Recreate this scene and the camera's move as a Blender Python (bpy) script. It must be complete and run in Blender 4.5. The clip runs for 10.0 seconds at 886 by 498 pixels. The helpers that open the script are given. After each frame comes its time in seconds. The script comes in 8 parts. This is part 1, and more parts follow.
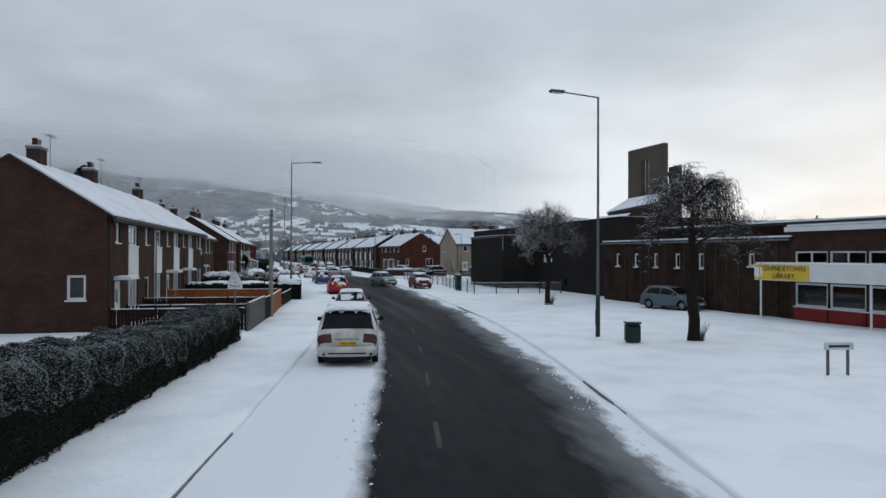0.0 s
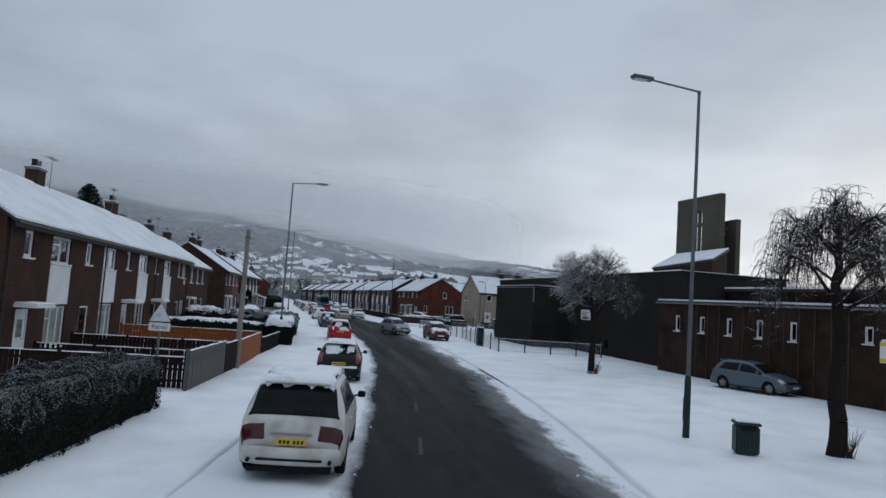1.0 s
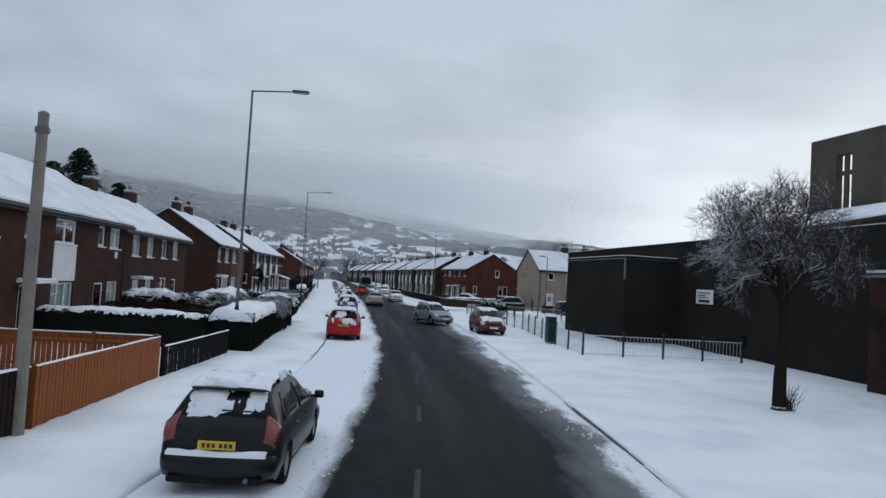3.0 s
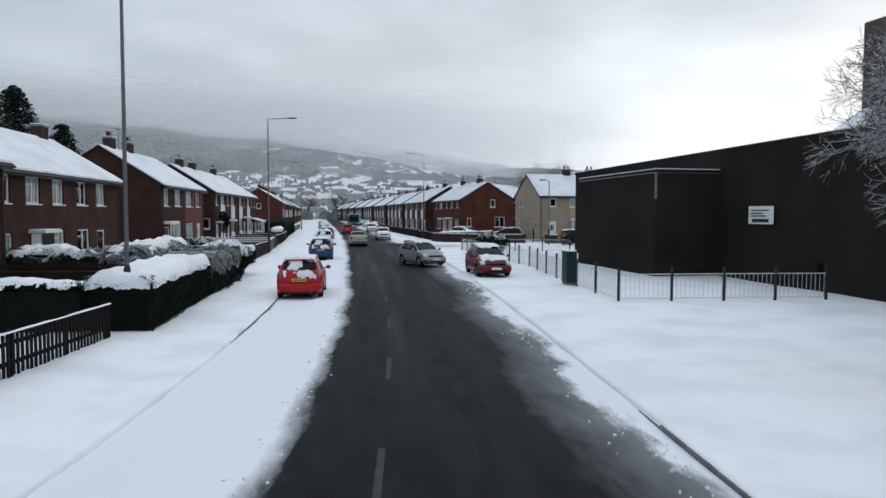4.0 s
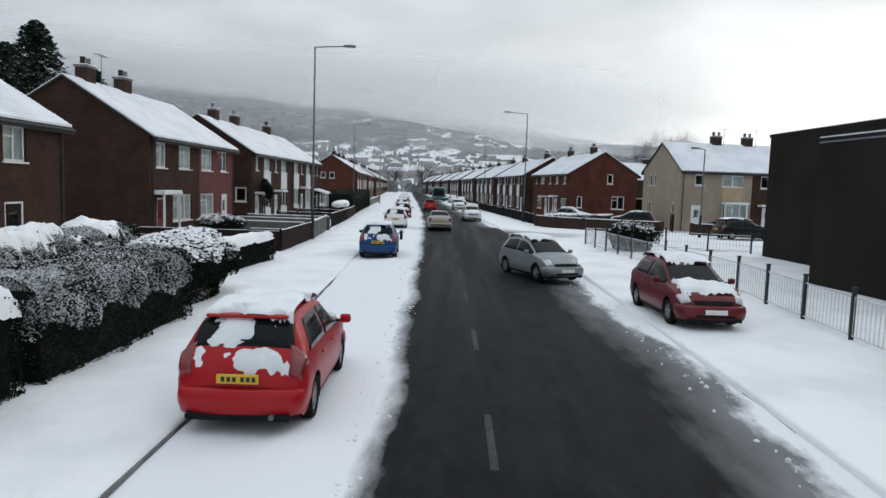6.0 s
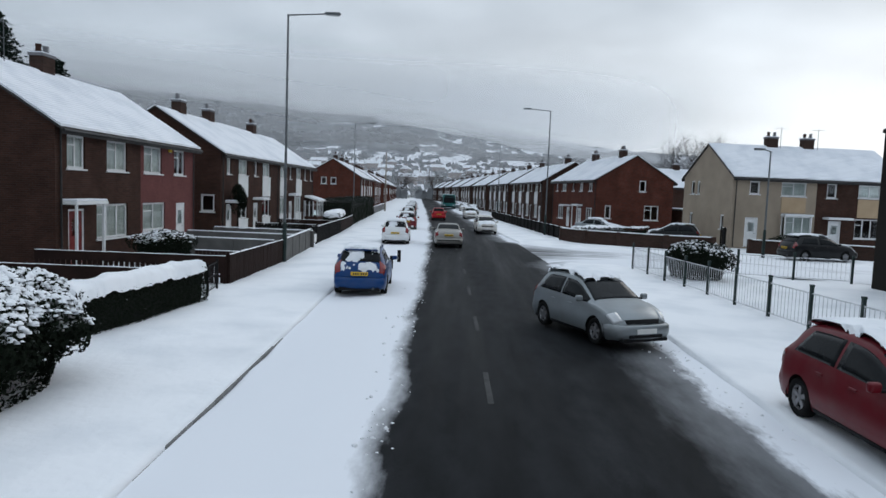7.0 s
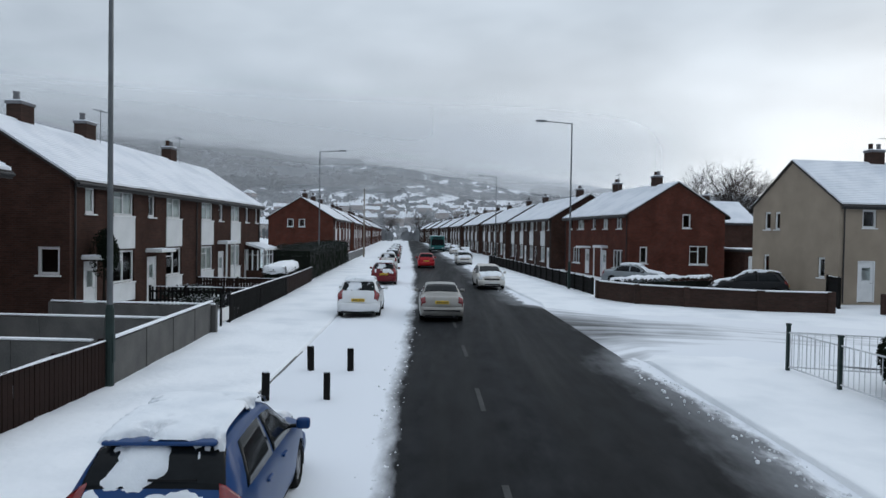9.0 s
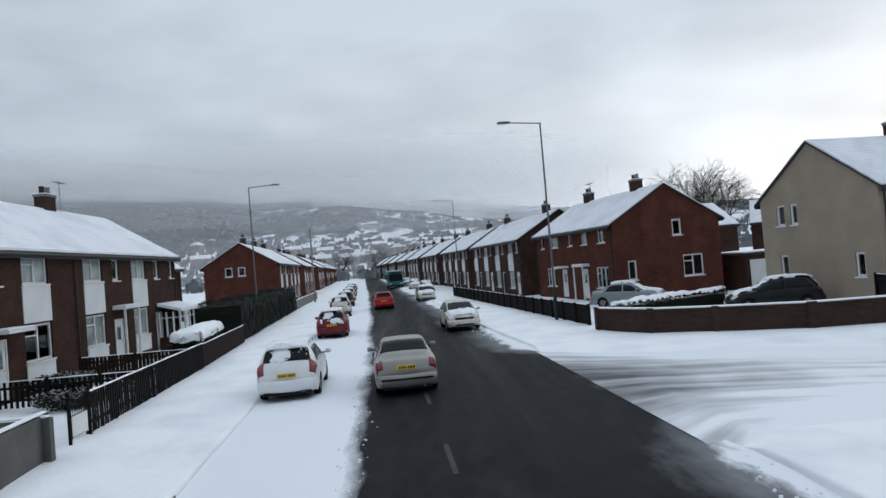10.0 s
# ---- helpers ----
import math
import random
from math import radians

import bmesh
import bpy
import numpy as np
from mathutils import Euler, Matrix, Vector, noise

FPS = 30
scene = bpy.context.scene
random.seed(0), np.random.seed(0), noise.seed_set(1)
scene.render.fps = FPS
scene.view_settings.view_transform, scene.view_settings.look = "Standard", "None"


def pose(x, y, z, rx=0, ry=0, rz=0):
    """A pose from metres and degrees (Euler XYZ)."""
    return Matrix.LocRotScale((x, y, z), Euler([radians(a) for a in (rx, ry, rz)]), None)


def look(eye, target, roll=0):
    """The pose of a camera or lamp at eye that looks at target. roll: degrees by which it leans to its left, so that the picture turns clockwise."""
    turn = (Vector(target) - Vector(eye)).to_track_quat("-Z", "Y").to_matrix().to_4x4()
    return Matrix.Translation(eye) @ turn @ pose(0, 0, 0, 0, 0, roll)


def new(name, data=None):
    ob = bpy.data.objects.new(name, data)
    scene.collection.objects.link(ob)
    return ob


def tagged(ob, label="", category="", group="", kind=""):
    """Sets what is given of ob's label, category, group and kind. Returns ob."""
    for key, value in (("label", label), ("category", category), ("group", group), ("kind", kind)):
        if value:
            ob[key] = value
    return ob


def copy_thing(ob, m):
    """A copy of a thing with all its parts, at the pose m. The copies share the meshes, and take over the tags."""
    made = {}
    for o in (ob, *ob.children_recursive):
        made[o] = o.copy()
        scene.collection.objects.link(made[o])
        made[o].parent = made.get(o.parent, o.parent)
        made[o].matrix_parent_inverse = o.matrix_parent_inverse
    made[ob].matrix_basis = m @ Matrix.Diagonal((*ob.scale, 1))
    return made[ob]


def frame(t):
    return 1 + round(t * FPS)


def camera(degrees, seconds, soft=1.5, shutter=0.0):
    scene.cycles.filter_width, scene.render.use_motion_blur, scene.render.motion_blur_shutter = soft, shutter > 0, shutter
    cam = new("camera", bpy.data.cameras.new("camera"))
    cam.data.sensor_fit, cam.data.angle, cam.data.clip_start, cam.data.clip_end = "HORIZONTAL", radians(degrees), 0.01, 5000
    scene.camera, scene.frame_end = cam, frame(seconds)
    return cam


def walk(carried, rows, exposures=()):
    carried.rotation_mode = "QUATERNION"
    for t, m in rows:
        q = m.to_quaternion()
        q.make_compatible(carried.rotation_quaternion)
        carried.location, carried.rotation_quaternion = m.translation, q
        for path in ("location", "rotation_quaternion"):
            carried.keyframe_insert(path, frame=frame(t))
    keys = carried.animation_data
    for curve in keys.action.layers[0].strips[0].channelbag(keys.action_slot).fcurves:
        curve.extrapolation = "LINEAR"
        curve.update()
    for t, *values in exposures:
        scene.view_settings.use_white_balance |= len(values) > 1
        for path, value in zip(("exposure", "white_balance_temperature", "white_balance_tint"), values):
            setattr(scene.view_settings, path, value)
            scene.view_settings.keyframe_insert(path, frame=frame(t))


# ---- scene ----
cam = camera(66.6, 10.0)
METRES, EYE, TILT, LEAN, TURN = 81.0, 3.35, -1.13, 0.0, -12.0
ROWS = [
    (0.0, 0.0, 0.0, 0.0, -0.01, 1.63, -0.19),
    (0.5, 0.001, 0.0519, 0.0009, 1.28, 8.0, -1.91),
    (1.0, -0.0001, 0.104, 0.0011, 1.72, 5.69, -3.95),
    (1.5, -0.0015, 0.1557, 0.0012, 4.04, 5.04, -7.3),
    (2.0, -0.0036, 0.2067, 0.0026, 5.37, 3.07, -5.02),
    (2.2, -0.0044, 0.2277, 0.0029, 5.23, 2.56, -6.24),
    (3.3, -0.0087, 0.3429, 0.0043, 6.05, 3.93, -0.67),
    (3.5, -0.0095, 0.3639, 0.0046, 4.49, 1.88, 2.2),
    (4.0, -0.015, 0.4139, 0.0053, 5.6, -1.88, -0.28),
    (4.5, -0.0233, 0.4644, 0.0056, 6.36, -0.26, 0.96),
    (5.0, -0.0338, 0.5157, 0.0064, 8.11, -5.21, -0.11),
    (5.5, -0.0456, 0.567, 0.0079, 11.35, -5.47, -0.91),
    (5.7, -0.0501, 0.5872, 0.0085, 12.27, -4.99, -1.41),
    (6.8, -0.0747, 0.6983, 0.0121, 13.24, -3.44, -2.87),
    (7.0, -0.0792, 0.7185, 0.0127, 13.84, -3.68, -2.39),
    (7.5, -0.0905, 0.7628, 0.0141, 12.9, -1.82, -1.21),
    (8.0, -0.1021, 0.8066, 0.0148, 13.88, -2.24, -3.13),
    (8.5, -0.113, 0.8508, 0.0159, 13.77, -1.7, -4.16),
    (9.0, -0.1232, 0.8945, 0.0172, 12.79, -0.19, -1.15),
    (9.5, -0.1328, 0.9398, 0.0181, 10.69, 0.12, -0.05),
    (10.0, -0.1428, 0.9848, 0.0195, 9.3, 2.42, 4.57),
]
walk(cam, [(t, pose(0, 0, EYE, TILT, LEAN, TURN) @ pose(METRES * x, METRES * y, METRES * z, 90 + pitch, roll, yaw)) for t, x, y, z, yaw, pitch, roll in ROWS],
     exposures=[(0.0, -0.22, 6200, 10), (0.5, -0.38, 6000, 10), (1.0, -0.38, 6000, 10), (1.5, -0.24, 6000, 10), (2.0, -0.20, 6000, 10), (3.5, -0.10, 6100, 10), (4.0, 0.12, 6350, 10), (5.0, 0.24, 6600, 10), (5.7, 0.26, 6720, 10), (7.0, 0.06, 6250, 10), (8.5, 0.06, 6250, 10), (9.5, -0.01, 6200, 10), (10.0, 0.05, 6250, 10)])

# ---- world, sun ----
def overcast_sky():
    w = bpy.data.worlds.new("overcast_sky")
    w.use_nodes = True
    scene.world = w
    nt = w.node_tree
    nt.nodes.clear()
    N, K = nt.nodes.new, nt.links.new
    out, bg = N("ShaderNodeOutputWorld"), N("ShaderNodeBackground")
    tc, sep = N("ShaderNodeTexCoord"), N("ShaderNodeSeparateXYZ")
    K(tc.outputs["Generated"], sep.inputs[0])
    # cloud deck: directions laid out on a flat layer overhead
    zc = N("ShaderNodeMath"); zc.operation = "MAXIMUM"; zc.inputs[1].default_value = 0.0
    K(sep.outputs["Z"], zc.inputs[0])
    za = N("ShaderNodeMath"); za.operation = "ADD"; za.inputs[1].default_value = 0.16
    K(zc.outputs[0], za.inputs[0])
    dv = N("ShaderNodeVectorMath"); dv.operation = "DIVIDE"
    cz = N("ShaderNodeCombineXYZ")
    for k in range(3):
        K(za.outputs[0], cz.inputs[k])
    K(tc.outputs["Generated"], dv.inputs[0]); K(cz.outputs[0], dv.inputs[1])
    n1 = N("ShaderNodeTexNoise"); n1.inputs["Scale"].default_value = 0.8; n1.inputs["Detail"].default_value = 4; n1.inputs["Roughness"].default_value = 0.45
    n2 = N("ShaderNodeTexNoise"); n2.inputs["Scale"].default_value = 2.6; n2.inputs["Detail"].default_value = 3
    K(dv.outputs[0], n1.inputs["Vector"]); K(dv.outputs[0], n2.inputs["Vector"])
    mixn = N("ShaderNodeMath"); mixn.operation = "MULTIPLY_ADD"; mixn.inputs[1].default_value = 0.3
    K(n2.outputs[0], mixn.inputs[0]); K(n1.outputs[0], mixn.inputs[2])
    cl = N("ShaderNodeValToRGB")
    cl.color_ramp.elements[0].position, cl.color_ramp.elements[0].color = 0.50, (0.375, 0.425, 0.475, 1)
    cl.color_ramp.elements[1].position, cl.color_ramp.elements[1].color = 0.78, (0.575, 0.635, 0.69, 1)
    K(mixn.outputs[0], cl.inputs[0])
    # brighter cloud towards the hidden sun
    sd = N("ShaderNodeVectorMath"); sd.operation = "DOT_PRODUCT"
    sd.inputs[1].default_value = SUN_WAY
    nrm = N("ShaderNodeVectorMath"); nrm.operation = "NORMALIZE"
    K(tc.outputs["Generated"], nrm.inputs[0]); K(nrm.outputs[0], sd.inputs[0])
    sr = N("ShaderNodeValToRGB")
    sr.color_ramp.interpolation = "EASE"
    sr.color_ramp.elements[0].position, sr.color_ramp.elements[0].color = 0.42, (0, 0, 0, 1)
    sr.color_ramp.elements[1].position, sr.color_ramp.elements[1].color = 1.0, (0.45, 0.424, 0.385, 1)
    mid = sr.color_ramp.elements.new(0.84)
    mid.color = (0.305, 0.288, 0.262, 1)
    K(sd.outputs["Value"], sr.inputs[0])
    # the glow lies low, under the lifting edge of the cloud
    lo = N("ShaderNodeMapRange"); lo.interpolation_type = "SMOOTHSTEP"
    lo.inputs["From Min"].default_value, lo.inputs["From Max"].default_value = 0.10, 0.36
    lo.inputs["To Min"].default_value, lo.inputs["To Max"].default_value = 1.0, 0.06
    K(zc.outputs[0], lo.inputs[0])
    gw = N("ShaderNodeVectorMath"); gw.operation = "SCALE"
    K(sr.outputs[0], gw.inputs[0]); K(lo.outputs[0], gw.inputs["Scale"])
    # thicker light overhead than near the horizon, as under any overcast sky
    zen = N("ShaderNodeMapRange"); zen.interpolation_type = "SMOOTHSTEP"
    zen.inputs["From Min"].default_value, zen.inputs["From Max"].default_value = 0.50, 0.97
    zen.inputs["To Min"].default_value, zen.inputs["To Max"].default_value = 1.0, 1.75
    K(zc.outputs[0], zen.inputs[0])
    add = N("ShaderNodeVectorMath"); add.operation = "ADD"
    K(cl.outputs[0], add.inputs[0]); K(gw.outputs[0], add.inputs[1])
    mul = N("ShaderNodeVectorMath"); mul.operation = "SCALE"
    K(add.outputs[0], mul.inputs[0]); K(zen.outputs[0], mul.inputs["Scale"])
    # a little clear sky above the clouds
    sky = N("ShaderNodeTexSky"); sky.sky_type = "NISHITA"; sky.sun_disc = False
    sky.sun_elevation, sky.sun_rotation = radians(SUN_ELEVATION), radians(SUN_AZIMUTH)
    ss = N("ShaderNodeVectorMath"); ss.operation = "SCALE"; ss.inputs["Scale"].default_value = 0.006
    K(sky.outputs[0], ss.inputs[0])
    tot = N("ShaderNodeVectorMath"); tot.operation = "ADD"
    K(mul.outputs[0], tot.inputs[0]); K(ss.outputs[0], tot.inputs[1])
    K(tot.outputs[0], bg.inputs["Color"])
    bg.inputs["Strength"].default_value = SKY_STRENGTH
    K(bg.outputs[0], out.inputs[0])


SUN_ELEVATION, SUN_AZIMUTH, SKY_STRENGTH = 9.0, 46.0, 1.0
_e, _a = radians(SUN_ELEVATION), radians(SUN_AZIMUTH)
SUN_WAY = (math.cos(_e) * math.sin(_a), math.cos(_e) * math.cos(_a), math.sin(_e))
overcast_sky()
sun = new("sun", bpy.data.lights.new("sun", "SUN"))
sun.data.energy, sun.data.angle, sun.data.color = 0.35, radians(25), (1.0, 0.95, 0.88)
sun.matrix_world = look((SUN_WAY[0], SUN_WAY[1], 0.55), (0, 0, 0))
scene.view_settings.exposure = 0.0

# ---- materials ----
def node_mat(name):
    m = bpy.data.materials.new(name)
    m.use_nodes = True
    nt = m.node_tree
    return m, nt, nt.nodes["Principled BSDF"], nt.nodes.new, nt.links.new


def surf(name, c1, c2, scale=3.0, fine=40.0, rough=0.7, bump=0.2, metal=0.0, spec=0.22, coat=0.0, dist=0.01):
    """A surface whose colour drifts between two tones at two scales, with fine relief."""
    m, nt, p, N, K = node_mat(name)
    tc = N("ShaderNodeTexCoord")
    a, b = N("ShaderNodeTexNoise"), N("ShaderNodeTexNoise")
    a.inputs["Scale"].default_value, b.inputs["Scale"].default_value = scale, fine
    a.inputs["Detail"].default_value = b.inputs["Detail"].default_value = 4
    for n in (a, b):
        K(tc.outputs["Object"], n.inputs["Vector"])
    f = N("ShaderNodeMath"); f.operation = "MULTIPLY_ADD"; f.inputs[1].default_value = 0.45
    K(b.outputs[0], f.inputs[0]); K(a.outputs[0], f.inputs[2])
    r = N("ShaderNodeValToRGB")
    r.color_ramp.elements[0].position, r.color_ramp.elements[0].color = 0.45, (*c1, 1)
    r.color_ramp.elements[1].position, r.color_ramp.elements[1].color = 1.0, (*c2, 1)
    K(f.outputs[0], r.inputs[0]); K(r.outputs[0], p.inputs["Base Color"])
    p.inputs["Metallic"].default_value, p.inputs["Specular IOR Level"].default_value = metal, spec
    p.inputs["Coat Weight"].default_value = coat
    rr = N("ShaderNodeMapRange"); rr.inputs["To Min"].default_value = max(0.02, rough - 0.12); rr.inputs["To Max"].default_value = min(1, rough + 0.12)
    K(a.outputs[0], rr.inputs[0]); K(rr.outputs[0], p.inputs["Roughness"])
    if bump:
        bp = N("ShaderNodeBump"); bp.inputs["Strength"].default_value = bump; bp.inputs["Distance"].default_value = dist
        K(f.outputs[0], bp.inputs["Height"]); K(bp.outputs[0], p.inputs["Normal"])
    return m


def brick_mat(name, c1, c2, mortar, tint=(0.5, 0.9)):
    m, nt, p, N, K = node_mat(name)
    tc, sep, com = N("ShaderNodeTexCoord"), N("ShaderNodeSeparateXYZ"), N("ShaderNodeCombineXYZ")
    K(tc.outputs["Object"], sep.inputs[0])
    ad = N("ShaderNodeMath"); K(sep.outputs["X"], ad.inputs[0]); K(sep.outputs["Y"], ad.inputs[1])
    K(ad.outputs[0], com.inputs[0]); K(sep.outputs["Z"], com.inputs[1])
    b = N("ShaderNodeTexBrick")
    b.inputs["Scale"].default_value, b.inputs["Brick Width"].default_value, b.inputs["Row Height"].default_value = 1.0, 0.225, 0.075
    b.inputs["Mortar Size"].default_value, b.inputs["Mortar Smooth"].default_value, b.inputs["Bias"].default_value = 0.006, 0.3, -0.1
    b.inputs["Color1"].default_value, b.inputs["Color2"].default_value, b.inputs["Mortar"].default_value = (*c1, 1), (*c2, 1), (*mortar, 1)
    K(com.outputs[0], b.inputs["Vector"])
    n = N("ShaderNodeTexNoise"); n.inputs["Scale"].default_value = 0.9; n.inputs["Detail"].default_value = 6; n.inputs["Roughness"].default_value = 0.65
    K(tc.outputs["Object"], n.inputs["Vector"])
    mr = N("ShaderNodeMapRange"); mr.inputs["From Min"].default_value = 0.3; mr.inputs["From Max"].default_value = 0.7
    mr.inputs["To Min"].default_value, mr.inputs["To Max"].default_value = tint
    K(n.outputs[0], mr.inputs[0])
    sc = N("ShaderNodeVectorMath"); sc.operation = "SCALE"
    K(b.outputs["Color"], sc.inputs[0]); K(mr.outputs[0], sc.inputs["Scale"])
    K(sc.outputs[0], p.inputs["Base Color"])
    p.inputs["Roughness"].default_value, p.inputs["Specular IOR Level"].default_value = 0.9, 0.10
    bp = N("ShaderNodeBump"); bp.inputs["Strength"].default_value = 0.5; bp.inputs["Distance"].default_value = 0.008; bp.invert = True
    K(b.outputs["Fac"], bp.inputs["Height"]); K(bp.outputs[0], p.inputs["Normal"])
    return m


def snow_mat(name, base=(0.86, 0.875, 0.90), dirty=(0.74, 0.765, 0.80), lump=0.5, strength=0.35):
    m, nt, p, N, K = node_mat(name)
    tc = N("ShaderNodeTexCoord")
    a, b, c = N("ShaderNodeTexNoise"), N("ShaderNodeTexNoise"), N("ShaderNodeTexNoise")
    for n, s, d in ((a, lump, 5), (b, 6.0, 4), (c, 60.0, 2)):
        n.inputs["Scale"].default_value, n.inputs["Detail"].default_value = s, d
        K(tc.outputs["Object"], n.inputs["Vector"])
    r = N("ShaderNodeValToRGB")
    r.color_ramp.elements[0].position, r.color_ramp.elements[0].color = 0.32, (*dirty, 1)
    r.color_ramp.elements[1].position, r.color_ramp.elements[1].color = 0.55, (*base, 1)
    K(a.outputs[0], r.inputs[0]); K(r.outputs[0], p.inputs["Base Color"])
    p.inputs["Roughness"].default_value, p.inputs["Specular IOR Level"].default_value = 0.75, 0.3
    s0 = N("ShaderNodeMath"); s0.operation = "MULTIPLY_ADD"; s0.inputs[1].default_value = 0.22
    K(c.outputs[0], s0.inputs[0]); K(b.outputs[0], s0.inputs[2])
    d = N("ShaderNodeTexNoise"); d.inputs["Scale"].default_value, d.inputs["Detail"].default_value = 1.4, 3
    K(tc.outputs["Object"], d.inputs["Vector"])
    s1 = N("ShaderNodeMath"); s1.operation = "MULTIPLY_ADD"; s1.inputs[1].default_value = 1.1
    K(d.outputs[0], s1.inputs[0]); K(s0.outputs[0], s1.inputs[2])
    bp = N("ShaderNodeBump"); bp.inputs["Strength"].default_value = strength; bp.inputs["Distance"].default_value = 0.06
    K(s1.outputs[0], bp.inputs["Height"]); K(bp.outputs[0], p.inputs["Normal"])
    return m


def twig_mat(name, bark, snow=(0.72, 0.74, 0.78), lo=0.25, hi=0.7):
    """Bark with snow lying on whatever faces up."""
    m, nt, p, N, K = node_mat(name)
    g, sep, tc, n = N("ShaderNodeNewGeometry"), N("ShaderNodeSeparateXYZ"), N("ShaderNodeTexCoord"), N("ShaderNodeTexNoise")
    n.inputs["Scale"].default_value = 9.0
    K(tc.outputs["Object"], n.inputs["Vector"]); K(g.outputs["Normal"], sep.inputs[0])
    ad = N("ShaderNodeMath"); ad.operation = "MULTIPLY_ADD"; ad.inputs[1].default_value = 0.9; ad.inputs[2].default_value = -0.45
    K(n.outputs[0], ad.inputs[0])
    s = N("ShaderNodeMath"); K(ad.outputs[0], s.inputs[0]); K(sep.outputs["Z"], s.inputs[1])
    mr = N("ShaderNodeMapRange"); mr.inputs["From Min"].default_value = lo; mr.inputs["From Max"].default_value = hi
    K(s.outputs[0], mr.inputs[0])
    mx = N("ShaderNodeMix"); mx.data_type = "RGBA"
    mx.inputs["A"].default_value, mx.inputs["B"].default_value = (*bark, 1), (*snow, 1)
    K(mr.outputs[0], mx.inputs["Factor"]); K(mx.outputs["Result"], p.inputs["Base Color"])
    p.inputs["Roughness"].default_value, p.inputs["Specular IOR Level"].default_value = 0.9, 0.06
    return m


def road_mat():
    """Wet asphalt; snow creeps in from both edges by the distances kept in the uv map."""
    m, nt, p, N, K = node_mat("wet_asphalt")
    tc, uv, sep = N("ShaderNodeTexCoord"), N("ShaderNodeUVMap"), N("ShaderNodeSeparateXYZ")
    uv.uv_map = "edge"
    K(uv.outputs[0], sep.inputs[0])
    big, mid, fine = N("ShaderNodeTexNoise"), N("ShaderNodeTexNoise"), N("ShaderNodeTexNoise")
    for n, s, d in ((big, 0.45, 4), (mid, 2.5, 6), (fine, 45.0, 3)):
        n.inputs["Scale"].default_value, n.inputs["Detail"].default_value = s, d
        n.inputs["Roughness"].default_value = 0.62
    st = N("ShaderNodeMapping"); st.inputs["Scale"].default_value = (1.6, 0.07, 1.0)
    K(tc.outputs["Object"], st.inputs[0])
    sm = N("ShaderNodeMapping"); sm.inputs["Scale"].default_value = (1.0, 0.32, 1.0)
    K(tc.outputs["Object"], sm.inputs[0])
    K(st.outputs[0], big.inputs["Vector"]); K(sm.outputs[0], mid.inputs["Vector"]); K(tc.outputs["Object"], fine.inputs["Vector"])
    col = N("ShaderNodeValToRGB")
    col.color_ramp.elements[0].position, col.color_ramp.elements[0].color = 0.35, (0.0055, 0.0063, 0.0073, 1)
    col.color_ramp.elements[1].position, col.color_ramp.elements[1].color = 0.68, (0.022, 0.0233, 0.0255, 1)
    K(big.outputs[0], col.inputs[0])
    gr = N("ShaderNodeMapRange"); gr.inputs["To Min"].default_value = 0.6; gr.inputs["To Max"].default_value = 1.4
    K(fine.outputs[0], gr.inputs[0])
    cs = N("ShaderNodeVectorMath"); cs.operation = "SCALE"
    pt = N("ShaderNodeMapRange"); pt.inputs["From Min"].default_value = 0.3; pt.inputs["From Max"].default_value = 0.7
    pt.inputs["To Min"].default_value = 0.6; pt.inputs["To Max"].default_value = 1.45
    K(mid.outputs[0], pt.inputs[0])
    gp = N("ShaderNodeMath"); gp.operation = "MULTIPLY"
    K(gr.outputs[0], gp.inputs[0]); K(pt.outputs[0], gp.inputs[1])
    K(col.outputs[0], cs.inputs[0]); K(gp.outputs[0], cs.inputs["Scale"])
    # u: metres inside the snow's edge at the left; v: at the right
    w = N("ShaderNodeMath"); w.operation = "MULTIPLY_ADD"; w.inputs[1].default_value = -1.1; w.inputs[2].default_value = 0.55
    K(mid.outputs[0], w.inputs[0])
    eu = N("ShaderNodeMath"); eu.operation = "MULTIPLY_ADD"; eu.inputs[1].default_value = 0.45
    K(w.outputs[0], eu.inputs[0]); K(sep.outputs["X"], eu.inputs[2])
    ev = N("ShaderNodeMath"); K(sep.outputs["Y"], ev.inputs[0]); K(w.outputs[0], ev.inputs[1])
    e = N("ShaderNodeMath"); e.operation = "MINIMUM"
    K(eu.outputs[0], e.inputs[0]); K(ev.outputs[0], e.inputs[1])
    sn = N("ShaderNodeMapRange"); sn.inputs["From Min"].default_value = -0.1; sn.inputs["From Max"].default_value = 0.28
    sn.inputs["To Min"].default_value = 1.0; sn.inputs["To Max"].default_value = 0.0
    K(e.outputs[0], sn.inputs[0])
    # thin slush further in
    sl = N("ShaderNodeMapRange"); sl.inputs["From Min"].default_value = 0.0; sl.inputs["From Max"].default_value = 1.3
    sl.inputs["To Min"].default_value = 0.26; sl.inputs["To Max"].default_value = 0.0
    K(ev.outputs[0], sl.inputs[0])
    mxv = N("ShaderNodeMath"); mxv.operation = "MAXIMUM"
    K(sn.outputs[0], mxv.inputs[0]); K(sl.outputs[0], mxv.inputs[1])
    mx = N("ShaderNodeMix"); mx.data_type = "RGBA"
    mx.inputs["B"].default_value = (0.78, 0.80, 0.84, 1)
    K(cs.outputs[0], mx.inputs["A"]); K(mxv.outputs[0], mx.inputs["Factor"]); K(mx.outputs["Result"], p.inputs["Base Color"])
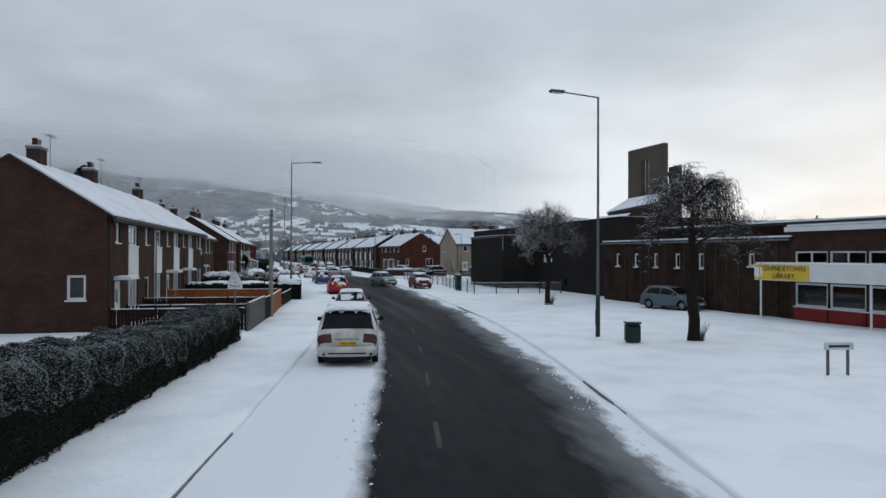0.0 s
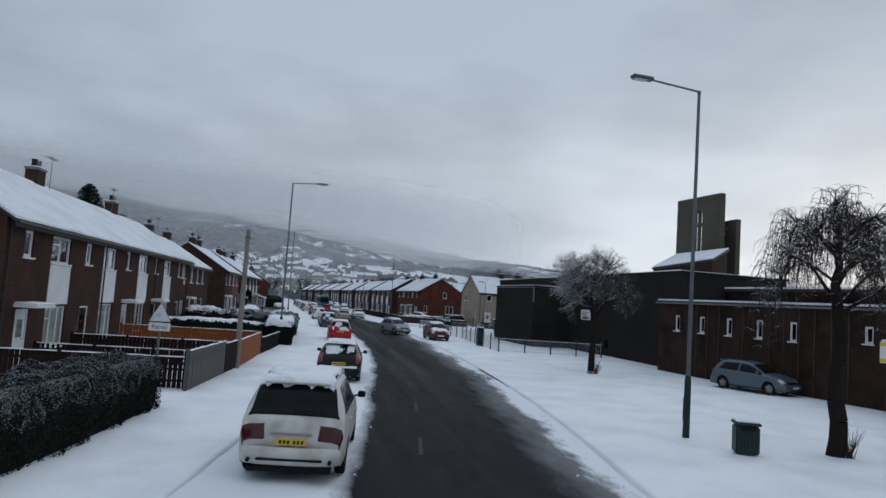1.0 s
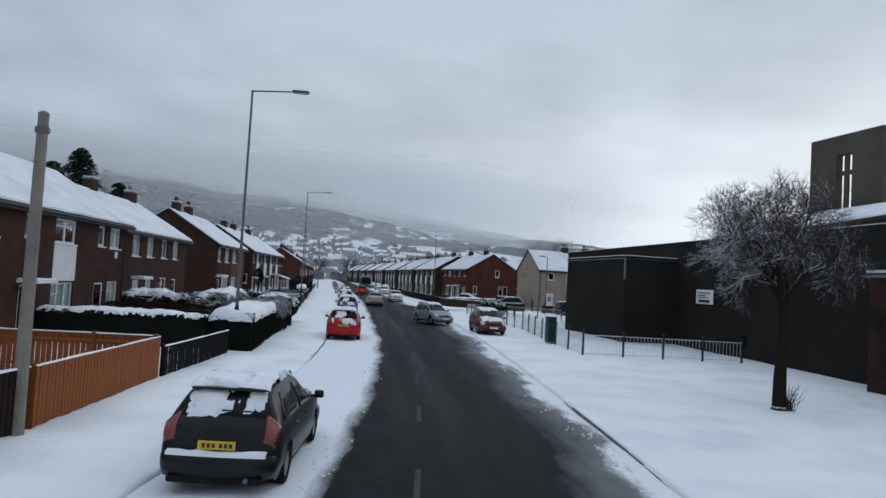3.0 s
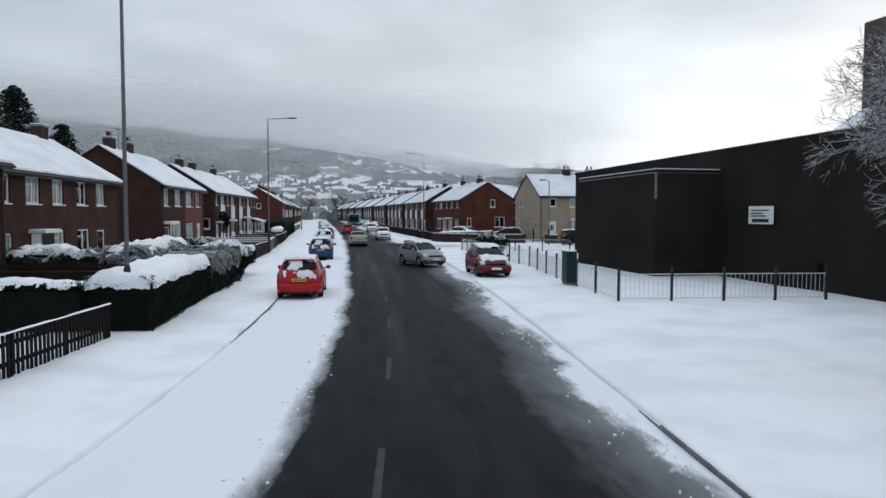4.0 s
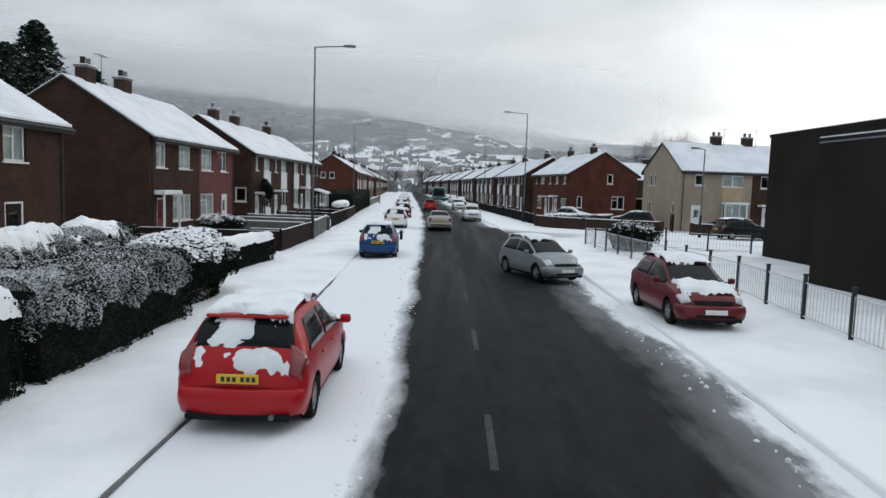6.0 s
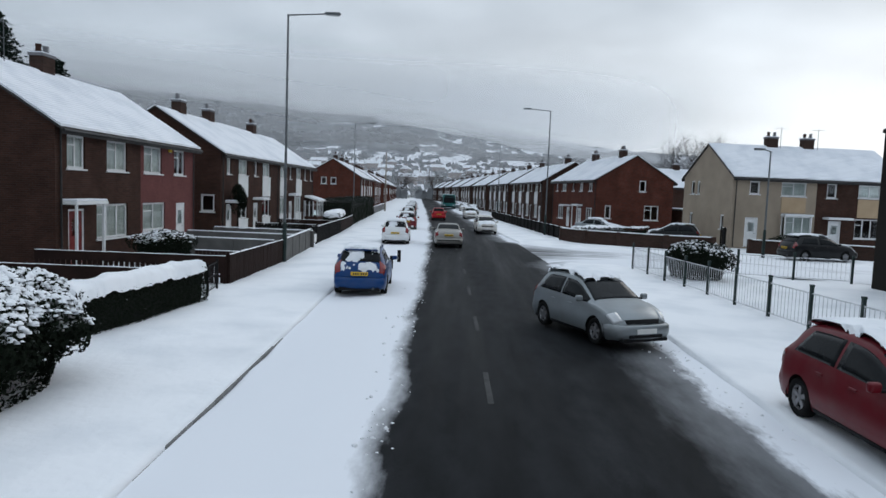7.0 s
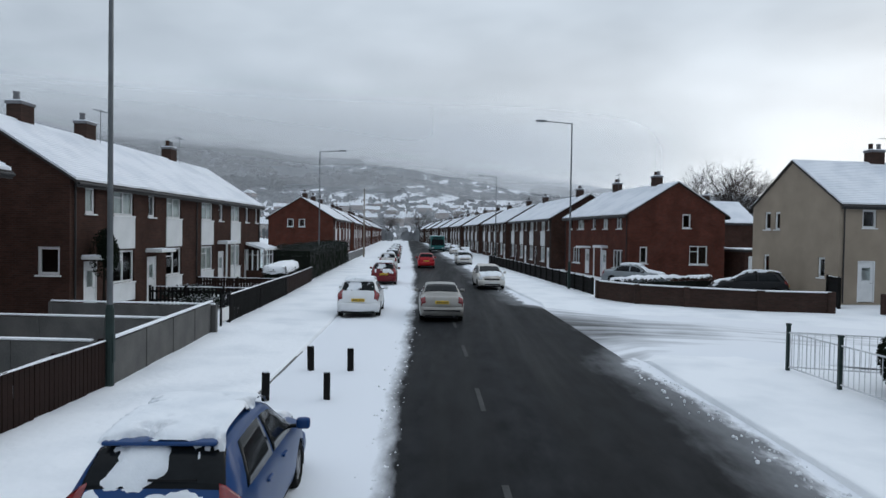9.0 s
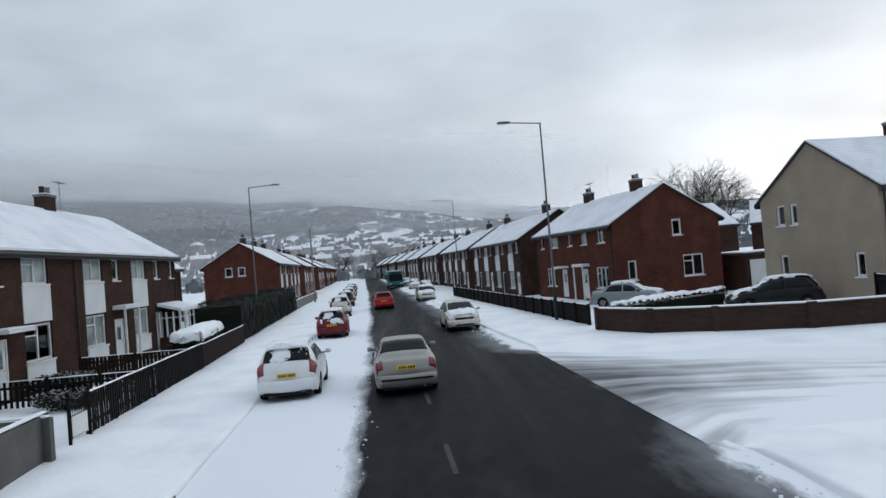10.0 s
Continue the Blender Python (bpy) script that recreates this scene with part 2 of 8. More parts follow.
    ro = N("ShaderNodeMapRange"); ro.inputs["From Min"].default_value = 0.3; ro.inputs["From Max"].default_value = 0.7
    ro.inputs["To Min"].default_value = 0.42; ro.inputs["To Max"].default_value = 0.75
    K(big.outputs[0], ro.inputs[0])
    rm = N("ShaderNodeMath"); rm.operation = "MAXIMUM"
    K(ro.outputs[0], rm.inputs[0]); K(sn.outputs[0], rm.inputs[1]); K(rm.outputs[0], p.inputs["Roughness"])
    p.inputs["Specular IOR Level"].default_value = 0.035
    bp = N("ShaderNodeBump"); bp.inputs["Strength"].default_value = 0.5; bp.inputs["Distance"].default_value = 0.015
    hs = N("ShaderNodeMath"); hs.operation = "MULTIPLY_ADD"; hs.inputs[1].default_value = 0.3
    K(fine.outputs[0], hs.inputs[0]); K(mxv.outputs[0], hs.inputs[2])
    K(hs.outputs[0], bp.inputs["Height"]); K(bp.outputs[0], p.inputs["Normal"])
    return m


def slush_mat():
    """Driven-over snow of a side road: white with grey wheel tracks along its length."""
    m, nt, p, N, K = node_mat("driven_snow")
    uv, mp, n, n2 = N("ShaderNodeUVMap"), N("ShaderNodeMapping"), N("ShaderNodeTexNoise"), N("ShaderNodeTexNoise")
    uv.uv_map = "edge"
    mp.inputs["Scale"].default_value = (0.12, 1.5, 1)
    K(uv.outputs[0], mp.inputs[0]); K(mp.outputs[0], n.inputs["Vector"]); K(uv.outputs[0], n2.inputs["Vector"])
    n.inputs["Scale"].default_value, n.inputs["Detail"].default_value = 1.0, 6
    n2.inputs["Scale"].default_value = 0.5
    ad = N("ShaderNodeMath"); ad.operation = "MULTIPLY_ADD"; ad.inputs[1].default_value = 0.5
    K(n2.outputs[0], ad.inputs[0]); K(n.outputs[0], ad.inputs[2])
    # tracks keep to the middle and die out towards the verges
    sp = N("ShaderNodeSeparateXYZ"); K(uv.outputs[0], sp.inputs[0])
    ab = N("ShaderNodeMath"); ab.operation = "ABSOLUTE"; K(sp.outputs["Y"], ab.inputs[0])
    ed = N("ShaderNodeMapRange"); ed.interpolation_type = "SMOOTHSTEP"
    ed.inputs["From Min"].default_value, ed.inputs["From Max"].default_value = 1.0, 4.6
    ed.inputs["To Min"].default_value, ed.inputs["To Max"].default_value = 0.0, 0.45
    K(ab.outputs[0], ed.inputs[0])
    st = N("ShaderNodeMapRange"); st.inputs["From Min"].default_value, st.inputs["From Max"].default_value = 0.5, 5.5
    st.inputs["To Min"].default_value, st.inputs["To Max"].default_value = -0.48, 0.0
    K(sp.outputs["X"], st.inputs[0])
    a1 = N("ShaderNodeMath"); K(ad.outputs[0], a1.inputs[0]); K(ed.outputs[0], a1.inputs[1])
    a2 = N("ShaderNodeMath"); K(a1.outputs[0], a2.inputs[0]); K(st.outputs[0], a2.inputs[1])
    r = N("ShaderNodeValToRGB")
    r.color_ramp.elements[0].position, r.color_ramp.elements[0].color = 0.22, (0.035, 0.037, 0.041, 1)
    r.color_ramp.elements[1].position, r.color_ramp.elements[1].color = 0.82, (0.78, 0.80, 0.84, 1)
    sg = r.color_ramp.elements.new(0.50); sg.color = (0.36, 0.375, 0.40, 1)
    K(a2.outputs[0], r.inputs[0]); K(r.outputs[0], p.inputs["Base Color"])
    p.inputs["Roughness"].default_value = 0.6
    bp = N("ShaderNodeBump"); bp.inputs["Strength"].default_value = 0.4; bp.inputs["Distance"].default_value = 0.03
    K(ad.outputs[0], bp.inputs["Height"]); K(bp.outputs[0], p.inputs["Normal"])
    return m


def glass_mat(name, tint=(0.6, 0.66, 0.68), clear=0.5, rough=0.04):
    """A pane: sees through in part, mirrors the sky by its gloss."""
    m, nt, p, N, K = node_mat(name)
    out = nt.nodes["Material Output"]
    tr, gl, mx, fr = N("ShaderNodeBsdfTransparent"), N("ShaderNodeBsdfGlossy"), N("ShaderNodeMixShader"), N("ShaderNodeFresnel")
    fr.inputs["IOR"].default_value = 1.52
    tr.inputs["Color"].default_value = (*[c * clear for c in tint], 1)
    gl.inputs["Roughness"].default_value = rough
    ad = N("ShaderNodeMath"); ad.inputs[1].default_value = 0.01
    K(fr.outputs[0], ad.inputs[0]); K(ad.outputs[0], mx.inputs[0])
    K(tr.outputs[0], mx.inputs[1]); K(gl.outputs[0], mx.inputs[2]); K(mx.outputs[0], out.inputs[0])
    return m


def paint_mat(name, c, metal=0.0, rough=0.32, grime=(0.16, 0.15, 0.14), amount=0.35):
    """Car paint with a clear coat and road grime."""
    m, nt, p, N, K = node_mat(name)
    tc, n = N("ShaderNodeTexCoord"), N("ShaderNodeTexNoise")
    n.inputs["Scale"].default_value, n.inputs["Detail"].default_value = 2.2, 7
    K(tc.outputs["Object"], n.inputs["Vector"])
    mr = N("ShaderNodeMapRange"); mr.inputs["From Min"].default_value = 0.42; mr.inputs["From Max"].default_value = 0.75
    mr.inputs["To Max"].default_value = amount
    K(n.outputs[0], mr.inputs[0])
    mx = N("ShaderNodeMix"); mx.data_type = "RGBA"
    mx.inputs["A"].default_value, mx.inputs["B"].default_value = (*c, 1), (*grime, 1)
    K(mr.outputs[0], mx.inputs["Factor"]); K(mx.outputs["Result"], p.inputs["Base Color"])
    p.inputs["Metallic"].default_value, p.inputs["Roughness"].default_value = metal, rough
    p.inputs["Coat Weight"].default_value, p.inputs["Coat Roughness"].default_value = 0.12, 0.15
    p.inputs["Specular IOR Level"].default_value = 0.22
    return m


def hill_mat():
    m, nt, p, N, K = node_mat("wooded_snowy_hill")
    tc, a, b, c = N("ShaderNodeTexCoord"), N("ShaderNodeTexNoise"), N("ShaderNodeTexNoise"), N("ShaderNodeTexVoronoi")
    mp = N("ShaderNodeMapping"); mp.inputs["Scale"].default_value = (1, 0.14, 1.3)
    K(tc.outputs["Object"], mp.inputs[0])
    a.inputs["Scale"].default_value, a.inputs["Detail"].default_value = 0.006, 5
    b.inputs["Scale"].default_value, b.inputs["Detail"].default_value = 0.05, 9
    b.inputs["Roughness"].default_value = 0.68
    c.inputs["Scale"].default_value = 0.004
    K(mp.outputs[0], a.inputs["Vector"]); K(mp.outputs[0], b.inputs["Vector"]); K(mp.outputs[0], c.inputs["Vector"])
    ad = N("ShaderNodeMath"); ad.operation = "MULTIPLY_ADD"; ad.inputs[1].default_value = 1.45
    a7 = N("ShaderNodeMath"); a7.operation = "MULTIPLY"; a7.inputs[1].default_value = 0.42
    K(a.outputs[0], a7.inputs[0])
    K(b.outputs[0], ad.inputs[0]); K(a7.outputs[0], ad.inputs[2])
    # open fields low down, woods above
    sep = N("ShaderNodeSeparateXYZ"); K(tc.outputs["Object"], sep.inputs[0])
    h = N("ShaderNodeMapRange"); h.inputs["From Min"].default_value = 34; h.inputs["From Max"].default_value = 56
    h.inputs["To Min"].default_value = 0.20; h.inputs["To Max"].default_value = -0.07
    K(sep.outputs["Z"], h.inputs[0])
    xr = N("ShaderNodeMapRange"); xr.inputs["From Min"].default_value = -330; xr.inputs["From Max"].default_value = 500
    xr.inputs["To Min"].default_value = -0.13; xr.inputs["To Max"].default_value = 0.13
    K(sep.outputs["X"], xr.inputs[0])
    s = N("ShaderNodeMath"); K(ad.outputs[0], s.inputs[0]); K(h.outputs[0], s.inputs[1])
    s2 = N("ShaderNodeMath"); K(s.outputs[0], s2.inputs[0]); K(xr.outputs[0], s2.inputs[1])
    r = N("ShaderNodeValToRGB")
    e = r.color_ramp.elements
    e[0].position, e[0].color = 0.76, (0.045, 0.052, 0.06, 1)
    e[1].position, e[1].color = 1.12, (0.72, 0.74, 0.78, 1)
    x = r.color_ramp.elements.new(0.99); x.color = (0.17, 0.183, 0.20, 1)
    K(s2.outputs[0], r.inputs[0]); K(r.outputs[0], p.inputs["Base Color"])
    p.inputs["Roughness"].default_value, p.inputs["Specular IOR Level"].default_value = 0.95, 0.1
    return m


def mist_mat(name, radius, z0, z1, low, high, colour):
    """Distance haze painted on a sheet: a thin veil below z0, low cloud closed above z1, torn by noise."""
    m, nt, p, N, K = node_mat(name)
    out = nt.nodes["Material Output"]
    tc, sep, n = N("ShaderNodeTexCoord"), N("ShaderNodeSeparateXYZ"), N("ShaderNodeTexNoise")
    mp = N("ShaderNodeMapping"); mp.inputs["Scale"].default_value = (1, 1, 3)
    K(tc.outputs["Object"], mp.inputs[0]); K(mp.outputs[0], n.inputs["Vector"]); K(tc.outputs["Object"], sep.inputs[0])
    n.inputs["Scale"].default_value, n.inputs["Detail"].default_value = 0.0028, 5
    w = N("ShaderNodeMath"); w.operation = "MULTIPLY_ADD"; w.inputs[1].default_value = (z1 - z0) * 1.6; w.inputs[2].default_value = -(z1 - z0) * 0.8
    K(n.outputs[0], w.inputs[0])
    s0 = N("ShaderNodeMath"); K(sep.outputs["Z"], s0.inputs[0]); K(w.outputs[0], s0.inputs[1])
    # the painted haze starts lower towards the east
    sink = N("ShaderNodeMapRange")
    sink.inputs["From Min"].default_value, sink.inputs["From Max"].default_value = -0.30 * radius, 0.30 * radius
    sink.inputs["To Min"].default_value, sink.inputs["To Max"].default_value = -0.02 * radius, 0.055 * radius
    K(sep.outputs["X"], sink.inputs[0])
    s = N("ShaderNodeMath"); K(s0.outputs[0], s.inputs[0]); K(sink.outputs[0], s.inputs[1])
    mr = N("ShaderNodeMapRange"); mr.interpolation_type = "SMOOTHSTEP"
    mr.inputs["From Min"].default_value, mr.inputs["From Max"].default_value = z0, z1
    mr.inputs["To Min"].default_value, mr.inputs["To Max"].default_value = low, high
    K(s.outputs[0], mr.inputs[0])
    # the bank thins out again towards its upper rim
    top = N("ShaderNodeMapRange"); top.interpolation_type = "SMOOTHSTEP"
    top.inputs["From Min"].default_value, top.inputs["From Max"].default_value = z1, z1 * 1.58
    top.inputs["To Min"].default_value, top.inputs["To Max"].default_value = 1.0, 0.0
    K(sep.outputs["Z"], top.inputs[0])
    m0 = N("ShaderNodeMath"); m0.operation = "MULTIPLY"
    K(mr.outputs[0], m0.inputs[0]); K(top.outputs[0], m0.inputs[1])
    # the veil fades out eastwards, so the bright sky there shows
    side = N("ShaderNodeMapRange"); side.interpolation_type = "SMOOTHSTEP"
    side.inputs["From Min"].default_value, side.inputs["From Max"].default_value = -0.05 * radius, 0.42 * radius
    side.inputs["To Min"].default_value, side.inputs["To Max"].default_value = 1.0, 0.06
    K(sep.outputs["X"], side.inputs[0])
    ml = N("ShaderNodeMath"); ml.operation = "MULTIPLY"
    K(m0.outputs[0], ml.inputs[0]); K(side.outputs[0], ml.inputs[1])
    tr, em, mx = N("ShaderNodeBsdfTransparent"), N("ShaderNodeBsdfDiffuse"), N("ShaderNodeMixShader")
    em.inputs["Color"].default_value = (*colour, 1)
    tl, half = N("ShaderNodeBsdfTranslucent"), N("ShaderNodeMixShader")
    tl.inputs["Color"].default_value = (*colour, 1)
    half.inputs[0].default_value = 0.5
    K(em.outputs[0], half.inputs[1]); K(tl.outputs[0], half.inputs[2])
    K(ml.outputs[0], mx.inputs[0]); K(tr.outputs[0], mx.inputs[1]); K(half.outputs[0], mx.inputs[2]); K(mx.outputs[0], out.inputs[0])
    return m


SNOW = snow_mat("snow")
ROOF_SNOW = snow_mat("roof_snow", (0.82, 0.84, 0.88), (0.70, 0.73, 0.78), 0.7, 0.25)
CAR_SNOW = snow_mat("car_snow", (0.82, 0.84, 0.87), (0.72, 0.75, 0.79), 2.0, 0.3)
ASPHALT, SLUSH = road_mat(), slush_mat()
KERB = surf("kerb_concrete", (0.10, 0.10, 0.10), (0.24, 0.24, 0.24), 2, 30, 0.85)
BRICK_BROWN = brick_mat("brown_brick", (0.082, 0.040, 0.029), (0.056, 0.029, 0.023), (0.078, 0.062, 0.052))
BRICK_RED = brick_mat("red_brick", (0.142, 0.044, 0.029), (0.098, 0.034, 0.024), (0.10, 0.068, 0.056))
BRICK_DARK = brick_mat("dark_brown_brick", (0.060, 0.034, 0.027), (0.040, 0.026, 0.021), (0.05, 0.042, 0.037), (0.7, 1.1))
PINK = brick_mat("painted_red_brick", (0.165, 0.066, 0.062), (0.145, 0.058, 0.055), (0.135, 0.055, 0.052), (0.8, 1.0))
RENDER_GREY = surf("grey_render", (0.250, 0.205, 0.158), (0.35, 0.288, 0.222), 0.8, 60, 0.9, 0.3)
BLACK_CLAD = surf("black_cladding", (0.0165, 0.0150, 0.0138), (0.030, 0.0272, 0.0248), 0.35, 18, 0.9, 0.15, 0.0, 0.04)
BROWN_CLAD = surf("brown_boarding", (0.014, 0.0095, 0.008), (0.056, 0.035, 0.026), 0.9, 12, 0.9, 0.2, 0.0, 0.05)
BATTEN = surf("weathered_batten", (0.030, 0.022, 0.018), (0.085, 0.066, 0.056), 1.2, 14, 0.9, 0.2, 0.0, 0.05)
CONCRETE = surf("weathered_concrete", (0.065, 0.056, 0.044), (0.11, 0.095, 0.076), 0.4, 14, 0.9, 0.3)
TILE = surf("dark_roof_tile", (0.030, 0.028, 0.028), (0.065, 0.058, 0.055), 2, 25, 0.8)
WHITE_PANEL = surf("white_panel", (0.60, 0.61, 0.61), (0.74, 0.75, 0.75), 1.2, 30, 0.6, 0.05)
BEIGE_PANEL = surf("tan_panel", (0.36, 0.26, 0.16), (0.46, 0.34, 0.22), 1.2, 30, 0.7, 0.05)
UPVC = surf("white_window_frame", (0.66, 0.67, 0.67), (0.78, 0.78, 0.78), 3, 50, 0.45, 0.03)
GUTTER = surf("dark_gutter", (0.02, 0.02, 0.022), (0.045, 0.043, 0.042), 3, 30, 0.5)
LEAD = surf("grey_lead", (0.12, 0.12, 0.13), (0.20, 0.20, 0.21), 3, 30, 0.6)
PANE = glass_mat("window_pane", (0.94, 0.99, 0.98), 0.97)
CAR_GLASS = surf("tinted_car_glass", (0.006, 0.007, 0.008), (0.014, 0.016, 0.018), 3, 20, 0.10, 0, 0, 0.12)
CURTAIN = surf("net_curtain", (0.40, 0.43, 0.42), (0.66, 0.68, 0.66), 1.5, 14, 0.9, 0.4)
ROOM_SHADE = surf("unlit_room_shade", (0.02, 0.02, 0.022), (0.06, 0.055, 0.05), 0.6, 6, 0.9, 0)
DOOR_WHITE = surf("white_door", (0.62, 0.63, 0.63), (0.76, 0.76, 0.76), 2, 40, 0.4, 0.03)
DOOR_RED = surf("dark_red_door", (0.12, 0.02, 0.02), (0.20, 0.035, 0.03), 2, 40, 0.4, 0.03)
TIMBER_GREY = surf("grey_weathered_timber", (0.07, 0.07, 0.068), (0.135, 0.13, 0.124), 1.5, 30, 0.85, 0.3)
TIMBER_BROWN = surf("dark_brown_timber", (0.013, 0.0078, 0.0066), (0.031, 0.0172, 0.0142), 1.5, 30, 0.85, 0.3, 0.0, 0.1)
TIMBER_BLACK = surf("blackened_timber", (0.0065, 0.0065, 0.0065), (0.018, 0.0165, 0.016), 1.5, 30, 0.85, 0.3, 0.0, 0.08)
TIMBER_ORANGE = surf("orange_stained_timber", (0.20, 0.058, 0.014), (0.30, 0.095, 0.025), 1.5, 25, 0.75, 0.25)
POLE_WOOD = surf("telegraph_pole_wood", (0.16, 0.14, 0.12), (0.30, 0.27, 0.23), 2, 30, 0.85, 0.3)
GALV = surf("galvanised_steel", (0.10, 0.11, 0.115), (0.17, 0.18, 0.19), 2, 30, 0.5, 0.05, 0.6)
DARK_STEEL = surf("dark_green_painted_steel", (0.012, 0.022, 0.020), (0.028, 0.045, 0.042), 2, 30, 0.5, 0.05)
RAIL_STEEL = surf("grey_rail_steel", (0.42, 0.43, 0.45), (0.72, 0.73, 0.75), 2, 30, 0.5, 0.05)
CAB_GREEN = surf("green_cabinet_paint", (0.006, 0.024, 0.020), (0.013, 0.042, 0.035), 2, 30, 0.5, 0.05)
TYRE = surf("tyre_rubber", (0.006, 0.006, 0.006), (0.015, 0.015, 0.015), 6, 50, 0.85, 0.2, 0.0, 0.08)
RIM = surf("alloy_rim", (0.20, 0.20, 0.21), (0.36, 0.36, 0.37), 6, 50, 0.4, 0, 0.7)
TRIM_BLACK = surf("black_plastic", (0.006, 0.006, 0.007), (0.016, 0.016, 0.017), 6, 50, 0.6, 0.2, 0.0, 0.1)
LAMP_RED = surf("red_tail_lamp", (0.13, 0.006, 0.009), (0.24, 0.012, 0.014), 5, 40, 0.15, 0, 0, 0.6, 0.5)
LAMP_DARK = surf("smoked_tail_lamp", (0.035, 0.003, 0.004), (0.085, 0.007, 0.009), 5, 40, 0.2, 0, 0, 0.4, 0.3)
LAMP_CLEAR = surf("clear_head_lamp", (0.42, 0.44, 0.46), (0.60, 0.62, 0.64), 5, 40, 0.15, 0, 0, 0.6, 0.5)
PLATE_YELLOW = surf("yellow_number_plate", (0.60, 0.38, 0.03), (0.72, 0.48, 0.05), 5, 40, 0.5, 0)
PLATE_WHITE = surf("white_number_plate", (0.66, 0.66, 0.64), (0.76, 0.76, 0.74), 5, 40, 0.5, 0)
SIGN_YELLOW = surf("yellow_sign", (0.62, 0.40, 0.04), (0.74, 0.50, 0.06), 1.5, 20, 0.6, 0.05)
SIGN_WHITE = surf("white_sign", (0.62, 0.62, 0.60), (0.76, 0.76, 0.74), 1.5, 20, 0.6, 0.05)
SIGN_RIME = snow_mat("driven_snow_crust", (0.66, 0.67, 0.69), (0.42, 0.42, 0.43), 7.0, 0.5)
SIGN_RED = surf("red_sign_border", (0.40, 0.03, 0.03), (0.52, 0.05, 0.04), 2, 20, 0.5, 0)
INK = surf("dark_lettering", (0.02, 0.02, 0.025), (0.05, 0.05, 0.05), 4, 40, 0.7, 0)
RED_PANEL = surf("dark_red_panel", (0.15, 0.012, 0.015), (0.24, 0.025, 0.025), 1.5, 20, 0.55, 0.05)
BARK = twig_mat("snowy_bark", (0.020, 0.016, 0.014), lo=0.50, hi=0.85)
TWIG_SNOWY = twig_mat("snow_laden_twigs", (0.060, 0.050, 0.046), (0.62, 0.64, 0.67), 0.05, 0.75)
TWIG = twig_mat("snowy_twigs", (0.050, 0.041, 0.037), lo=0.48, hi=0.95)
LEAF = twig_mat("hedge_leaf", (0.010, 0.014, 0.009), (0.60, 0.62, 0.64), 1.02, 1.25)
LEAF_FROST = twig_mat("frosted_hedge_leaf", (0.016, 0.021, 0.015), (0.55, 0.58, 0.60), 0.62, 1.2)
# Grey of bare trees, paled: distance haze is mixed into the colour
HAZED_WOODS = surf("hazed_bare_woods", (0.10, 0.107, 0.113), (0.24, 0.25, 0.26), 0.02, 0.15, 0.95, 0)
LEAF_BEECH = twig_mat("beech_leaf", (0.030, 0.017, 0.011), (0.5, 0.5, 0.5), 1.1, 1.3)
NEEDLE = twig_mat("conifer_needles", (0.016, 0.026, 0.020), (0.55, 0.58, 0.60), 0.75, 1.2)
INNER_SHADE = surf("foliage_inner_shade", (0.006, 0.008, 0.006), (0.014, 0.016, 0.012), 4, 30, 0.95, 0)
HILL = hill_mat()
FAR_WHITE = surf("far_snow_roof", (0.68, 0.71, 0.75), (0.78, 0.80, 0.84), 0.3, 4, 0.9, 0)
# Wall tone lifted: the haze of the distance is put into the base colour
HAZED_WALL = surf("hazed_house_wall", (0.16, 0.125, 0.11), (0.30, 0.26, 0.24), 0.2, 3, 0.9, 0)
LINE_WORN = surf("worn_white_line", (0.016, 0.017, 0.018), (0.075, 0.075, 0.075), 1.6, 14, 0.8, 0.1)
CLOD = snow_mat("slush_clods", (0.82, 0.835, 0.86), (0.52, 0.54, 0.57), 1.2, 0.3)
LEAF_RIME = twig_mat("rimed_leaf", (0.05, 0.058, 0.052), (0.36, 0.385, 0.40), 0.1, 1.2)
LEAF_HOAR = twig_mat("hoary_leaf", (0.010, 0.014, 0.010), (0.22, 0.24, 0.245), 0.72, 1.6)
LEAF_SNOW = twig_mat("snow_laden_leaf", (0.05, 0.055, 0.05), (0.60, 0.62, 0.65), 0.05, 0.85)

# ---- building tools ----
RNG = random.Random(7)
I4 = Matrix.Identity(4)


def box(bm, x0, x1, y0, y1, z0, z1, m=None):
    v = [bm.verts.new((x, y, z)) for z in (z0, z1) for y in (y0, y1) for x in (x0, x1)]
    for f in ((0, 2, 3, 1), (4, 5, 7, 6), (0, 1, 5, 4), (2, 6, 7, 3), (0, 4, 6, 2), (1, 3, 7, 5)):
        bm.faces.new([v[i] for i in f])
    if m is not None:
        for q in v:
            q.co = m @ q.co
    return v


def rbox(x0, x1, y0, y1, z0, z1, r=0.02, seg=2):
    """A box with rounded edges, as a bmesh of its own."""
    bm = bmesh.new()
    box(bm, x0, x1, y0, y1, z0, z1)
    bmesh.ops.bevel(bm, geom=bm.edges[:], offset=r, segments=seg, profile=0.5, affect="EDGES")
    return bm


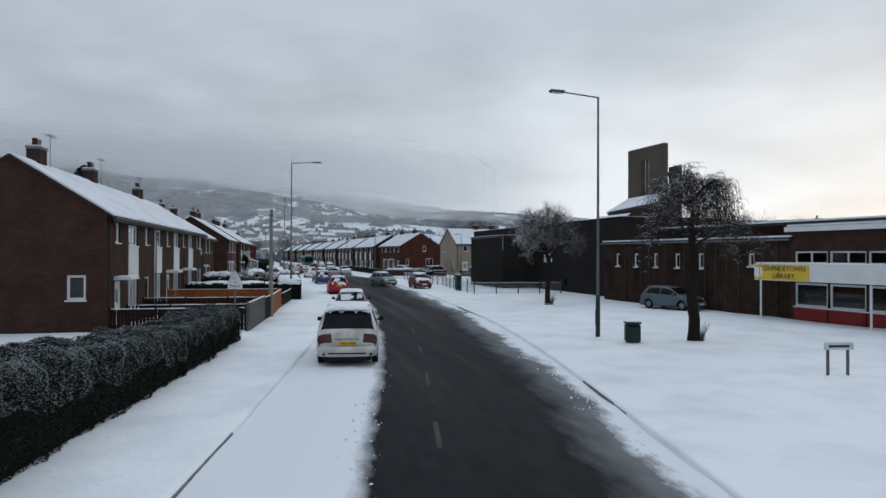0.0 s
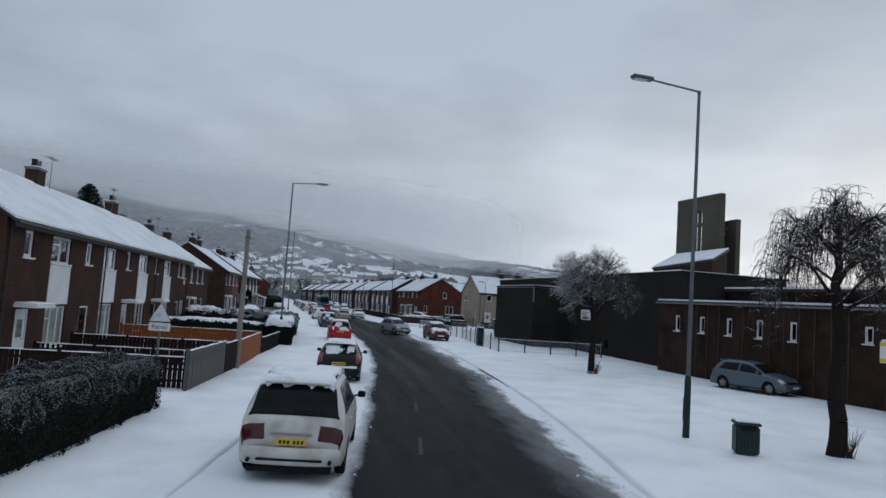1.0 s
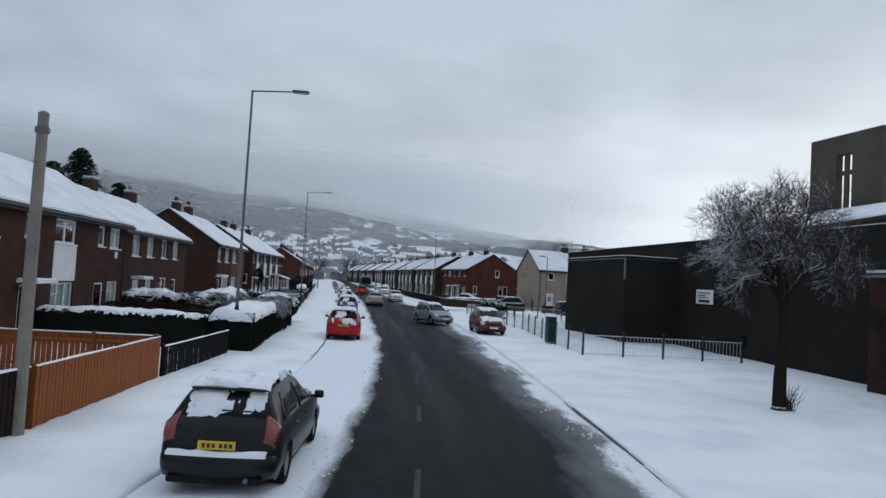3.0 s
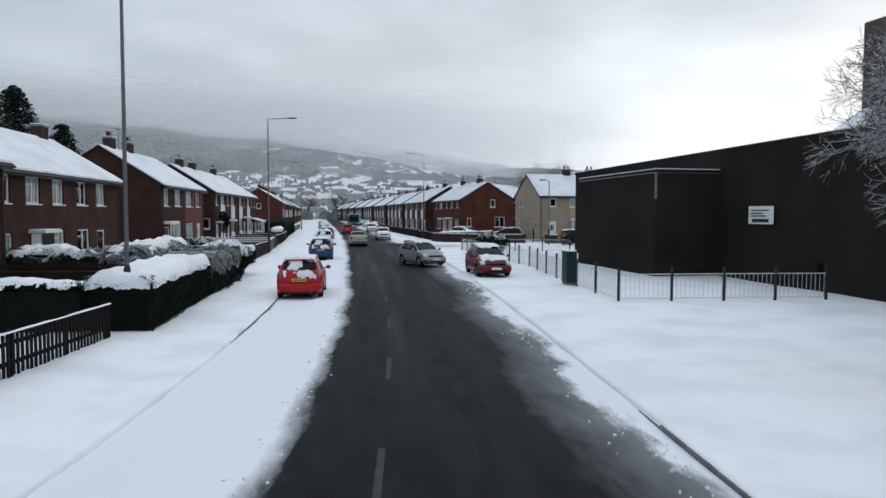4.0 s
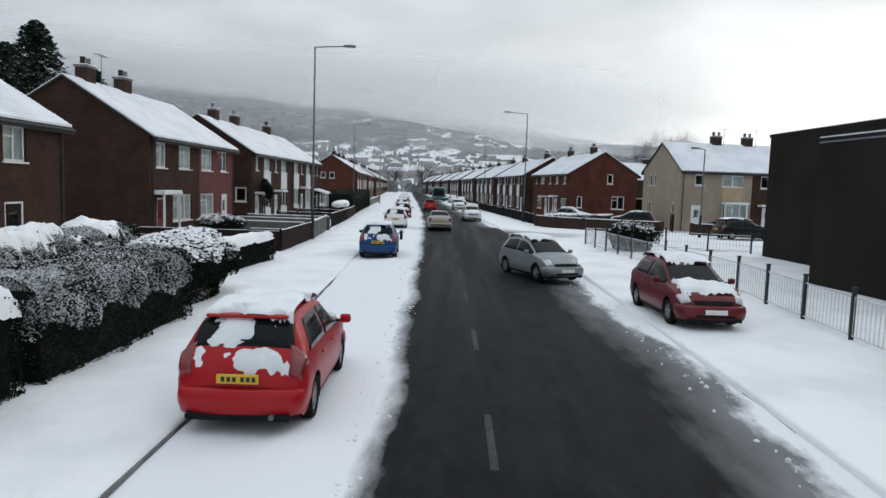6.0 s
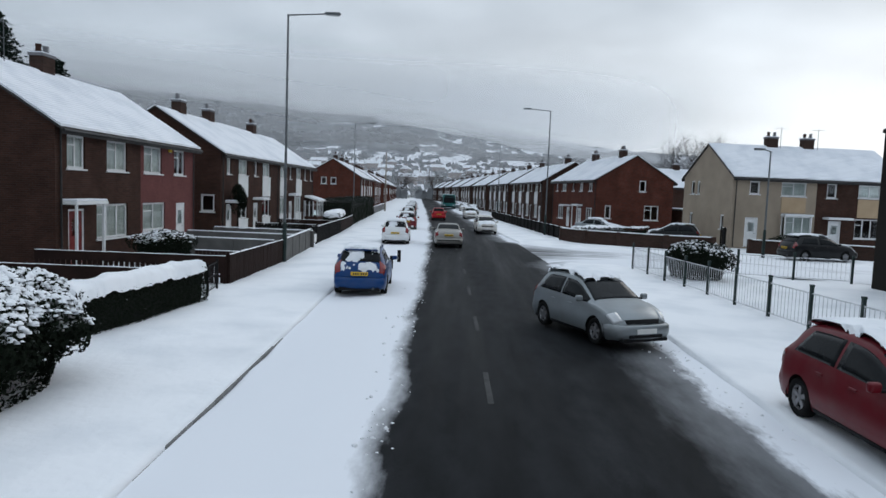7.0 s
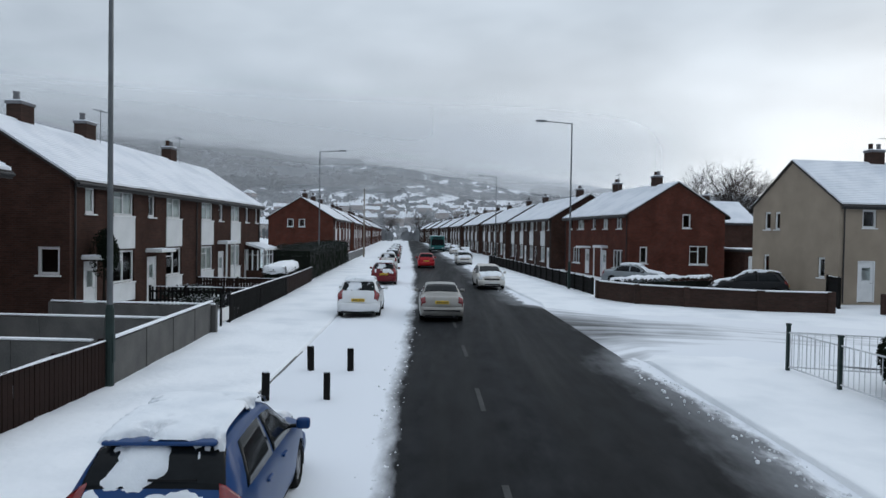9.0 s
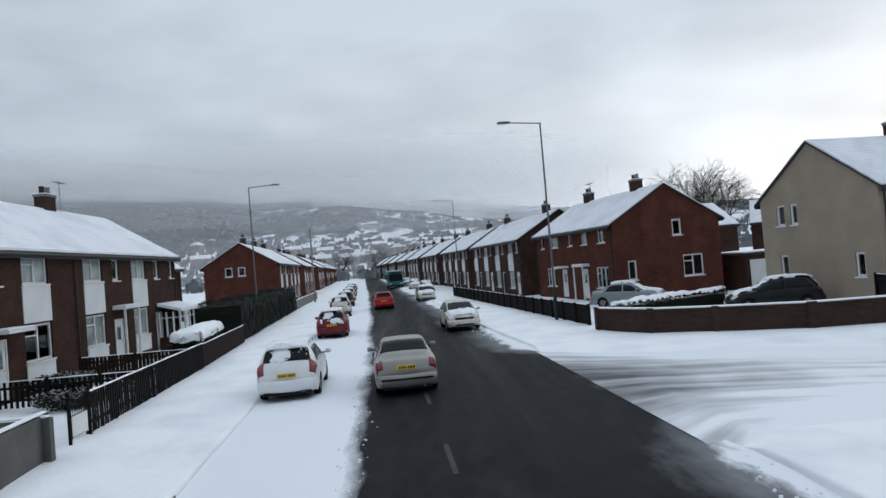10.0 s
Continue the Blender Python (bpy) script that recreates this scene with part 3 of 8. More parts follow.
def tube(bm, p0, p1, r0, r1, n=8, cap=True):
    p0, p1 = Vector(p0), Vector(p1)
    d = (p1 - p0)
    q = d.to_track_quat("Z", "Y") if d.length > 1e-6 else Vector((0, 0, 1)).to_track_quat("Z", "Y")
    a, b = [], []
    for i in range(n):
        w = q @ Vector((math.cos(2 * math.pi * i / n), math.sin(2 * math.pi * i / n), 0))
        a.append(bm.verts.new(p0 + w * r0)); b.append(bm.verts.new(p1 + w * r1))
    for i in range(n):
        bm.faces.new((a[i], a[(i + 1) % n], b[(i + 1) % n], b[i]))
    if cap:
        bm.faces.new(a[::-1]); bm.faces.new(b)


def mesh_of(bm, name, mat, smooth=False):
    bmesh.ops.recalc_face_normals(bm, faces=bm.faces[:])
    me = bpy.data.meshes.new(name)
    bm.to_mesh(me)
    bm.free()
    me.materials.append(mat)
    if smooth:
        me.polygons.foreach_set("use_smooth", [True] * len(me.polygons))
    return me


def part(name, shape, mat, parent, label="", m=None, smooth=False):
    """One mesh object under a thing or under a part. shape: a bmesh, or mesh data that is shared."""
    me = shape if isinstance(shape, bpy.types.Mesh) else mesh_of(shape, name, mat, smooth)
    ob = new(name, me)
    ob.parent = parent
    ob.matrix_basis = m if m is not None else I4
    if label:
        tagged(ob, label)
    return ob


def thing(name, label, category, group="", kind="", m=None):
    ob = new(name)
    ob.empty_display_size = 0.2
    ob.matrix_basis = m if m is not None else I4
    return tagged(ob, label, category, group, kind)


def solid(name, shape, mat, label, category, group="", kind="", m=None, smooth=False):
    me = shape if isinstance(shape, bpy.types.Mesh) else mesh_of(shape, name, mat, smooth)
    ob = new(name, me)
    ob.matrix_basis = m if m is not None else I4
    return tagged(ob, label, category, group, kind)


def along(table, y):
    """Linear look-up in a small table of (y, x)."""
    return float(np.interp(y, [a for a, _ in table], [b for _, b in table]))


def fine_tab(table, step=4.0):
    """The table resampled and smoothed, for curved kerbs."""
    ys = np.arange(table[0][0], table[-1][0] + step, step)
    xs = np.interp(ys, [a for a, _ in table], [b for _, b in table])
    k = np.array([1, 2, 3, 2, 1]) / 9.0
    xs = np.convolve(np.pad(xs, 2, mode="reflect", reflect_type="odd"), k, mode="valid")
    return list(zip(ys.tolist(), xs.tolist()))


def hill_noise(x, y, s=1.0):
    return noise.noise(Vector((x * s, y * s, 3.7)))


# ---- lines of the street: (y, x) ----
KERB_L = fine_tab([(-60, -13.5), (-10, -4.9), (5, -2.4), (16, -0.85), (30, 1.05), (45, 2.4), (55, 2.62), (65, 2.35), (75, 1.85), (93, 1.1), (110, 0.2), (130, -1.0), (160, -3.2), (250, -9.5), (460, -24)])
SNOW_L = fine_tab([(-60, -11), (-10, -2.2), (5, 0.1), (16, 1.8), (30, 3.45), (45, 4.75), (55, 5.0), (65, 4.8), (75, 4.45), (93, 4.0), (110, 3.1), (130, 2.0), (160, 0.1), (250, -6.2), (460, -20.5)])
KERB_R = fine_tab([(-60, -5.5), (-10, 3.0), (5, 5.4), (14, 7.0), (24, 8.7), (35, 9.85), (45, 10.2), (55, 10.7), (65, 10.8), (80, 10.9), (93, 10.6), (104, 10.0), (112, 9.0), (130, 7.9), (160, 6.0), (250, -0.3), (460, -14.5)])

# ---- ground, road, hills ----
SIDE_NEAR = [(9.0, 91.0), (10.35, 91.0), (11.2, 92.2), (13, 91.9), (18, 90.2), (30, 85), (70, 68)]
SIDE_FAR = [(9.0, 106.2), (9.75, 106.0), (10.9, 104.2), (13, 102.6), (18, 99.8), (30, 94), (70, 78)]


def ground():
    """One sheet of snow to the horizon, sunk a kerb's height between the two kerbs."""
    ys = np.concatenate([np.arange(-60, 170, 1.0), np.arange(170, 460, 8.0), np.array([460, 520, 600, 720, 900, 1200, 2000, 4000])])
    bm = bmesh.new()
    rows = []
    for y in ys:
        kl, kr = along(KERB_L, y), along(KERB_R, y)
        cols = [-3000, -800, -250, -100, -60, -40, -30, -22, -17]
        left = list(np.linspace(-13, kl - 0.7, 9)) if kl > -10 else list(np.linspace(kl - 9, kl - 0.7, 9))
        if kl <= -10:
            cols = [-3000, -800, -250, -110, -80, -65, -55, kl - 20, kl - 13]
        xs = cols + left + [kl - 0.14, kl, kl + 0.02, kl + 0.6, kr - 0.6, kr - 0.02, kr, kr + 0.14]
        xs += list(kr + np.array([0.7, 1.6, 2.6, 4, 6, 8, 11, 14, 18, 24, 32, 45, 70, 120, 260, 800, 3000]))
        n0 = len(cols) + 9
        row = []
        for i, x in enumerate(xs):
            if n0 + 2 <= i <= n0 + 5:
                z = -0.14
            elif i in (n0 + 1, n0 + 6):
                z = 0.0
            else:
                near = 1.0 if -60 < y < 200 and -60 < x < 70 else 0.0
                z = near * (0.05 * hill_noise(x, y, 0.35) + 0.025 * hill_noise(x, y, 1.3))
                if i in (n0, n0 + 7):
                    z *= 0.3
            # the side road opens level with the main road
            if i >= n0 + 5 and x < 60 and along(SIDE_NEAR, x) + 0.3 < y < along(SIDE_FAR, x) - 0.3:
                z = -0.20 if x < 14 else -0.12
            row.append(bm.verts.new((x, y, z)))
        rows.append(row)
    for a, b in zip(rows, rows[1:]):
        for i in range(len(a) - 1):
            bm.faces.new((a[i], a[i + 1], b[i + 1], b[i]))
    solid("ground", bm, SNOW, "snow-covered ground of verges, gardens and pavements", "ground", kind="structure", smooth=True)


def road():
    """Asphalt from kerb to kerb with a slight camber; the uv map holds the distance from the snow's edges."""
    ys = list(np.arange(-60, 170, 1.0)) + list(np.arange(170, 460, 6.0))
    n = 28
    verts, faces, uvs = [], [], []
    for y in ys:
        kl, kr, sl = along(KERB_L, y) + 0.03, along(KERB_R, y) - 0.03, along(SNOW_L, y)
        for i in range(n + 1):
            f = i / n
            x = kl + (kr - kl) * f
            u = x - sl + 0.22 * hill_noise(1.0, y, 0.31)
            v = kr - 0.45 - x + 0.55 * hill_noise(7.0, y, 0.17) + 0.25 * hill_noise(2.0, y, 0.7)
            # no snow bank where the side road joins
            v += 1.6 * min(1.0, max(0.0, min(y - 91.5, 106.0 - y) / 2.0))
            # a low bank of ploughed snow builds up outside the asphalt
            bank = 0.10 * min(1.0, max(0.0, -u / 0.8)) * (0.75 + 0.5 * hill_noise(x, y, 1.1))
            bank += 0.075 * min(1.0, max(0.0, (0.25 - v) / 0.5)) * (0.8 + 0.8 * hill_noise(x, y, 0.9)) * (0.0 if 91 < y < 106 else 1.0)
            wob = 0.03 * min(1.0, max(0.0, -u)) * hill_noise(x, y, 3.0)
            z = -0.12 + 0.05 * (1 - (2 * f - 1) ** 2) + max(0.0, bank) + wob
            if i == n or i == 0:
                z = min(z, -0.03)
            verts.append((x, y, z)); uvs.append((u, v))
    w = n + 1
    for j in range(len(ys) - 1):
        for i in range(n):
            faces.append((j * w + i, j * w + i + 1, (j + 1) * w + i + 1, (j + 1) * w + i))
    me = bpy.data.meshes.new("road")
    me.from_pydata(verts, [], faces)
    lay = me.uv_layers.new(name="edge")
    for lp in me.loops:
        lay.data[lp.index].uv = uvs[lp.vertex_index]
    me.materials.append(ASPHALT)
    me.polygons.foreach_set("use_smooth", [True] * len(me.polygons))
    solid("road", me, ASPHALT, "wet black asphalt road with snow along its edges", "road", kind="structure")


def side_road(near, far):
    """A strip between two curved edges, level with the ground; the uv map holds metres along it and across it."""
    A, B = [Vector(p) for p in near], [Vector(p) for p in far]
    m, steps = 14, 8
    verts, faces, uvs, run, last = [], [], [], 0.0, None
    for i in range(len(A) - 1):
        for s in range(steps if i < len(A) - 2 else steps + 1):
            f = s / steps
            p, q = A[i].lerp(A[i + 1], f), B[i].lerp(B[i + 1], f)
            mid = (p + q) / 2
            run += (mid - last).length if last else 0.0
            last = mid
            for k in range(m + 1):
                c = p.lerp(q, k / m)
                z = 0.07 - 0.165 * max(0.0, 1 - run / 5.5) - (0.12 if k in (0, m) else 0.0) + min(1, run / 5) * 0.05 * hill_noise(c.x, c.y, 0.35)
                verts.append((c.x, c.y, z)); uvs.append((run, -5.6 + 11.2 * k / m))
    w = m + 1
    for j in range(len(verts) // w - 1):
        for k in range(m):
            faces.append((j * w + k, j * w + k + 1, (j + 1) * w + k + 1, (j + 1) * w + k))
    me = bpy.data.meshes.new("side_road")
    me.from_pydata(verts, [], faces)
    lay = me.uv_layers.new(name="edge")
    for lp in me.loops:
        lay.data[lp.index].uv = uvs[lp.vertex_index]
    me.materials.append(SLUSH)
    me.polygons.foreach_set("use_smooth", [True] * len(me.polygons))
    solid("side_road", me, SLUSH, "side road under grey driven-over snow", "road", kind="structure")


def kerb_row(name, table, y0, y1, side, label, buried):
    """Kerb stones, each one a piece of its own under the kerb."""
    top = thing(name, label, "kerb", kind="structure")
    base = rbox(-0.06, 0.06, 0.006, 0.906, -0.16, 0.004, 0.012, 1)
    me = mesh_of(base, "kerb_stone", KERB)
    y = y0
    while y < y1:
        x0, x1 = along(table, y), along(table, y + 0.91)
        part("kerb_stone", me, KERB, top, m=pose(x0 + side * 0.032, y, -0.012 + -0.16 * min(1.0, max(0.0, 4.0 * (hill_noise(x0, y, 0.13) + buried))) + RNG.uniform(-0.004, 0.004), 0, 0, math.degrees(math.atan2(x0 - x1, 0.91))))
        y += 0.912


RISE = [(0, 0.0), (300, 0.0), (430, 0.06), (520, 0.20), (700, 0.40), (900, 0.55), (1150, 0.68), (1500, 0.80), (2000, 0.92), (2600, 1.0), (3200, 1.0)]


def hill_z(x, y):
    """Height of the valley side: an angle over the street that grows with the distance, high to the left and lower to the right."""
    r = math.hypot(x, y)
    deg = math.degrees(math.atan2(x, y))
    crest = 2.6 + 6.4 / (1.0 + math.exp((deg + 1) / 10.0))
    z = r * math.tan(radians(crest * along(RISE, r)))
    f = min(1.0, max(0.0, (r - 430) / 900.0))
    return z + f * 22 * noise.noise(Vector((x * 0.0025, y * 0.0025, 1.3))) + f * 7 * noise.noise(Vector((x * 0.012, y * 0.012, 5.1))) - 0.6


def hills():
    """The valley side beyond the town."""
    bm = bmesh.new()
    rows = []
    for r in (400, 470, 540, 620, 720, 820, 930, 1050, 1180, 1320, 1500, 1700, 1950, 2250, 2600, 2900):
        rows.append([bm.verts.new((r * math.sin(radians(a / 2)), r * math.cos(radians(a / 2)), hill_z(r * math.sin(radians(a / 2)), r * math.cos(radians(a / 2))))) for a in range(-150, 151, 2)])
    for a, b in zip(rows, rows[1:]):
        for i in range(len(a) - 1):
            bm.faces.new((a[i], a[i + 1], b[i + 1], b[i]))
    solid("backdrop_hills", bm, HILL, "snowy fields and bare woods on the far valley side", "hill", kind="structure", smooth=True)


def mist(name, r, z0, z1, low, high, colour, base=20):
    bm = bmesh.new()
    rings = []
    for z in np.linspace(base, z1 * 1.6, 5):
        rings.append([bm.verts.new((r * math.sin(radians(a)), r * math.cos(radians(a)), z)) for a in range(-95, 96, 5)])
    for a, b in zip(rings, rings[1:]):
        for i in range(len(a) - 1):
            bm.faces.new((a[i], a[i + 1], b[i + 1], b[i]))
    solid(name, bm, mist_mat(name, r, z0, z1, low, high, colour), "see-through sheet of painted haze and low cloud before the hills", "cloud", kind="structure", smooth=True)


def far_woods():
    """Bare woods and hedgerow trees over the valley side, far too many to count."""
    rw = random.Random(23)
    verts, faces = [], []
    n = 0
    while n < 20000:
        a, r = radians(rw.uniform(-55, 55)), 560 + 1500 * rw.random() ** 0.8
        x, y = r * math.sin(a), r * math.cos(a)
        z = hill_z(x, y)
        left = min(1.0, max(0.0, (120 - x) / 500))
        d = noise.noise(Vector((x * 0.006, y * 0.004, 8.8))) + 0.5 * noise.noise(Vector((x * 0.02, y * 0.013, 2.8)))
        n += 1
        if d < 0.12 - 0.42 * left * min(1.0, z / 70.0) or (z < 40 and rw.random() < 0.6):
            continue
        for _ in range(2):
            h, w, b = rw.uniform(2.2, 5.5), rw.uniform(2.2, 6.0), len(verts)
            px, j = x + rw.uniform(-4, 4), [rw.uniform(0.6, 1.4) for _ in range(6)]
            verts += [(px - w, y, z - 1), (px + w, y, z - 1), (px + w * 0.8 * j[0], y + 1, z + h * 0.5 * j[1]), (px + w * 0.3 * j[2], y, z + h * j[3]), (px - w * 0.4 * j[4], y - 1, z + h * 0.8 * j[5]), (px - w * 0.9, y, z + h * 0.35)]
            faces += [(b, b + 1, b + 2, b + 5), (b + 5, b + 2, b + 3, b + 4)]
    me = bpy.data.meshes.new("far_woods")
    me.from_pydata(verts, [], faces)
    me.materials.append(HAZED_WOODS)
    solid("far_woods", me, HAZED_WOODS, "bare haze-grey woods scattered over the far hillside", "woods", kind="stuff")


def near_scrub():
    """Garden trees between the roofs of the town beyond the street."""
    rw = random.Random(29)
    verts, faces = [], []
    for _ in range(2500):
        x, y = rw.uniform(-260, 330), rw.uniform(345, 760)
        z = hill_z(x, y)
        h, w = rw.uniform(2.0, 6.0), rw.uniform(0.8, 2.2)
        for k in range(3):
            px, b = x + rw.uniform(-2.5, 2.5), len(verts)
            hh = h * rw.uniform(0.45, 1.0)
            verts += [(px - w * 0.3, y, z - 1), (px + w * 0.3, y, z - 1), (px + w * rw.uniform(0.6, 1.0), y + 0.6, z + hh * 0.6), (px + w * 0.3, y, z + hh), (px - w * 0.4, y - 0.6, z + hh * 0.94), (px - w * rw.uniform(0.6, 1.0), y, z + hh * 0.5)]
            faces += [(b, b + 1, b + 2, b + 5), (b + 5, b + 2, b + 3, b + 4)]
    me = bpy.data.meshes.new("garden_trees")
    me.from_pydata(verts, [], faces)
    me.materials.append(HAZED_WOODS)
    solid("garden_trees", me, HAZED_WOODS, "bare garden trees among far snowy roofs", "trees", kind="stuff")


def centre_line():
    """What is left of the broken white line along the middle of the road."""
    t = thing("trim_centre_line", "worn white broken line down the road", "road marking", kind="structure")
    base = mesh_of(rbox(-0.05, 0.05, 0.0, 1.9, -0.03, 0.004, 0.003, 1), "dash", LINE_WORN)
    y = 6.0
    while y < 150:
        mid = lambda q: 0.5 * (along(KERB_L, q) + along(KERB_R, q)) - 0.12
        x0, x1 = mid(y), mid(y + 1.9)
        part("dash", base, LINE_WORN, t, m=pose(x0, y, -0.069, 0, 0, math.degrees(math.atan2(x0 - x1, 1.9))))
        y += 5.7


def snow_clods():
    """Clods of ploughed snow and slush along both edges of the asphalt."""
    rw = random.Random(31)
    verts, faces = [], []
    for _ in range(2600):
        y = rw.uniform(2, 120)
        right = rw.random() < 0.45
        if right and 91 < y < 106:
            continue
        x = along(KERB_R, y) - 0.15 - abs(rw.gauss(0, 0.30)) if right else along(SNOW_L, y) + rw.gauss(0.0, 0.15)
        r = 0.010 + 0.026 * rw.random() ** 2.5
        z = -0.10 + 0.03 * rw.random()
        if not right:
            z += 0.10 * min(1.0, max(0.0, (along(SNOW_L, y) - x) / 0.8))
        b, n = len(verts), 6
        top = [(x + r * rw.uniform(-0.3, 0.3), y + r * rw.uniform(-0.3, 0.3), z + r * rw.uniform(0.8, 1.3))]
        ring = [(x + r * rw.uniform(0.8, 1.5) * math.cos(6.283 * i / n), y + r * rw.uniform(0.8, 1.7) * math.sin(6.283 * i / n), z + r * 0.2) for i in range(n)]
        low = [(px, py, z - 0.08) for px, py, _ in ring]
        verts += top + ring + low
        for i in range(n):
            j = (i + 1) % n
            faces += [(b, b + 1 + i, b + 1 + j), (b + 1 + i, b + 1 + n + i, b + 1 + n + j, b + 1 + j)]
    me = bpy.data.meshes.new("snow_clods")
    me.from_pydata(verts, [], faces)
    me.materials.append(CLOD)
    me.polygons.foreach_set("use_smooth", [True] * len(me.polygons))
    solid("snow_clods", me, CLOD, "loose grey clods of ploughed snow along the asphalt", "snow", kind="stuff")


ground()
road()
centre_line()
snow_clods()
near_scrub()
kerb_row("kerb_left", KERB_L, -4, 118, -1, "snow-dusted concrete kerb along the parked cars", 0.14)
kerb_row("kerb_right", KERB_R, -4, 91, 1, "snow-dusted concrete kerb beside the grass verge", 0.30)
side_road([(10.15, 91.0), (11.2, 92.2), (13, 91.9), (18, 90.2), (30, 85), (70, 68)], [(9.55, 106.0), (10.9, 104.2), (13, 102.6), (18, 99.8), (30, 94), (70, 78)])
hills()
far_woods()
# Upright see-through sheets that stand in for distance haze and hill cloud
mist("backdrop_haze_town", 384, 40, 60, 0.24, 0.26, (0.96, 0.97, 0.985), -3)
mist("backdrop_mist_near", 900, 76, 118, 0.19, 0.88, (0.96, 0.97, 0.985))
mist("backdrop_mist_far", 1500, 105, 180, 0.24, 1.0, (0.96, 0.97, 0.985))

# ---- houses ----
WIN_CACHE = {}


def wall_panel(bm, length, height, holes, t, m):
    """A wall in the plane u-z, t thick behind it, with openings (u0, u1, z0, z1) right through."""
    us = sorted({0.0, length, *[h[0] for h in holes], *[h[1] for h in holes]})
    vs = sorted({0.0, height, *[h[2] for h in holes], *[h[3] for h in holes]})
    def inside(u, v):
        return any(h[0] < u < h[1] and h[2] < v < h[3] for h in holes)
    def quad(*pts):
        bm.faces.new([bm.verts.new(m @ Vector(p)) for p in pts])
    for a, b in zip(us, us[1:]):
        for c, d in zip(vs, vs[1:]):
            if not inside((a + b) / 2, (c + d) / 2):
                quad((a, 0, c), (b, 0, c), (b, 0, d), (a, 0, d))
                quad((a, t, c), (a, t, d), (b, t, d), (b, t, c))
    for a, b, c, d in [(0, length, 0, height), *holes]:
        quad((a, 0, c), (a, t, c), (b, t, c), (b, 0, c))
        quad((a, 0, d), (b, 0, d), (b, t, d), (a, t, d))
        quad((a, 0, c), (a, 0, d), (a, t, d), (a, t, c))
        quad((b, 0, c), (b, t, c), (b, t, d), (b, 0, d))


def window_meshes(w, h, cols):
    key = (round(w, 2), round(h, 2), cols)
    if key not in WIN_CACHE:
        f = 0.10 if cols == 1 else 0.085
        fr = bmesh.new()
        cuts = [w * i / cols for i in range(cols + 1)]
        lights = []
        for i in range(cols):
            u0, u1 = cuts[i] + (f if i == 0 else 0.035), cuts[i + 1] - (f if i == cols - 1 else 0.035)
            if i == 0 and cols > 1 and h > 0.8:
                lights += [(u0, u1, f, h * 0.68), (u0, u1, h * 0.68 + 0.05, h - f)]
            else:
                lights.append((u0, u1, f, h - f))
        wall_panel(fr, w, h, lights, 0.07, I4)
        bmesh.ops.remove_doubles(fr, verts=fr.verts[:], dist=1e-4)
        pn = bmesh.new()
        pn.faces.new([pn.verts.new(q) for q in ((f * 0.8, 0.033, f * 0.8), (w - f * 0.8, 0.033, f * 0.8), (w - f * 0.8, 0.033, h - f * 0.8), (f * 0.8, 0.033, h - f * 0.8))])
        sl = rbox(-0.06, w + 0.06, -0.09, 0.05, -0.06, 0.0, 0.01, 1)
        cu = bmesh.new()
        n = max(6, int(w * 14))
        prev = None
        for i in range(n + 1):
            u = 0.02 + (w - 0.04) * i / n
            y = 0.062 + 0.012 * math.sin(i * 1.7) + 0.008 * math.sin(i * 0.45 + w)
            cur = (cu.verts.new((u, y, 0.03)), cu.verts.new((u, y, h - 0.03)))
            if prev:
                cu.faces.new((prev[0], cur[0], cur[1], prev[1]))
            prev = cur
        WIN_CACHE[key] = (mesh_of(fr, "window_frame", UPVC), mesh_of(pn, "pane", PANE), mesh_of(sl, "window_sill", UPVC), mesh_of(cu, "curtain", CURTAIN, True))
    return WIN_CACHE[key]


def add_window(parent, m, w, h, cols=2, curtain=True, sill=True):
    """m: the window's lower left corner on the wall's face, y into the house."""
    fr, pn, sl, cu = window_meshes(w, h, cols)
    win = part("window", fr, UPVC, parent, "white-framed window", m @ pose(0, 0.07, 0))
    pane = part("pane", pn, PANE, win)
    pane.visible_shadow = False
    if sill:
        part("window_sill", sl, UPVC, win, m=pose(0, -0.05, 0.0))
    if curtain and RNG.random() < (0.3 if cols == 1 else 0.72):
        part("curtain", cu, CURTAIN, win)
    return win


def add_door(parent, m, w, h, mat, label, glazed=True):
    bm = bmesh.new()
    box(bm, 0, 0.07, 0.02, 0.1, 0, h); box(bm, w - 0.07, w, 0.02, 0.1, 0, h); box(bm, 0.07, w - 0.07, 0.02, 0.1, h - 0.07, h)
    fr = part("door_frame", bm, UPVC, parent, m=m)
    lf = bmesh.new()
    box(lf, 0.075, w - 0.075, 0.05, 0.09, 0.03, h - 0.075)
    for z0, z1 in ((0.18, h * 0.42), (h * 0.50, h - 0.3)):
        box(lf, 0.22, w - 0.22, 0.04, 0.05, z0, z1)
    bmesh.ops.bevel(lf, geom=lf.edges[:], offset=0.006, segments=1, affect="EDGES")
    part("door", lf, mat, fr, label)
    if glazed:
        g = bmesh.new(); box(g, 0.27, w - 0.27, 0.034, 0.04, h * 0.53, h - 0.36)
        part("door_pane", g, PANE, fr)
    hd = bmesh.new(); tube(hd, (w - 0.17, 0.02, 1.0), (w - 0.28, 0.02, 1.0), 0.012, 0.012, 6); tube(hd, (w - 0.17, 0.05, 1.0), (w - 0.17, 0.02, 1.0), 0.012, 0.012, 6)
    part("door_handle", hd, GALV, fr)


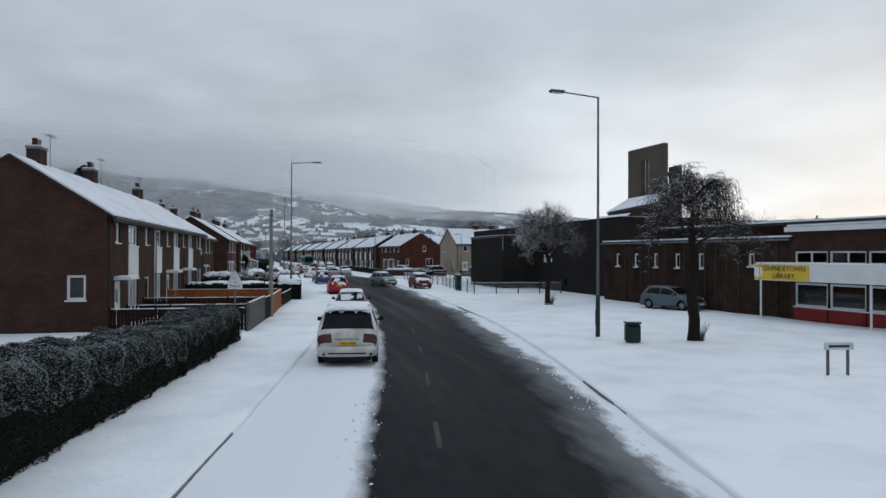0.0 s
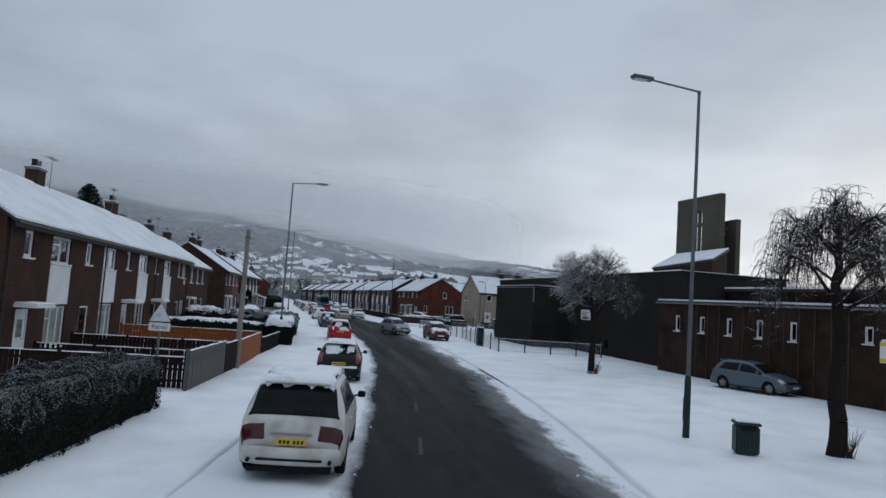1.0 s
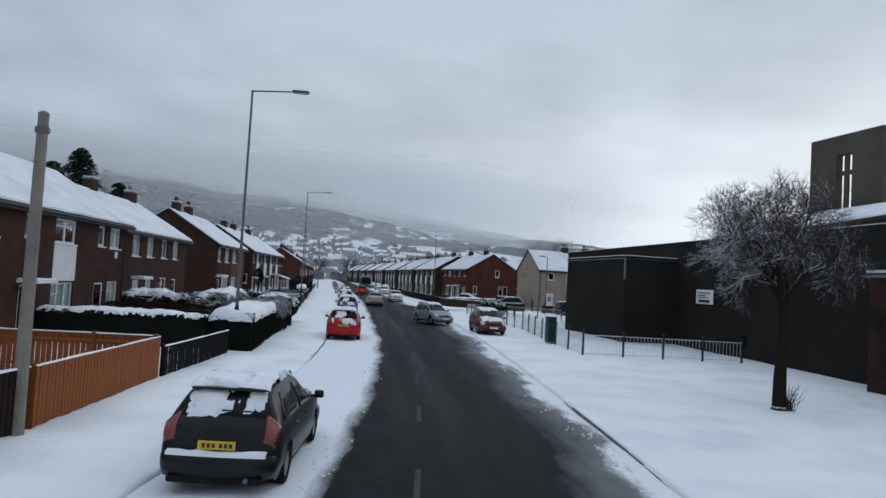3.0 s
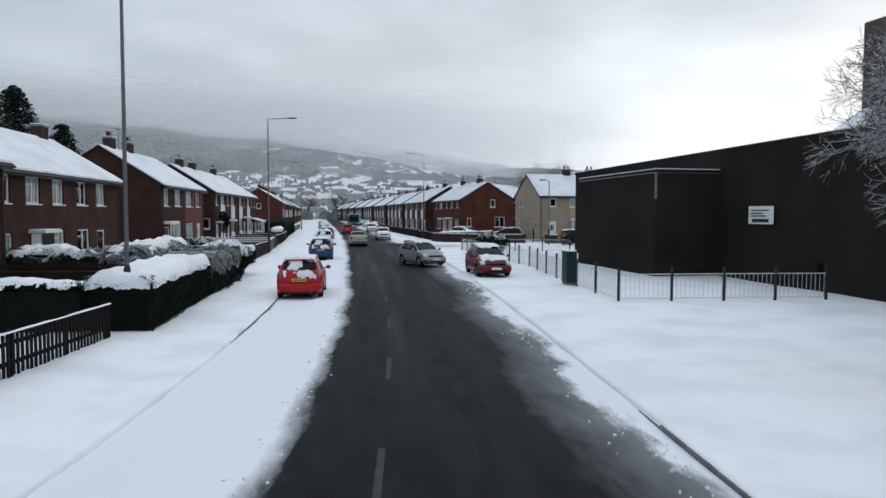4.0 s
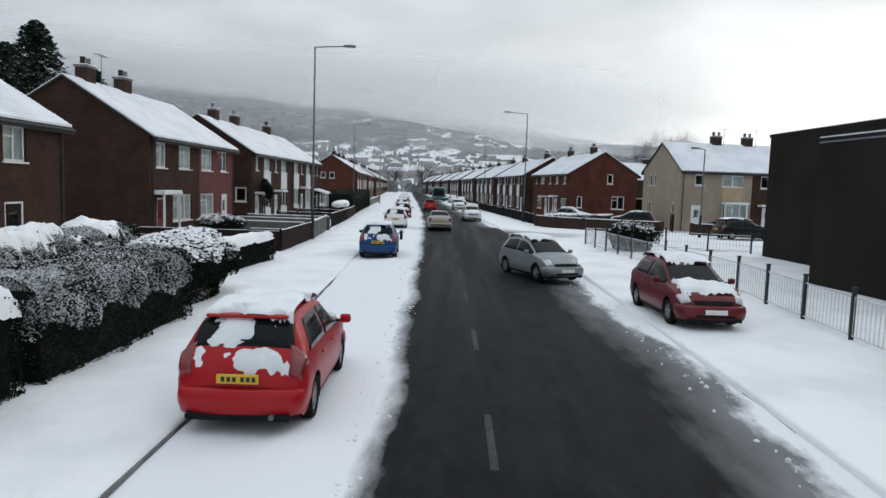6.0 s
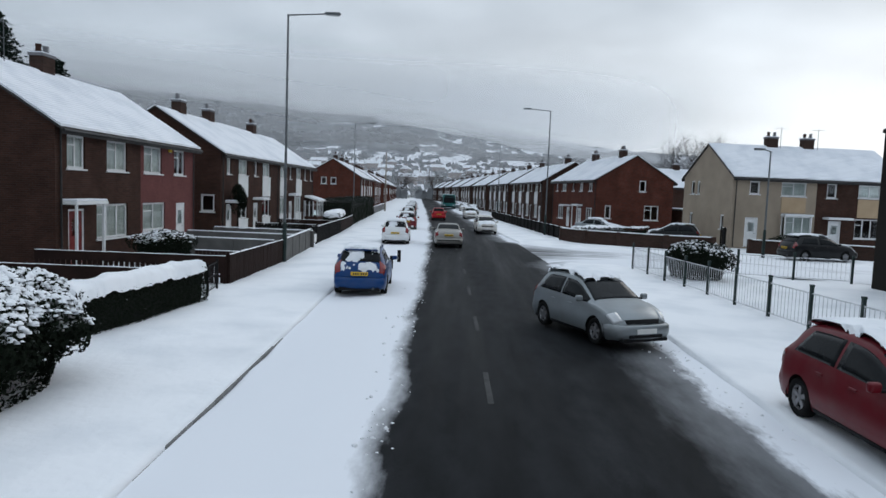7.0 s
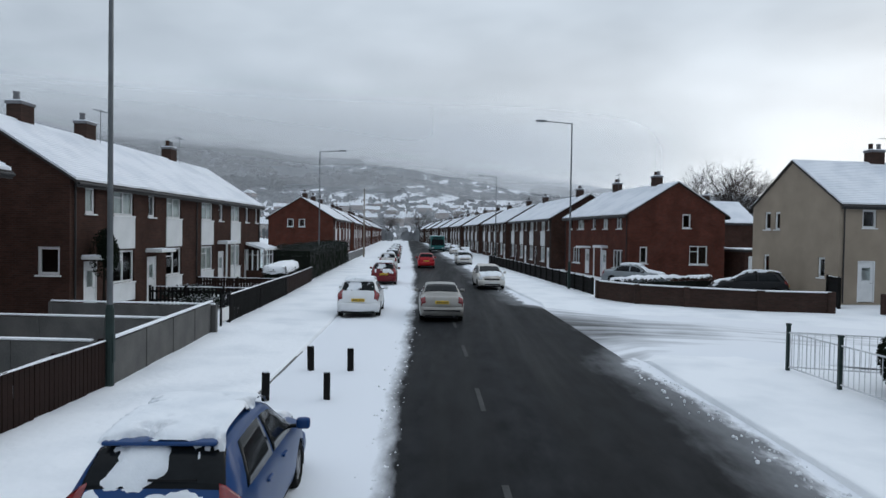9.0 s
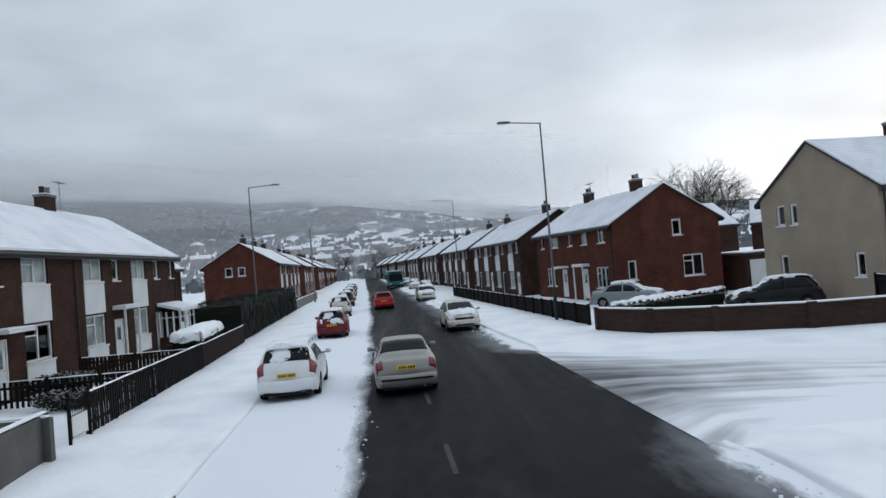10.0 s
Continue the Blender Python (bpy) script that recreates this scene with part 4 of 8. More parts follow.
def snow_slope(length, run, rise, thick, courses=26):
    """Snow lying on a tiled slope: the courses show through as small steps. From the eave (x=0) up to the ridge (x=-run)."""
    bm = bmesh.new()
    n = max(6, int(length / 0.7))
    rows = []
    for i in range(2 * courses + 1):
        # each course starts with a small upright face and sinks back into the next
        f = (i // 2) / courses + (0.0 if i % 2 == 0 else 0.001)
        lip = 0.034 if i % 2 else 0.0
        row = []
        for k in range(n + 1):
            y = length * k / n
            z = rise * f + lip + thick * (0.75 + 0.35 * noise.noise(Vector((f * 6, y * 0.5, length))))
            e = 0.05 * noise.noise(Vector((y * 1.3, f * 9, 2.2)))
            row.append(bm.verts.new((-run * f + (e if i == 0 else 0), y + (e if k in (0, n) else 0), z)))
        rows.append(row)
    for a, b in zip(rows, rows[1:]):
        for k in range(n):
            bm.faces.new((a[k], a[k + 1], b[k + 1], b[k]))
    # skirt down to the tiles
    edge = [rows[0], [r[-1] for r in rows], [r[0] for r in rows]]
    for line in edge:
        low = [bm.verts.new((v.co.x, v.co.y, v.co.z - thick - 0.03)) for v in line]
        for k in range(len(line) - 1):
            bm.faces.new((line[k], low[k], low[k + 1], line[k + 1]))
    return bm


def chimney(parent, m, pots=2, mat=None):
    bm = bmesh.new()
    box(bm, -0.29, 0.29, -0.42, 0.42, -0.9, 0.62)
    ch = part("chimney", bm, mat or BRICK_DARK, parent, m=m)
    cp = rbox(-0.34, 0.34, -0.47, 0.47, 0.62, 0.74, 0.02, 1)
    part("chimney_cap", cp, LEAD, ch)
    sn = rbox(-0.31, 0.31, -0.44, 0.44, 0.744, 0.79, 0.02, 2)
    part("snow_cap", sn, ROOF_SNOW, ch)
    for i in range(pots):
        pb = bmesh.new()
        y = -0.25 + 0.5 * i
        tube(pb, (0, y, 0.74), (0, y, 1.08), 0.13, 0.10, 10); tube(pb, (0, y, 1.04), (0, y, 1.12), 0.13, 0.12, 10)
        part("chimney_pot", pb, BRICK_BROWN if i % 2 == 0 and pots > 1 else LEAD, ch)


def aerial(parent, m):
    bm = bmesh.new()
    tube(bm, (0, 0, -0.4), (0, 0, 1.5), 0.02, 0.018, 6)
    tube(bm, (0, -0.55, 1.4), (0, 0.55, 1.4), 0.012, 0.012, 5)
    for i in range(8):
        y = -0.5 + i * 0.14
        tube(bm, (-0.18, y, 1.4), (0.18, y, 1.4), 0.006, 0.006, 4)
    part("tv_aerial", bm, GALV, parent, m=m)


def house_block(name, label, m, length, depth, eave, ridge, walls, front, gable0=(), gable1=(), chimneys=(), aerials=(), group="", split=None):
    """A row of houses. Local frame: the front is the plane x = 0 facing +x and runs along y; the house lies behind it.
    front, gable0 (at y = 0), gable1: openings as (kind, u0, u1, z0, z1)."""
    top = thing(name, label, "house", group, m=m)
    T = 0.28
    fm = Matrix(((0, -1, 0, 0), (1, 0, 0, 0), (0, 0, 1, 0), (0, 0, 0, 1)))
    g0 = Matrix(((1, 0, 0, -depth), (0, 1, 0, 0), (0, 0, 1, 0), (0, 0, 0, 1)))
    g1 = Matrix(((-1, 0, 0, 0), (0, -1, 0, length), (0, 0, 1, 0), (0, 0, 0, 1)))
    def holes(ops, lo=None, hi=None):
        r = []
        for k, a, b, c, d in ops:
            if k in ("panel", "beige", "canopy", "bay", "porch"):
                continue
            if lo is not None and not (lo <= (a + b) / 2 < hi):
                continue
            r.append((a - (lo or 0), b - (lo or 0), c, d))
        return r
    # front wall, in one or more stretches of brick
    cuts = split or [(0.0, length, walls)]
    for a, b, mat in cuts:
        bm = bmesh.new()
        wall_panel(bm, b - a, eave, holes(front, a, b), T, fm @ Matrix.Translation((a, 0, 0)))
        bmesh.ops.remove_doubles(bm, verts=bm.verts[:], dist=1e-4)
        part("front_wall", bm, mat, top)
    for mm, ops, nm in ((g0, gable0, "gable_wall"), (g1, gable1, "gable_wall")):
        bm = bmesh.new()
        wall_panel(bm, depth - T, eave, [(a - (T if mm is g1 else 0), b - (T if mm is g1 else 0), c, d) for a, b, c, d in holes(ops)], T, mm @ Matrix.Translation((T if mm is g1 else 0, 0, 0)))
        v = [mm @ Vector(p) for p in ((0, 0, eave), (depth, 0, eave), (depth / 2, 0, ridge - 0.03), (0, T, eave), (depth, T, eave), (depth / 2, T, ridge - 0.03))]
        vv = [bm.verts.new(p) for p in v]
        for f in ((0, 1, 2), (3, 5, 4), (0, 2, 5, 3), (1, 4, 5, 2), (0, 3, 4, 1)):
            bm.faces.new([vv[i] for i in f])
        part(nm, bm, cuts[0][2] if mm is g0 else cuts[-1][2], top)
    bm = bmesh.new(); box(bm, -depth, -depth + T, T, length - T, 0, eave)
    part("back_wall", bm, walls, top)
    # ceiling, floors and back sheet behind the panes, near black: room shade put into the colour
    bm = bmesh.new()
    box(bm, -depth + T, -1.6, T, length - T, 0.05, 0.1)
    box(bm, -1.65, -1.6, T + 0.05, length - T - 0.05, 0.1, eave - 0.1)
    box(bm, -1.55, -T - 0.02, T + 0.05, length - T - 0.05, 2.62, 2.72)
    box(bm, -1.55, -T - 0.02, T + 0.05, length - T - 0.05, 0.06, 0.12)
    part("room_shade_backing", bm, ROOM_SHADE, top)
    # roof
    half, rise = depth / 2, ridge - eave
    over, verge = 0.32, 0.14
    slope = rise / half
    for s in (0, 1):
        mm = Matrix.Translation((over, -verge, eave - over * slope)) if s == 0 else Matrix.Translation((-depth - over, length + verge, eave - over * slope)) @ pose(0, 0, 0, 0, 0, 180)
        bm = bmesh.new()
        run, L = half + over, length + 2 * verge
        rs = run * slope
        v = [bm.verts.new(p) for p in ((0, 0, -0.06), (0, L, -0.06), (-run, L, rs - 0.06), (-run, 0, rs - 0.06), (0, 0, 0.03), (0, L, 0.03), (-run, L, rs + 0.03), (-run, 0, rs + 0.03))]
        for f in ((0, 1, 2, 3), (4, 7, 6, 5), (0, 4, 5, 1), (1, 5, 6, 2), (2, 6, 7, 3), (3, 7, 4, 0)):
            bm.faces.new([v[i] for i in f])
        rf = part("roof", bm, TILE, top, "dark tiled roof slope under snow", mm)
        sn = snow_slope(L - 0.10, run - 0.05, (run - 0.05) * slope, 0.07)
        part("snow_cover", sn, ROOF_SNOW, rf, "snow lying over the tile courses", pose(-0.05, 0.05, 0.036 + 0.05 * slope))
        gt = bmesh.new()
        tube(gt, (0.05, 0.05, -0.07), (0.05, L - 0.05, -0.07), 0.055, 0.055, 8)
        box(gt, -0.03, 0.0, 0.03, L - 0.03, -0.20, -0.065)
        part("gutter", gt, GUTTER, rf)
    for mm in (fm,):
        for i in range(max(1, round(length / 11)) + 1):
            y = 0.25 + (length - 0.5) * i / max(1, round(length / 11))
            bm = bmesh.new(); tube(bm, (0.06, y, 0.1), (0.06, y, eave - 0.2), 0.035, 0.035, 8)
            part("downpipe", bm, GUTTER, top)
    # openings
    for ops, mm in ((front, fm), (gable0, g0), (gable1, g1)):
        for k, a, b, c, d in ops:
            at = mm @ Matrix.Translation((a, 0, c))
            w, h = b - a, d - c
            if k.startswith("win"):
                add_window(top, at, w, h, int(k[3:] or 2), mm is fm)
            elif k == "dark":
                add_window(top, at, w, h, 1, False)
            elif k in ("door", "doorred", "doorbrown"):
                mat = {"door": DOOR_WHITE, "doorred": DOOR_RED, "doorbrown": TIMBER_BROWN}[k]
                add_door(top, at, w, h, mat, {"door": "white panelled front door", "doorred": "dark red front door", "doorbrown": "dark brown front door"}[k])
            elif k in ("panel", "beige"):
                pb = rbox(0, w, -0.035, 0.0, 0, h, 0.008, 1)
                part("panel", pb, BEIGE_PANEL if k == "beige" else WHITE_PANEL, top, "tan cladding panel" if k == "beige" else "white cladding panel", at)
            elif k == "canopy":
                pb = rbox(0, w, -0.75, 0.0, 0, 0.10, 0.015, 1)
                cn = part("canopy", pb, UPVC, top, "flat white door canopy", at)
                sb = rbox(0.02, w - 0.02, -0.73, -0.01, 0.104, 0.17, 0.03, 2)
                part("snow_cap", sb, ROOF_SNOW, cn)
            elif k == "bay":
                bay(top, at, w, h, c)
            elif k == "porch":
                porch(top, at, w, h)
    for y, pots in chimneys:
        chimney(top, pose(-half, y, ridge), pots)
    for y in aerials:
        aerial(top, pose(-half + 0.3, y, ridge))
    return top


def bay(parent, m, w, h, z):
    """A shallow glazed bay standing out from the wall, with a snowy lid."""
    bm = bmesh.new()
    box(bm, 0, w, -0.5, 0.0, -z + 0.05, -0.02)
    b = part("bay", bm, WHITE_PANEL, parent, "shallow white bay under a window", m)
    add_window(parent, m @ pose(0.02, -0.5, 0), w - 0.04, h, 3, True)
    for u, r in ((0.0, -90), (w, 90)):
        fr, pn, sl, cu = window_meshes(0.5, h, 1)
        part("window", fr, UPVC, b, m=pose(u, 0 if r < 0 else -0.5, 0, 0, 0, r) @ pose(0, -0.02, 0))
        g = part("pane", pn, PANE, b, m=pose(u, 0 if r < 0 else -0.5, 0, 0, 0, r) @ pose(0, -0.02, 0))
        g.visible_shadow = False
    lid = rbox(-0.1, w + 0.1, -0.62, 0.0, h, h + 0.09, 0.02, 1)
    part("lid", lid, UPVC, b)
    sb = rbox(-0.06, w + 0.06, -0.6, -0.01, h + 0.094, h + 0.17, 0.03, 2)
    part("snow_cap", sb, ROOF_SNOW, b)


def porch(parent, m, w, h):
    lid = rbox(-0.08, w + 0.08, -0.62, 0.0, h - 0.12, h, 0.02, 1)
    p = part("porch", lid, UPVC, parent, "white door surround with a flat snowy roof", m)
    for u in (0.0, w - 0.12):
        part("porch_post", rbox(u, u + 0.09, -0.55, -0.46, 0, h - 0.12, 0.01, 1), WHITE_PANEL, p)
    part("snow_cap", rbox(-0.06, w + 0.06, -0.6, -0.01, h + 0.004, h + 0.08, 0.03, 2), ROOF_SNOW, p)


def unit_front(n, pitch, narrow, wide, doors=("door", "doorbrown"), canopy=True, upper=(3.75, 4.75), low=(0.62, 2.15)):
    """Openings of n alike terrace units: a narrow window over the door, a wide one over a white panel."""
    ops = []
    for i in range(n):
        o = i * pitch
        a, b = o + narrow[0], o + narrow[1]
        ops.append(("win1", a, b, upper[0] + 0.1, upper[1]))
        ops.append((doors[i % len(doors)], a - 0.1, a + 0.9, 0.08, 2.1))
        if canopy and i % 3 != 1:
            ops.append(("canopy", a - 0.35, a + 1.2, 2.18, 2.28))
        a, b = o + wide[0], o + wide[1]
        ops.append(("win2", a, b, *upper))
        ops.append(("panel", a - 0.06, b + 0.06, low[1] + 0.06, upper[0] - 0.07))
        ops.append(("win3", a - 0.03, b + 0.08, *low))
    return ops

# ---- vehicles ----
# Stations along a car from its tail: (share of the length, height of the top, height of the belt, share of the half width, share at the roof)
SHAPES = {
    "hatch": ((0.0, 0.62, 0.58, 0.86, 0.76), (0.012, 0.82, 0.76, 0.92, 0.81), (0.03, 0.97, 0.91, 0.955, 0.82), (0.055, 1.09, 0.95, 0.975, 0.79), (0.10, 1.30, 0.96, 0.985, 0.73), (0.135, 1.40, 0.96, 0.99, 0.70), (0.20, 1.45, 0.955, 1.0, 0.69), (0.35, 1.475, 0.94, 1.0, 0.69), (0.48, 1.455, 0.93, 1.0, 0.69), (0.55, 1.39, 0.925, 1.0, 0.70), (0.65, 1.19, 0.92, 1.0, 0.75), (0.75, 0.99, 0.91, 0.995, 0.82), (0.80, 0.955, 0.89, 0.99, 0.83), (0.88, 0.89, 0.83, 0.97, 0.82), (0.94, 0.80, 0.74, 0.94, 0.80), (0.98, 0.69, 0.63, 0.89, 0.77), (1.0, 0.58, 0.53, 0.82, 0.72)),
    "suv": ((0.0, 0.72, 0.66, 0.90, 0.82), (0.010, 0.98, 0.91, 0.95, 0.87), (0.028, 1.12, 1.06, 0.975, 0.87), (0.05, 1.24, 1.10, 0.985, 0.83), (0.085, 1.52, 1.12, 0.99, 0.77), (0.112, 1.65, 1.12, 1.0, 0.74), (0.16, 1.705, 1.11, 1.0, 0.73), (0.30, 1.74, 1.09, 1.0, 0.73), (0.44, 1.735, 1.08, 1.0, 0.73), (0.54, 1.68, 1.07, 1.0, 0.73), (0.64, 1.42, 1.06, 1.0, 0.78), (0.73, 1.15, 1.05, 1.0, 0.85), (0.80, 1.11, 1.02, 0.995, 0.86), (0.90, 1.02, 0.94, 0.97, 0.84), (0.965, 0.90, 0.83, 0.93, 0.80), (1.0, 0.70, 0.64, 0.83, 0.74)),
    "saloon": ((0.0, 0.66, 0.60, 0.88, 0.78), (0.012, 0.86, 0.80, 0.93, 0.83), (0.03, 0.98, 0.91, 0.96, 0.84), (0.10, 1.02, 0.93, 0.985, 0.84), (0.17, 1.06, 0.935, 0.995, 0.82), (0.22, 1.17, 0.93, 1.0, 0.77), (0.29, 1.345, 0.92, 1.0, 0.70), (0.36, 1.405, 0.91, 1.0, 0.68), (0.48, 1.415, 0.90, 1.0, 0.68), (0.56, 1.36, 0.89, 1.0, 0.69), (0.66, 1.14, 0.885, 1.0, 0.76), (0.735, 0.975, 0.88, 0.99, 0.83), (0.88, 0.89, 0.82, 0.97, 0.82), (0.95, 0.79, 0.73, 0.93, 0.79), (0.985, 0.69, 0.63, 0.88, 0.76), (1.0, 0.60, 0.55, 0.82, 0.72)),
}
# glass: rear window, side windows (start, pillar, end), windscreen, as shares of the length
GLASS = {"hatch": ((0.052, 0.128), (0.155, 0.40, 0.70), (0.565, 0.735)), "suv": ((0.031, 0.105), (0.125, 0.41, 0.69), (0.56, 0.715)), "saloon": ((0.20, 0.315), (0.25, 0.47, 0.70), (0.575, 0.72))}
AXLES = (0.19, 0.80)
SIDE = ((0.0, 0.925), (0.10, 0.965), (0.26, 0.993), (0.45, 1.0), (0.64, 1.0), (0.74, 0.985), (0.88, 0.978), (1.0, 0.955))
BELT, CANT, ROOF, MID = 7, 10, 11, 14
BODY_CACHE = {}


def wheel_radius(style):
    return 0.34 if style == "suv" else 0.30


def smooth_line(xs, ys):
    """A curve through stations that never overshoots between them."""
    xs, ys = np.array(xs, float), np.array(ys, float)
    h, d = np.diff(xs), np.diff(ys) / np.diff(xs)
    s = np.zeros(len(xs))
    s[0], s[-1] = d[0], d[-1]
    for i in range(1, len(xs) - 1):
        if d[i - 1] * d[i] > 0:
            s[i] = 3 * (h[i - 1] + h[i]) / ((2 * h[i] + h[i - 1]) / d[i - 1] + (h[i] + 2 * h[i - 1]) / d[i])

    def at(x):
        i = min(max(int(np.searchsorted(xs, x)) - 1, 0), len(h) - 1)
        t = (x - xs[i]) / h[i]
        return float(ys[i] * (1 + 2 * t) * (1 - t) ** 2 + s[i] * h[i] * t * (1 - t) ** 2 + ys[i + 1] * t * t * (3 - 2 * t) + s[i + 1] * h[i] * t * t * (t - 1))
    return at


class CarSkin:
    """The outer skin of a car: at(f, s, side) is the point at the share f of its length and the step s of its section, from sill to roof."""

    def __init__(self, style, L, W, k):
        S = SHAPES[style]
        self.style, self.L, self.W, self.k = style, L, W, k
        self.lines = [smooth_line([a[0] for a in S], [a[i] for a in S]) for i in (1, 2, 3, 4)]
        self.cache = {}

    def section(self, f):
        key = round(f, 5)
        if key in self.cache:
            return self.cache[key]
        k, L, r = self.k, self.L, wheel_radius(self.style)
        z1, zb, w, rw = self.lines[0](f) * k, self.lines[1](f) * k, self.lines[2](f) * self.W / 2, self.lines[3](f) * self.W / 2
        base = (0.25 if self.style == "suv" else 0.19) * k
        low = base + 0.10 * (max(0.0, 1 - f / 0.05) + max(0.0, (f - 0.95) / 0.05))
        for ax in AXLES:
            d, R = abs(f - ax) * L, r + 0.05
            if d < R:
                low = max(low, r + math.sqrt(R * R - d * d))
        zb = min(zb, z1 - 0.045)
        pts = []
        for i, (t, q) in enumerate(SIDE):
            z = base + t * (zb - base)
            if z < low + 0.006 * i:
                z = low + 0.006 * i
                q = float(np.interp((z - base) / (zb - base), [a for a, _ in SIDE], [b for _, b in SIDE]))
            pts.append((w * q, z))
        # greenhouse: tumbles home in a slight curve up to the cant rail
        x0, zc, xc = pts[-1][0], max(zb + 0.008, z1 - 0.075), rw + 0.02
        for t in (0.33, 0.68, 1.0):
            pts.append((x0 + (xc - x0) * t + 0.018 * math.sin(math.pi * t) * min(1.0, (zc - zb) / 0.3), zb + (zc - zb) * t))
        pts += [(rw * 0.965, z1 - 0.036), (rw * 0.86, z1 - 0.012), (rw * 0.5, z1 + 0.004), (0.0, z1 + 0.010)]
        self.cache[key] = pts
        return pts

    def at(self, f, s, side=1):
        a = self.section(f)
        i = min(max(int(s), 0), len(a) - 2)
        x, z = a[i][0] + (a[i + 1][0] - a[i][0]) * (s - i), a[i][1] + (a[i + 1][1] - a[i][1]) * (s - i)
        # nose and tail are bowed in plan
        q = min(1.0, x / (self.W / 2)) ** 2
        nose, tail = min(1.0, max(0.0, (f - 0.72) / 0.28)), min(1.0, max(0.0, (0.22 - f) / 0.22))
        return Vector((side * x, f * self.L - 0.20 * q * nose ** 1.5 + 0.10 * q * tail ** 1.5, z))

    def normal(self, f, s, side=1):
        e = 0.004
        a = self.at(min(1, f + e), s, side) - self.at(max(0, f - e), s, side)
        b = self.at(f, min(MID, s + 0.06), side) - self.at(f, max(0, s - 0.06), side)
        n = a.cross(b) * side
        if n.length < 1e-9:
            return Vector((0, 0, 1))
        n.normalize()
        return n if s >= MID - 0.01 and n.z > 0 or n.x * side > 0 or n.z > 0 else -n

    def patch(self, f0, f1, s0, s1, off, sides=(1,), nf=8, ns=6, slant=0.0):
        """A piece of the skin, lifted by off, with a rim that drops back to the body; slant leans its ends."""
        bm = bmesh.new()
        for side in sides:
            rows = []
            for a in range(-1, nf + 2):
                row = []
                for b in range(-1, ns + 2):
                    u, v = min(max(a / nf, 0), 1), min(max(b / ns, 0), 1)
                    s = s0 + (s1 - s0) * v
                    f = min(1.0, max(0.0, f0 + (f1 - f0) * u + slant * (v - 0.5) * (1 - u)))
                    rim = a in (-1, nf + 1) or (b in (-1, ns + 1) and not (b == ns + 1 and s1 >= MID))
                    row.append(bm.verts.new(self.at(f, s, side) + self.normal(f, s, side) * (off - 0.02 if rim else off)))
                rows.append(row)
            for p, q in zip(rows, rows[1:]):
                for j in range(len(p) - 1):
                    bm.faces.new((p[j], p[j + 1], q[j + 1], q[j]))
        bmesh.ops.remove_doubles(bm, verts=bm.verts[:], dist=1e-5)
        return bm

    def shell(self):
        L = self.L
        fs = set(np.linspace(0, 1, 49)) | {a[0] for a in SHAPES[self.style]} | {0.004, 0.008, 0.02, 0.99, 0.995}
        R = wheel_radius(self.style) + 0.05
        for ax in AXLES:
            fs |= {ax + R / L * math.cos(math.pi * i / 14) * 0.9999 for i in range(15)} | {ax + 1.01 * R / L, ax - 1.01 * R / L}
        bm = bmesh.new()
        rows = []
        for f in sorted({round(f, 4) for f in fs}):
            rows.append([bm.verts.new(self.at(f, s, 1)) for s in range(MID + 1)] + [bm.verts.new(self.at(f, s, -1)) for s in range(MID - 1, -1, -1)])
        for a, b in zip(rows, rows[1:]):
            for i in range(len(a) - 1):
                bm.faces.new((a[i], a[i + 1], b[i + 1], b[i]))
        bm.faces.new(rows[0]); bm.faces.new(rows[-1][::-1])
        return bm

    def snow(self, f0, f1, thick, cover, seed, s0=ROOF, one_side=0):
        """Snow lying on the skin; where it is thin it dips under the paint, so its rim is ragged."""
        bm = bmesh.new()
        nf, nx = max(16, int((f1 - f0) * self.L / 0.03)), 44
        rows = []
        for a in range(nf + 1):
            f = f0 + (f1 - f0) * a / nf
            row = []
            for q in range(nx + 1):
                e = abs(2 * q / nx - 1)
                p = self.at(f, s0 + (MID - s0) * (1 - e), 1 if q > nx / 2 else -1)
                x = p.x
                n = noise.noise(Vector((x * 2.6 + seed, p.y * 2.6, seed * 1.7))) + 0.5 * noise.noise(Vector((x * 7 + seed, p.y * 7, 4.0))) + 0.38 * noise.noise(Vector((x * 19 + seed, p.y * 19, 6.0)))
                rim = min(1.0, 5.0 * min(a, nf - a) / nf, 4.0 * min(q, nx - q) / nx)
                d = max(-0.6, min(1.0, 2.2 * (n + cover) - 1.3 * (1 - rim) - (0.9 * (x * one_side > 0.1) if one_side else 0.0)))
                up = thick * d if d > 0 else 0.05 * d
                row.append(bm.verts.new((x, p.y - up * 0.4, p.z + up)))
            rows.append(row)
        for a, b in zip(rows, rows[1:]):
            for q in range(nx):
                bm.faces.new((a[q], a[q + 1], b[q + 1], b[q]))
        return bm

    def bumper(self, front, z0, z1, depth):
        """A moulded bumper that wraps round the corners as far as the wheel."""
        bm = bmesh.new()
        w, y0, d = self.W / 2 * 0.985, self.L if front else 0.0, 0.42
        prof = ((0.0, z0), (0.6, z0 + 0.02), (0.95, z0 + 0.4 * (z1 - z0)), (1.0, z0 + 0.62 * (z1 - z0)), (0.86, z1 - 0.035), (0.5, z1 - 0.005), (0.0, z1))
        rows = []
        for i in range(33):
            a = math.pi * i / 32
            c, s = math.cos(a), math.sin(a)
            x, y = w * math.copysign(abs(c) ** 0.42, c), d * abs(s) ** 0.42
            row = []
            for q, z in prof:
                g = 1 - (1 - q) * 0.10
                yy = (y - d) * 1.0 + depth * q * min(1.0, y / d * 1.2) - 0.05 * (x / w) ** 2
                row.append(bm.verts.new((x * g * 0.985, y0 + (yy if front else -yy), z)))
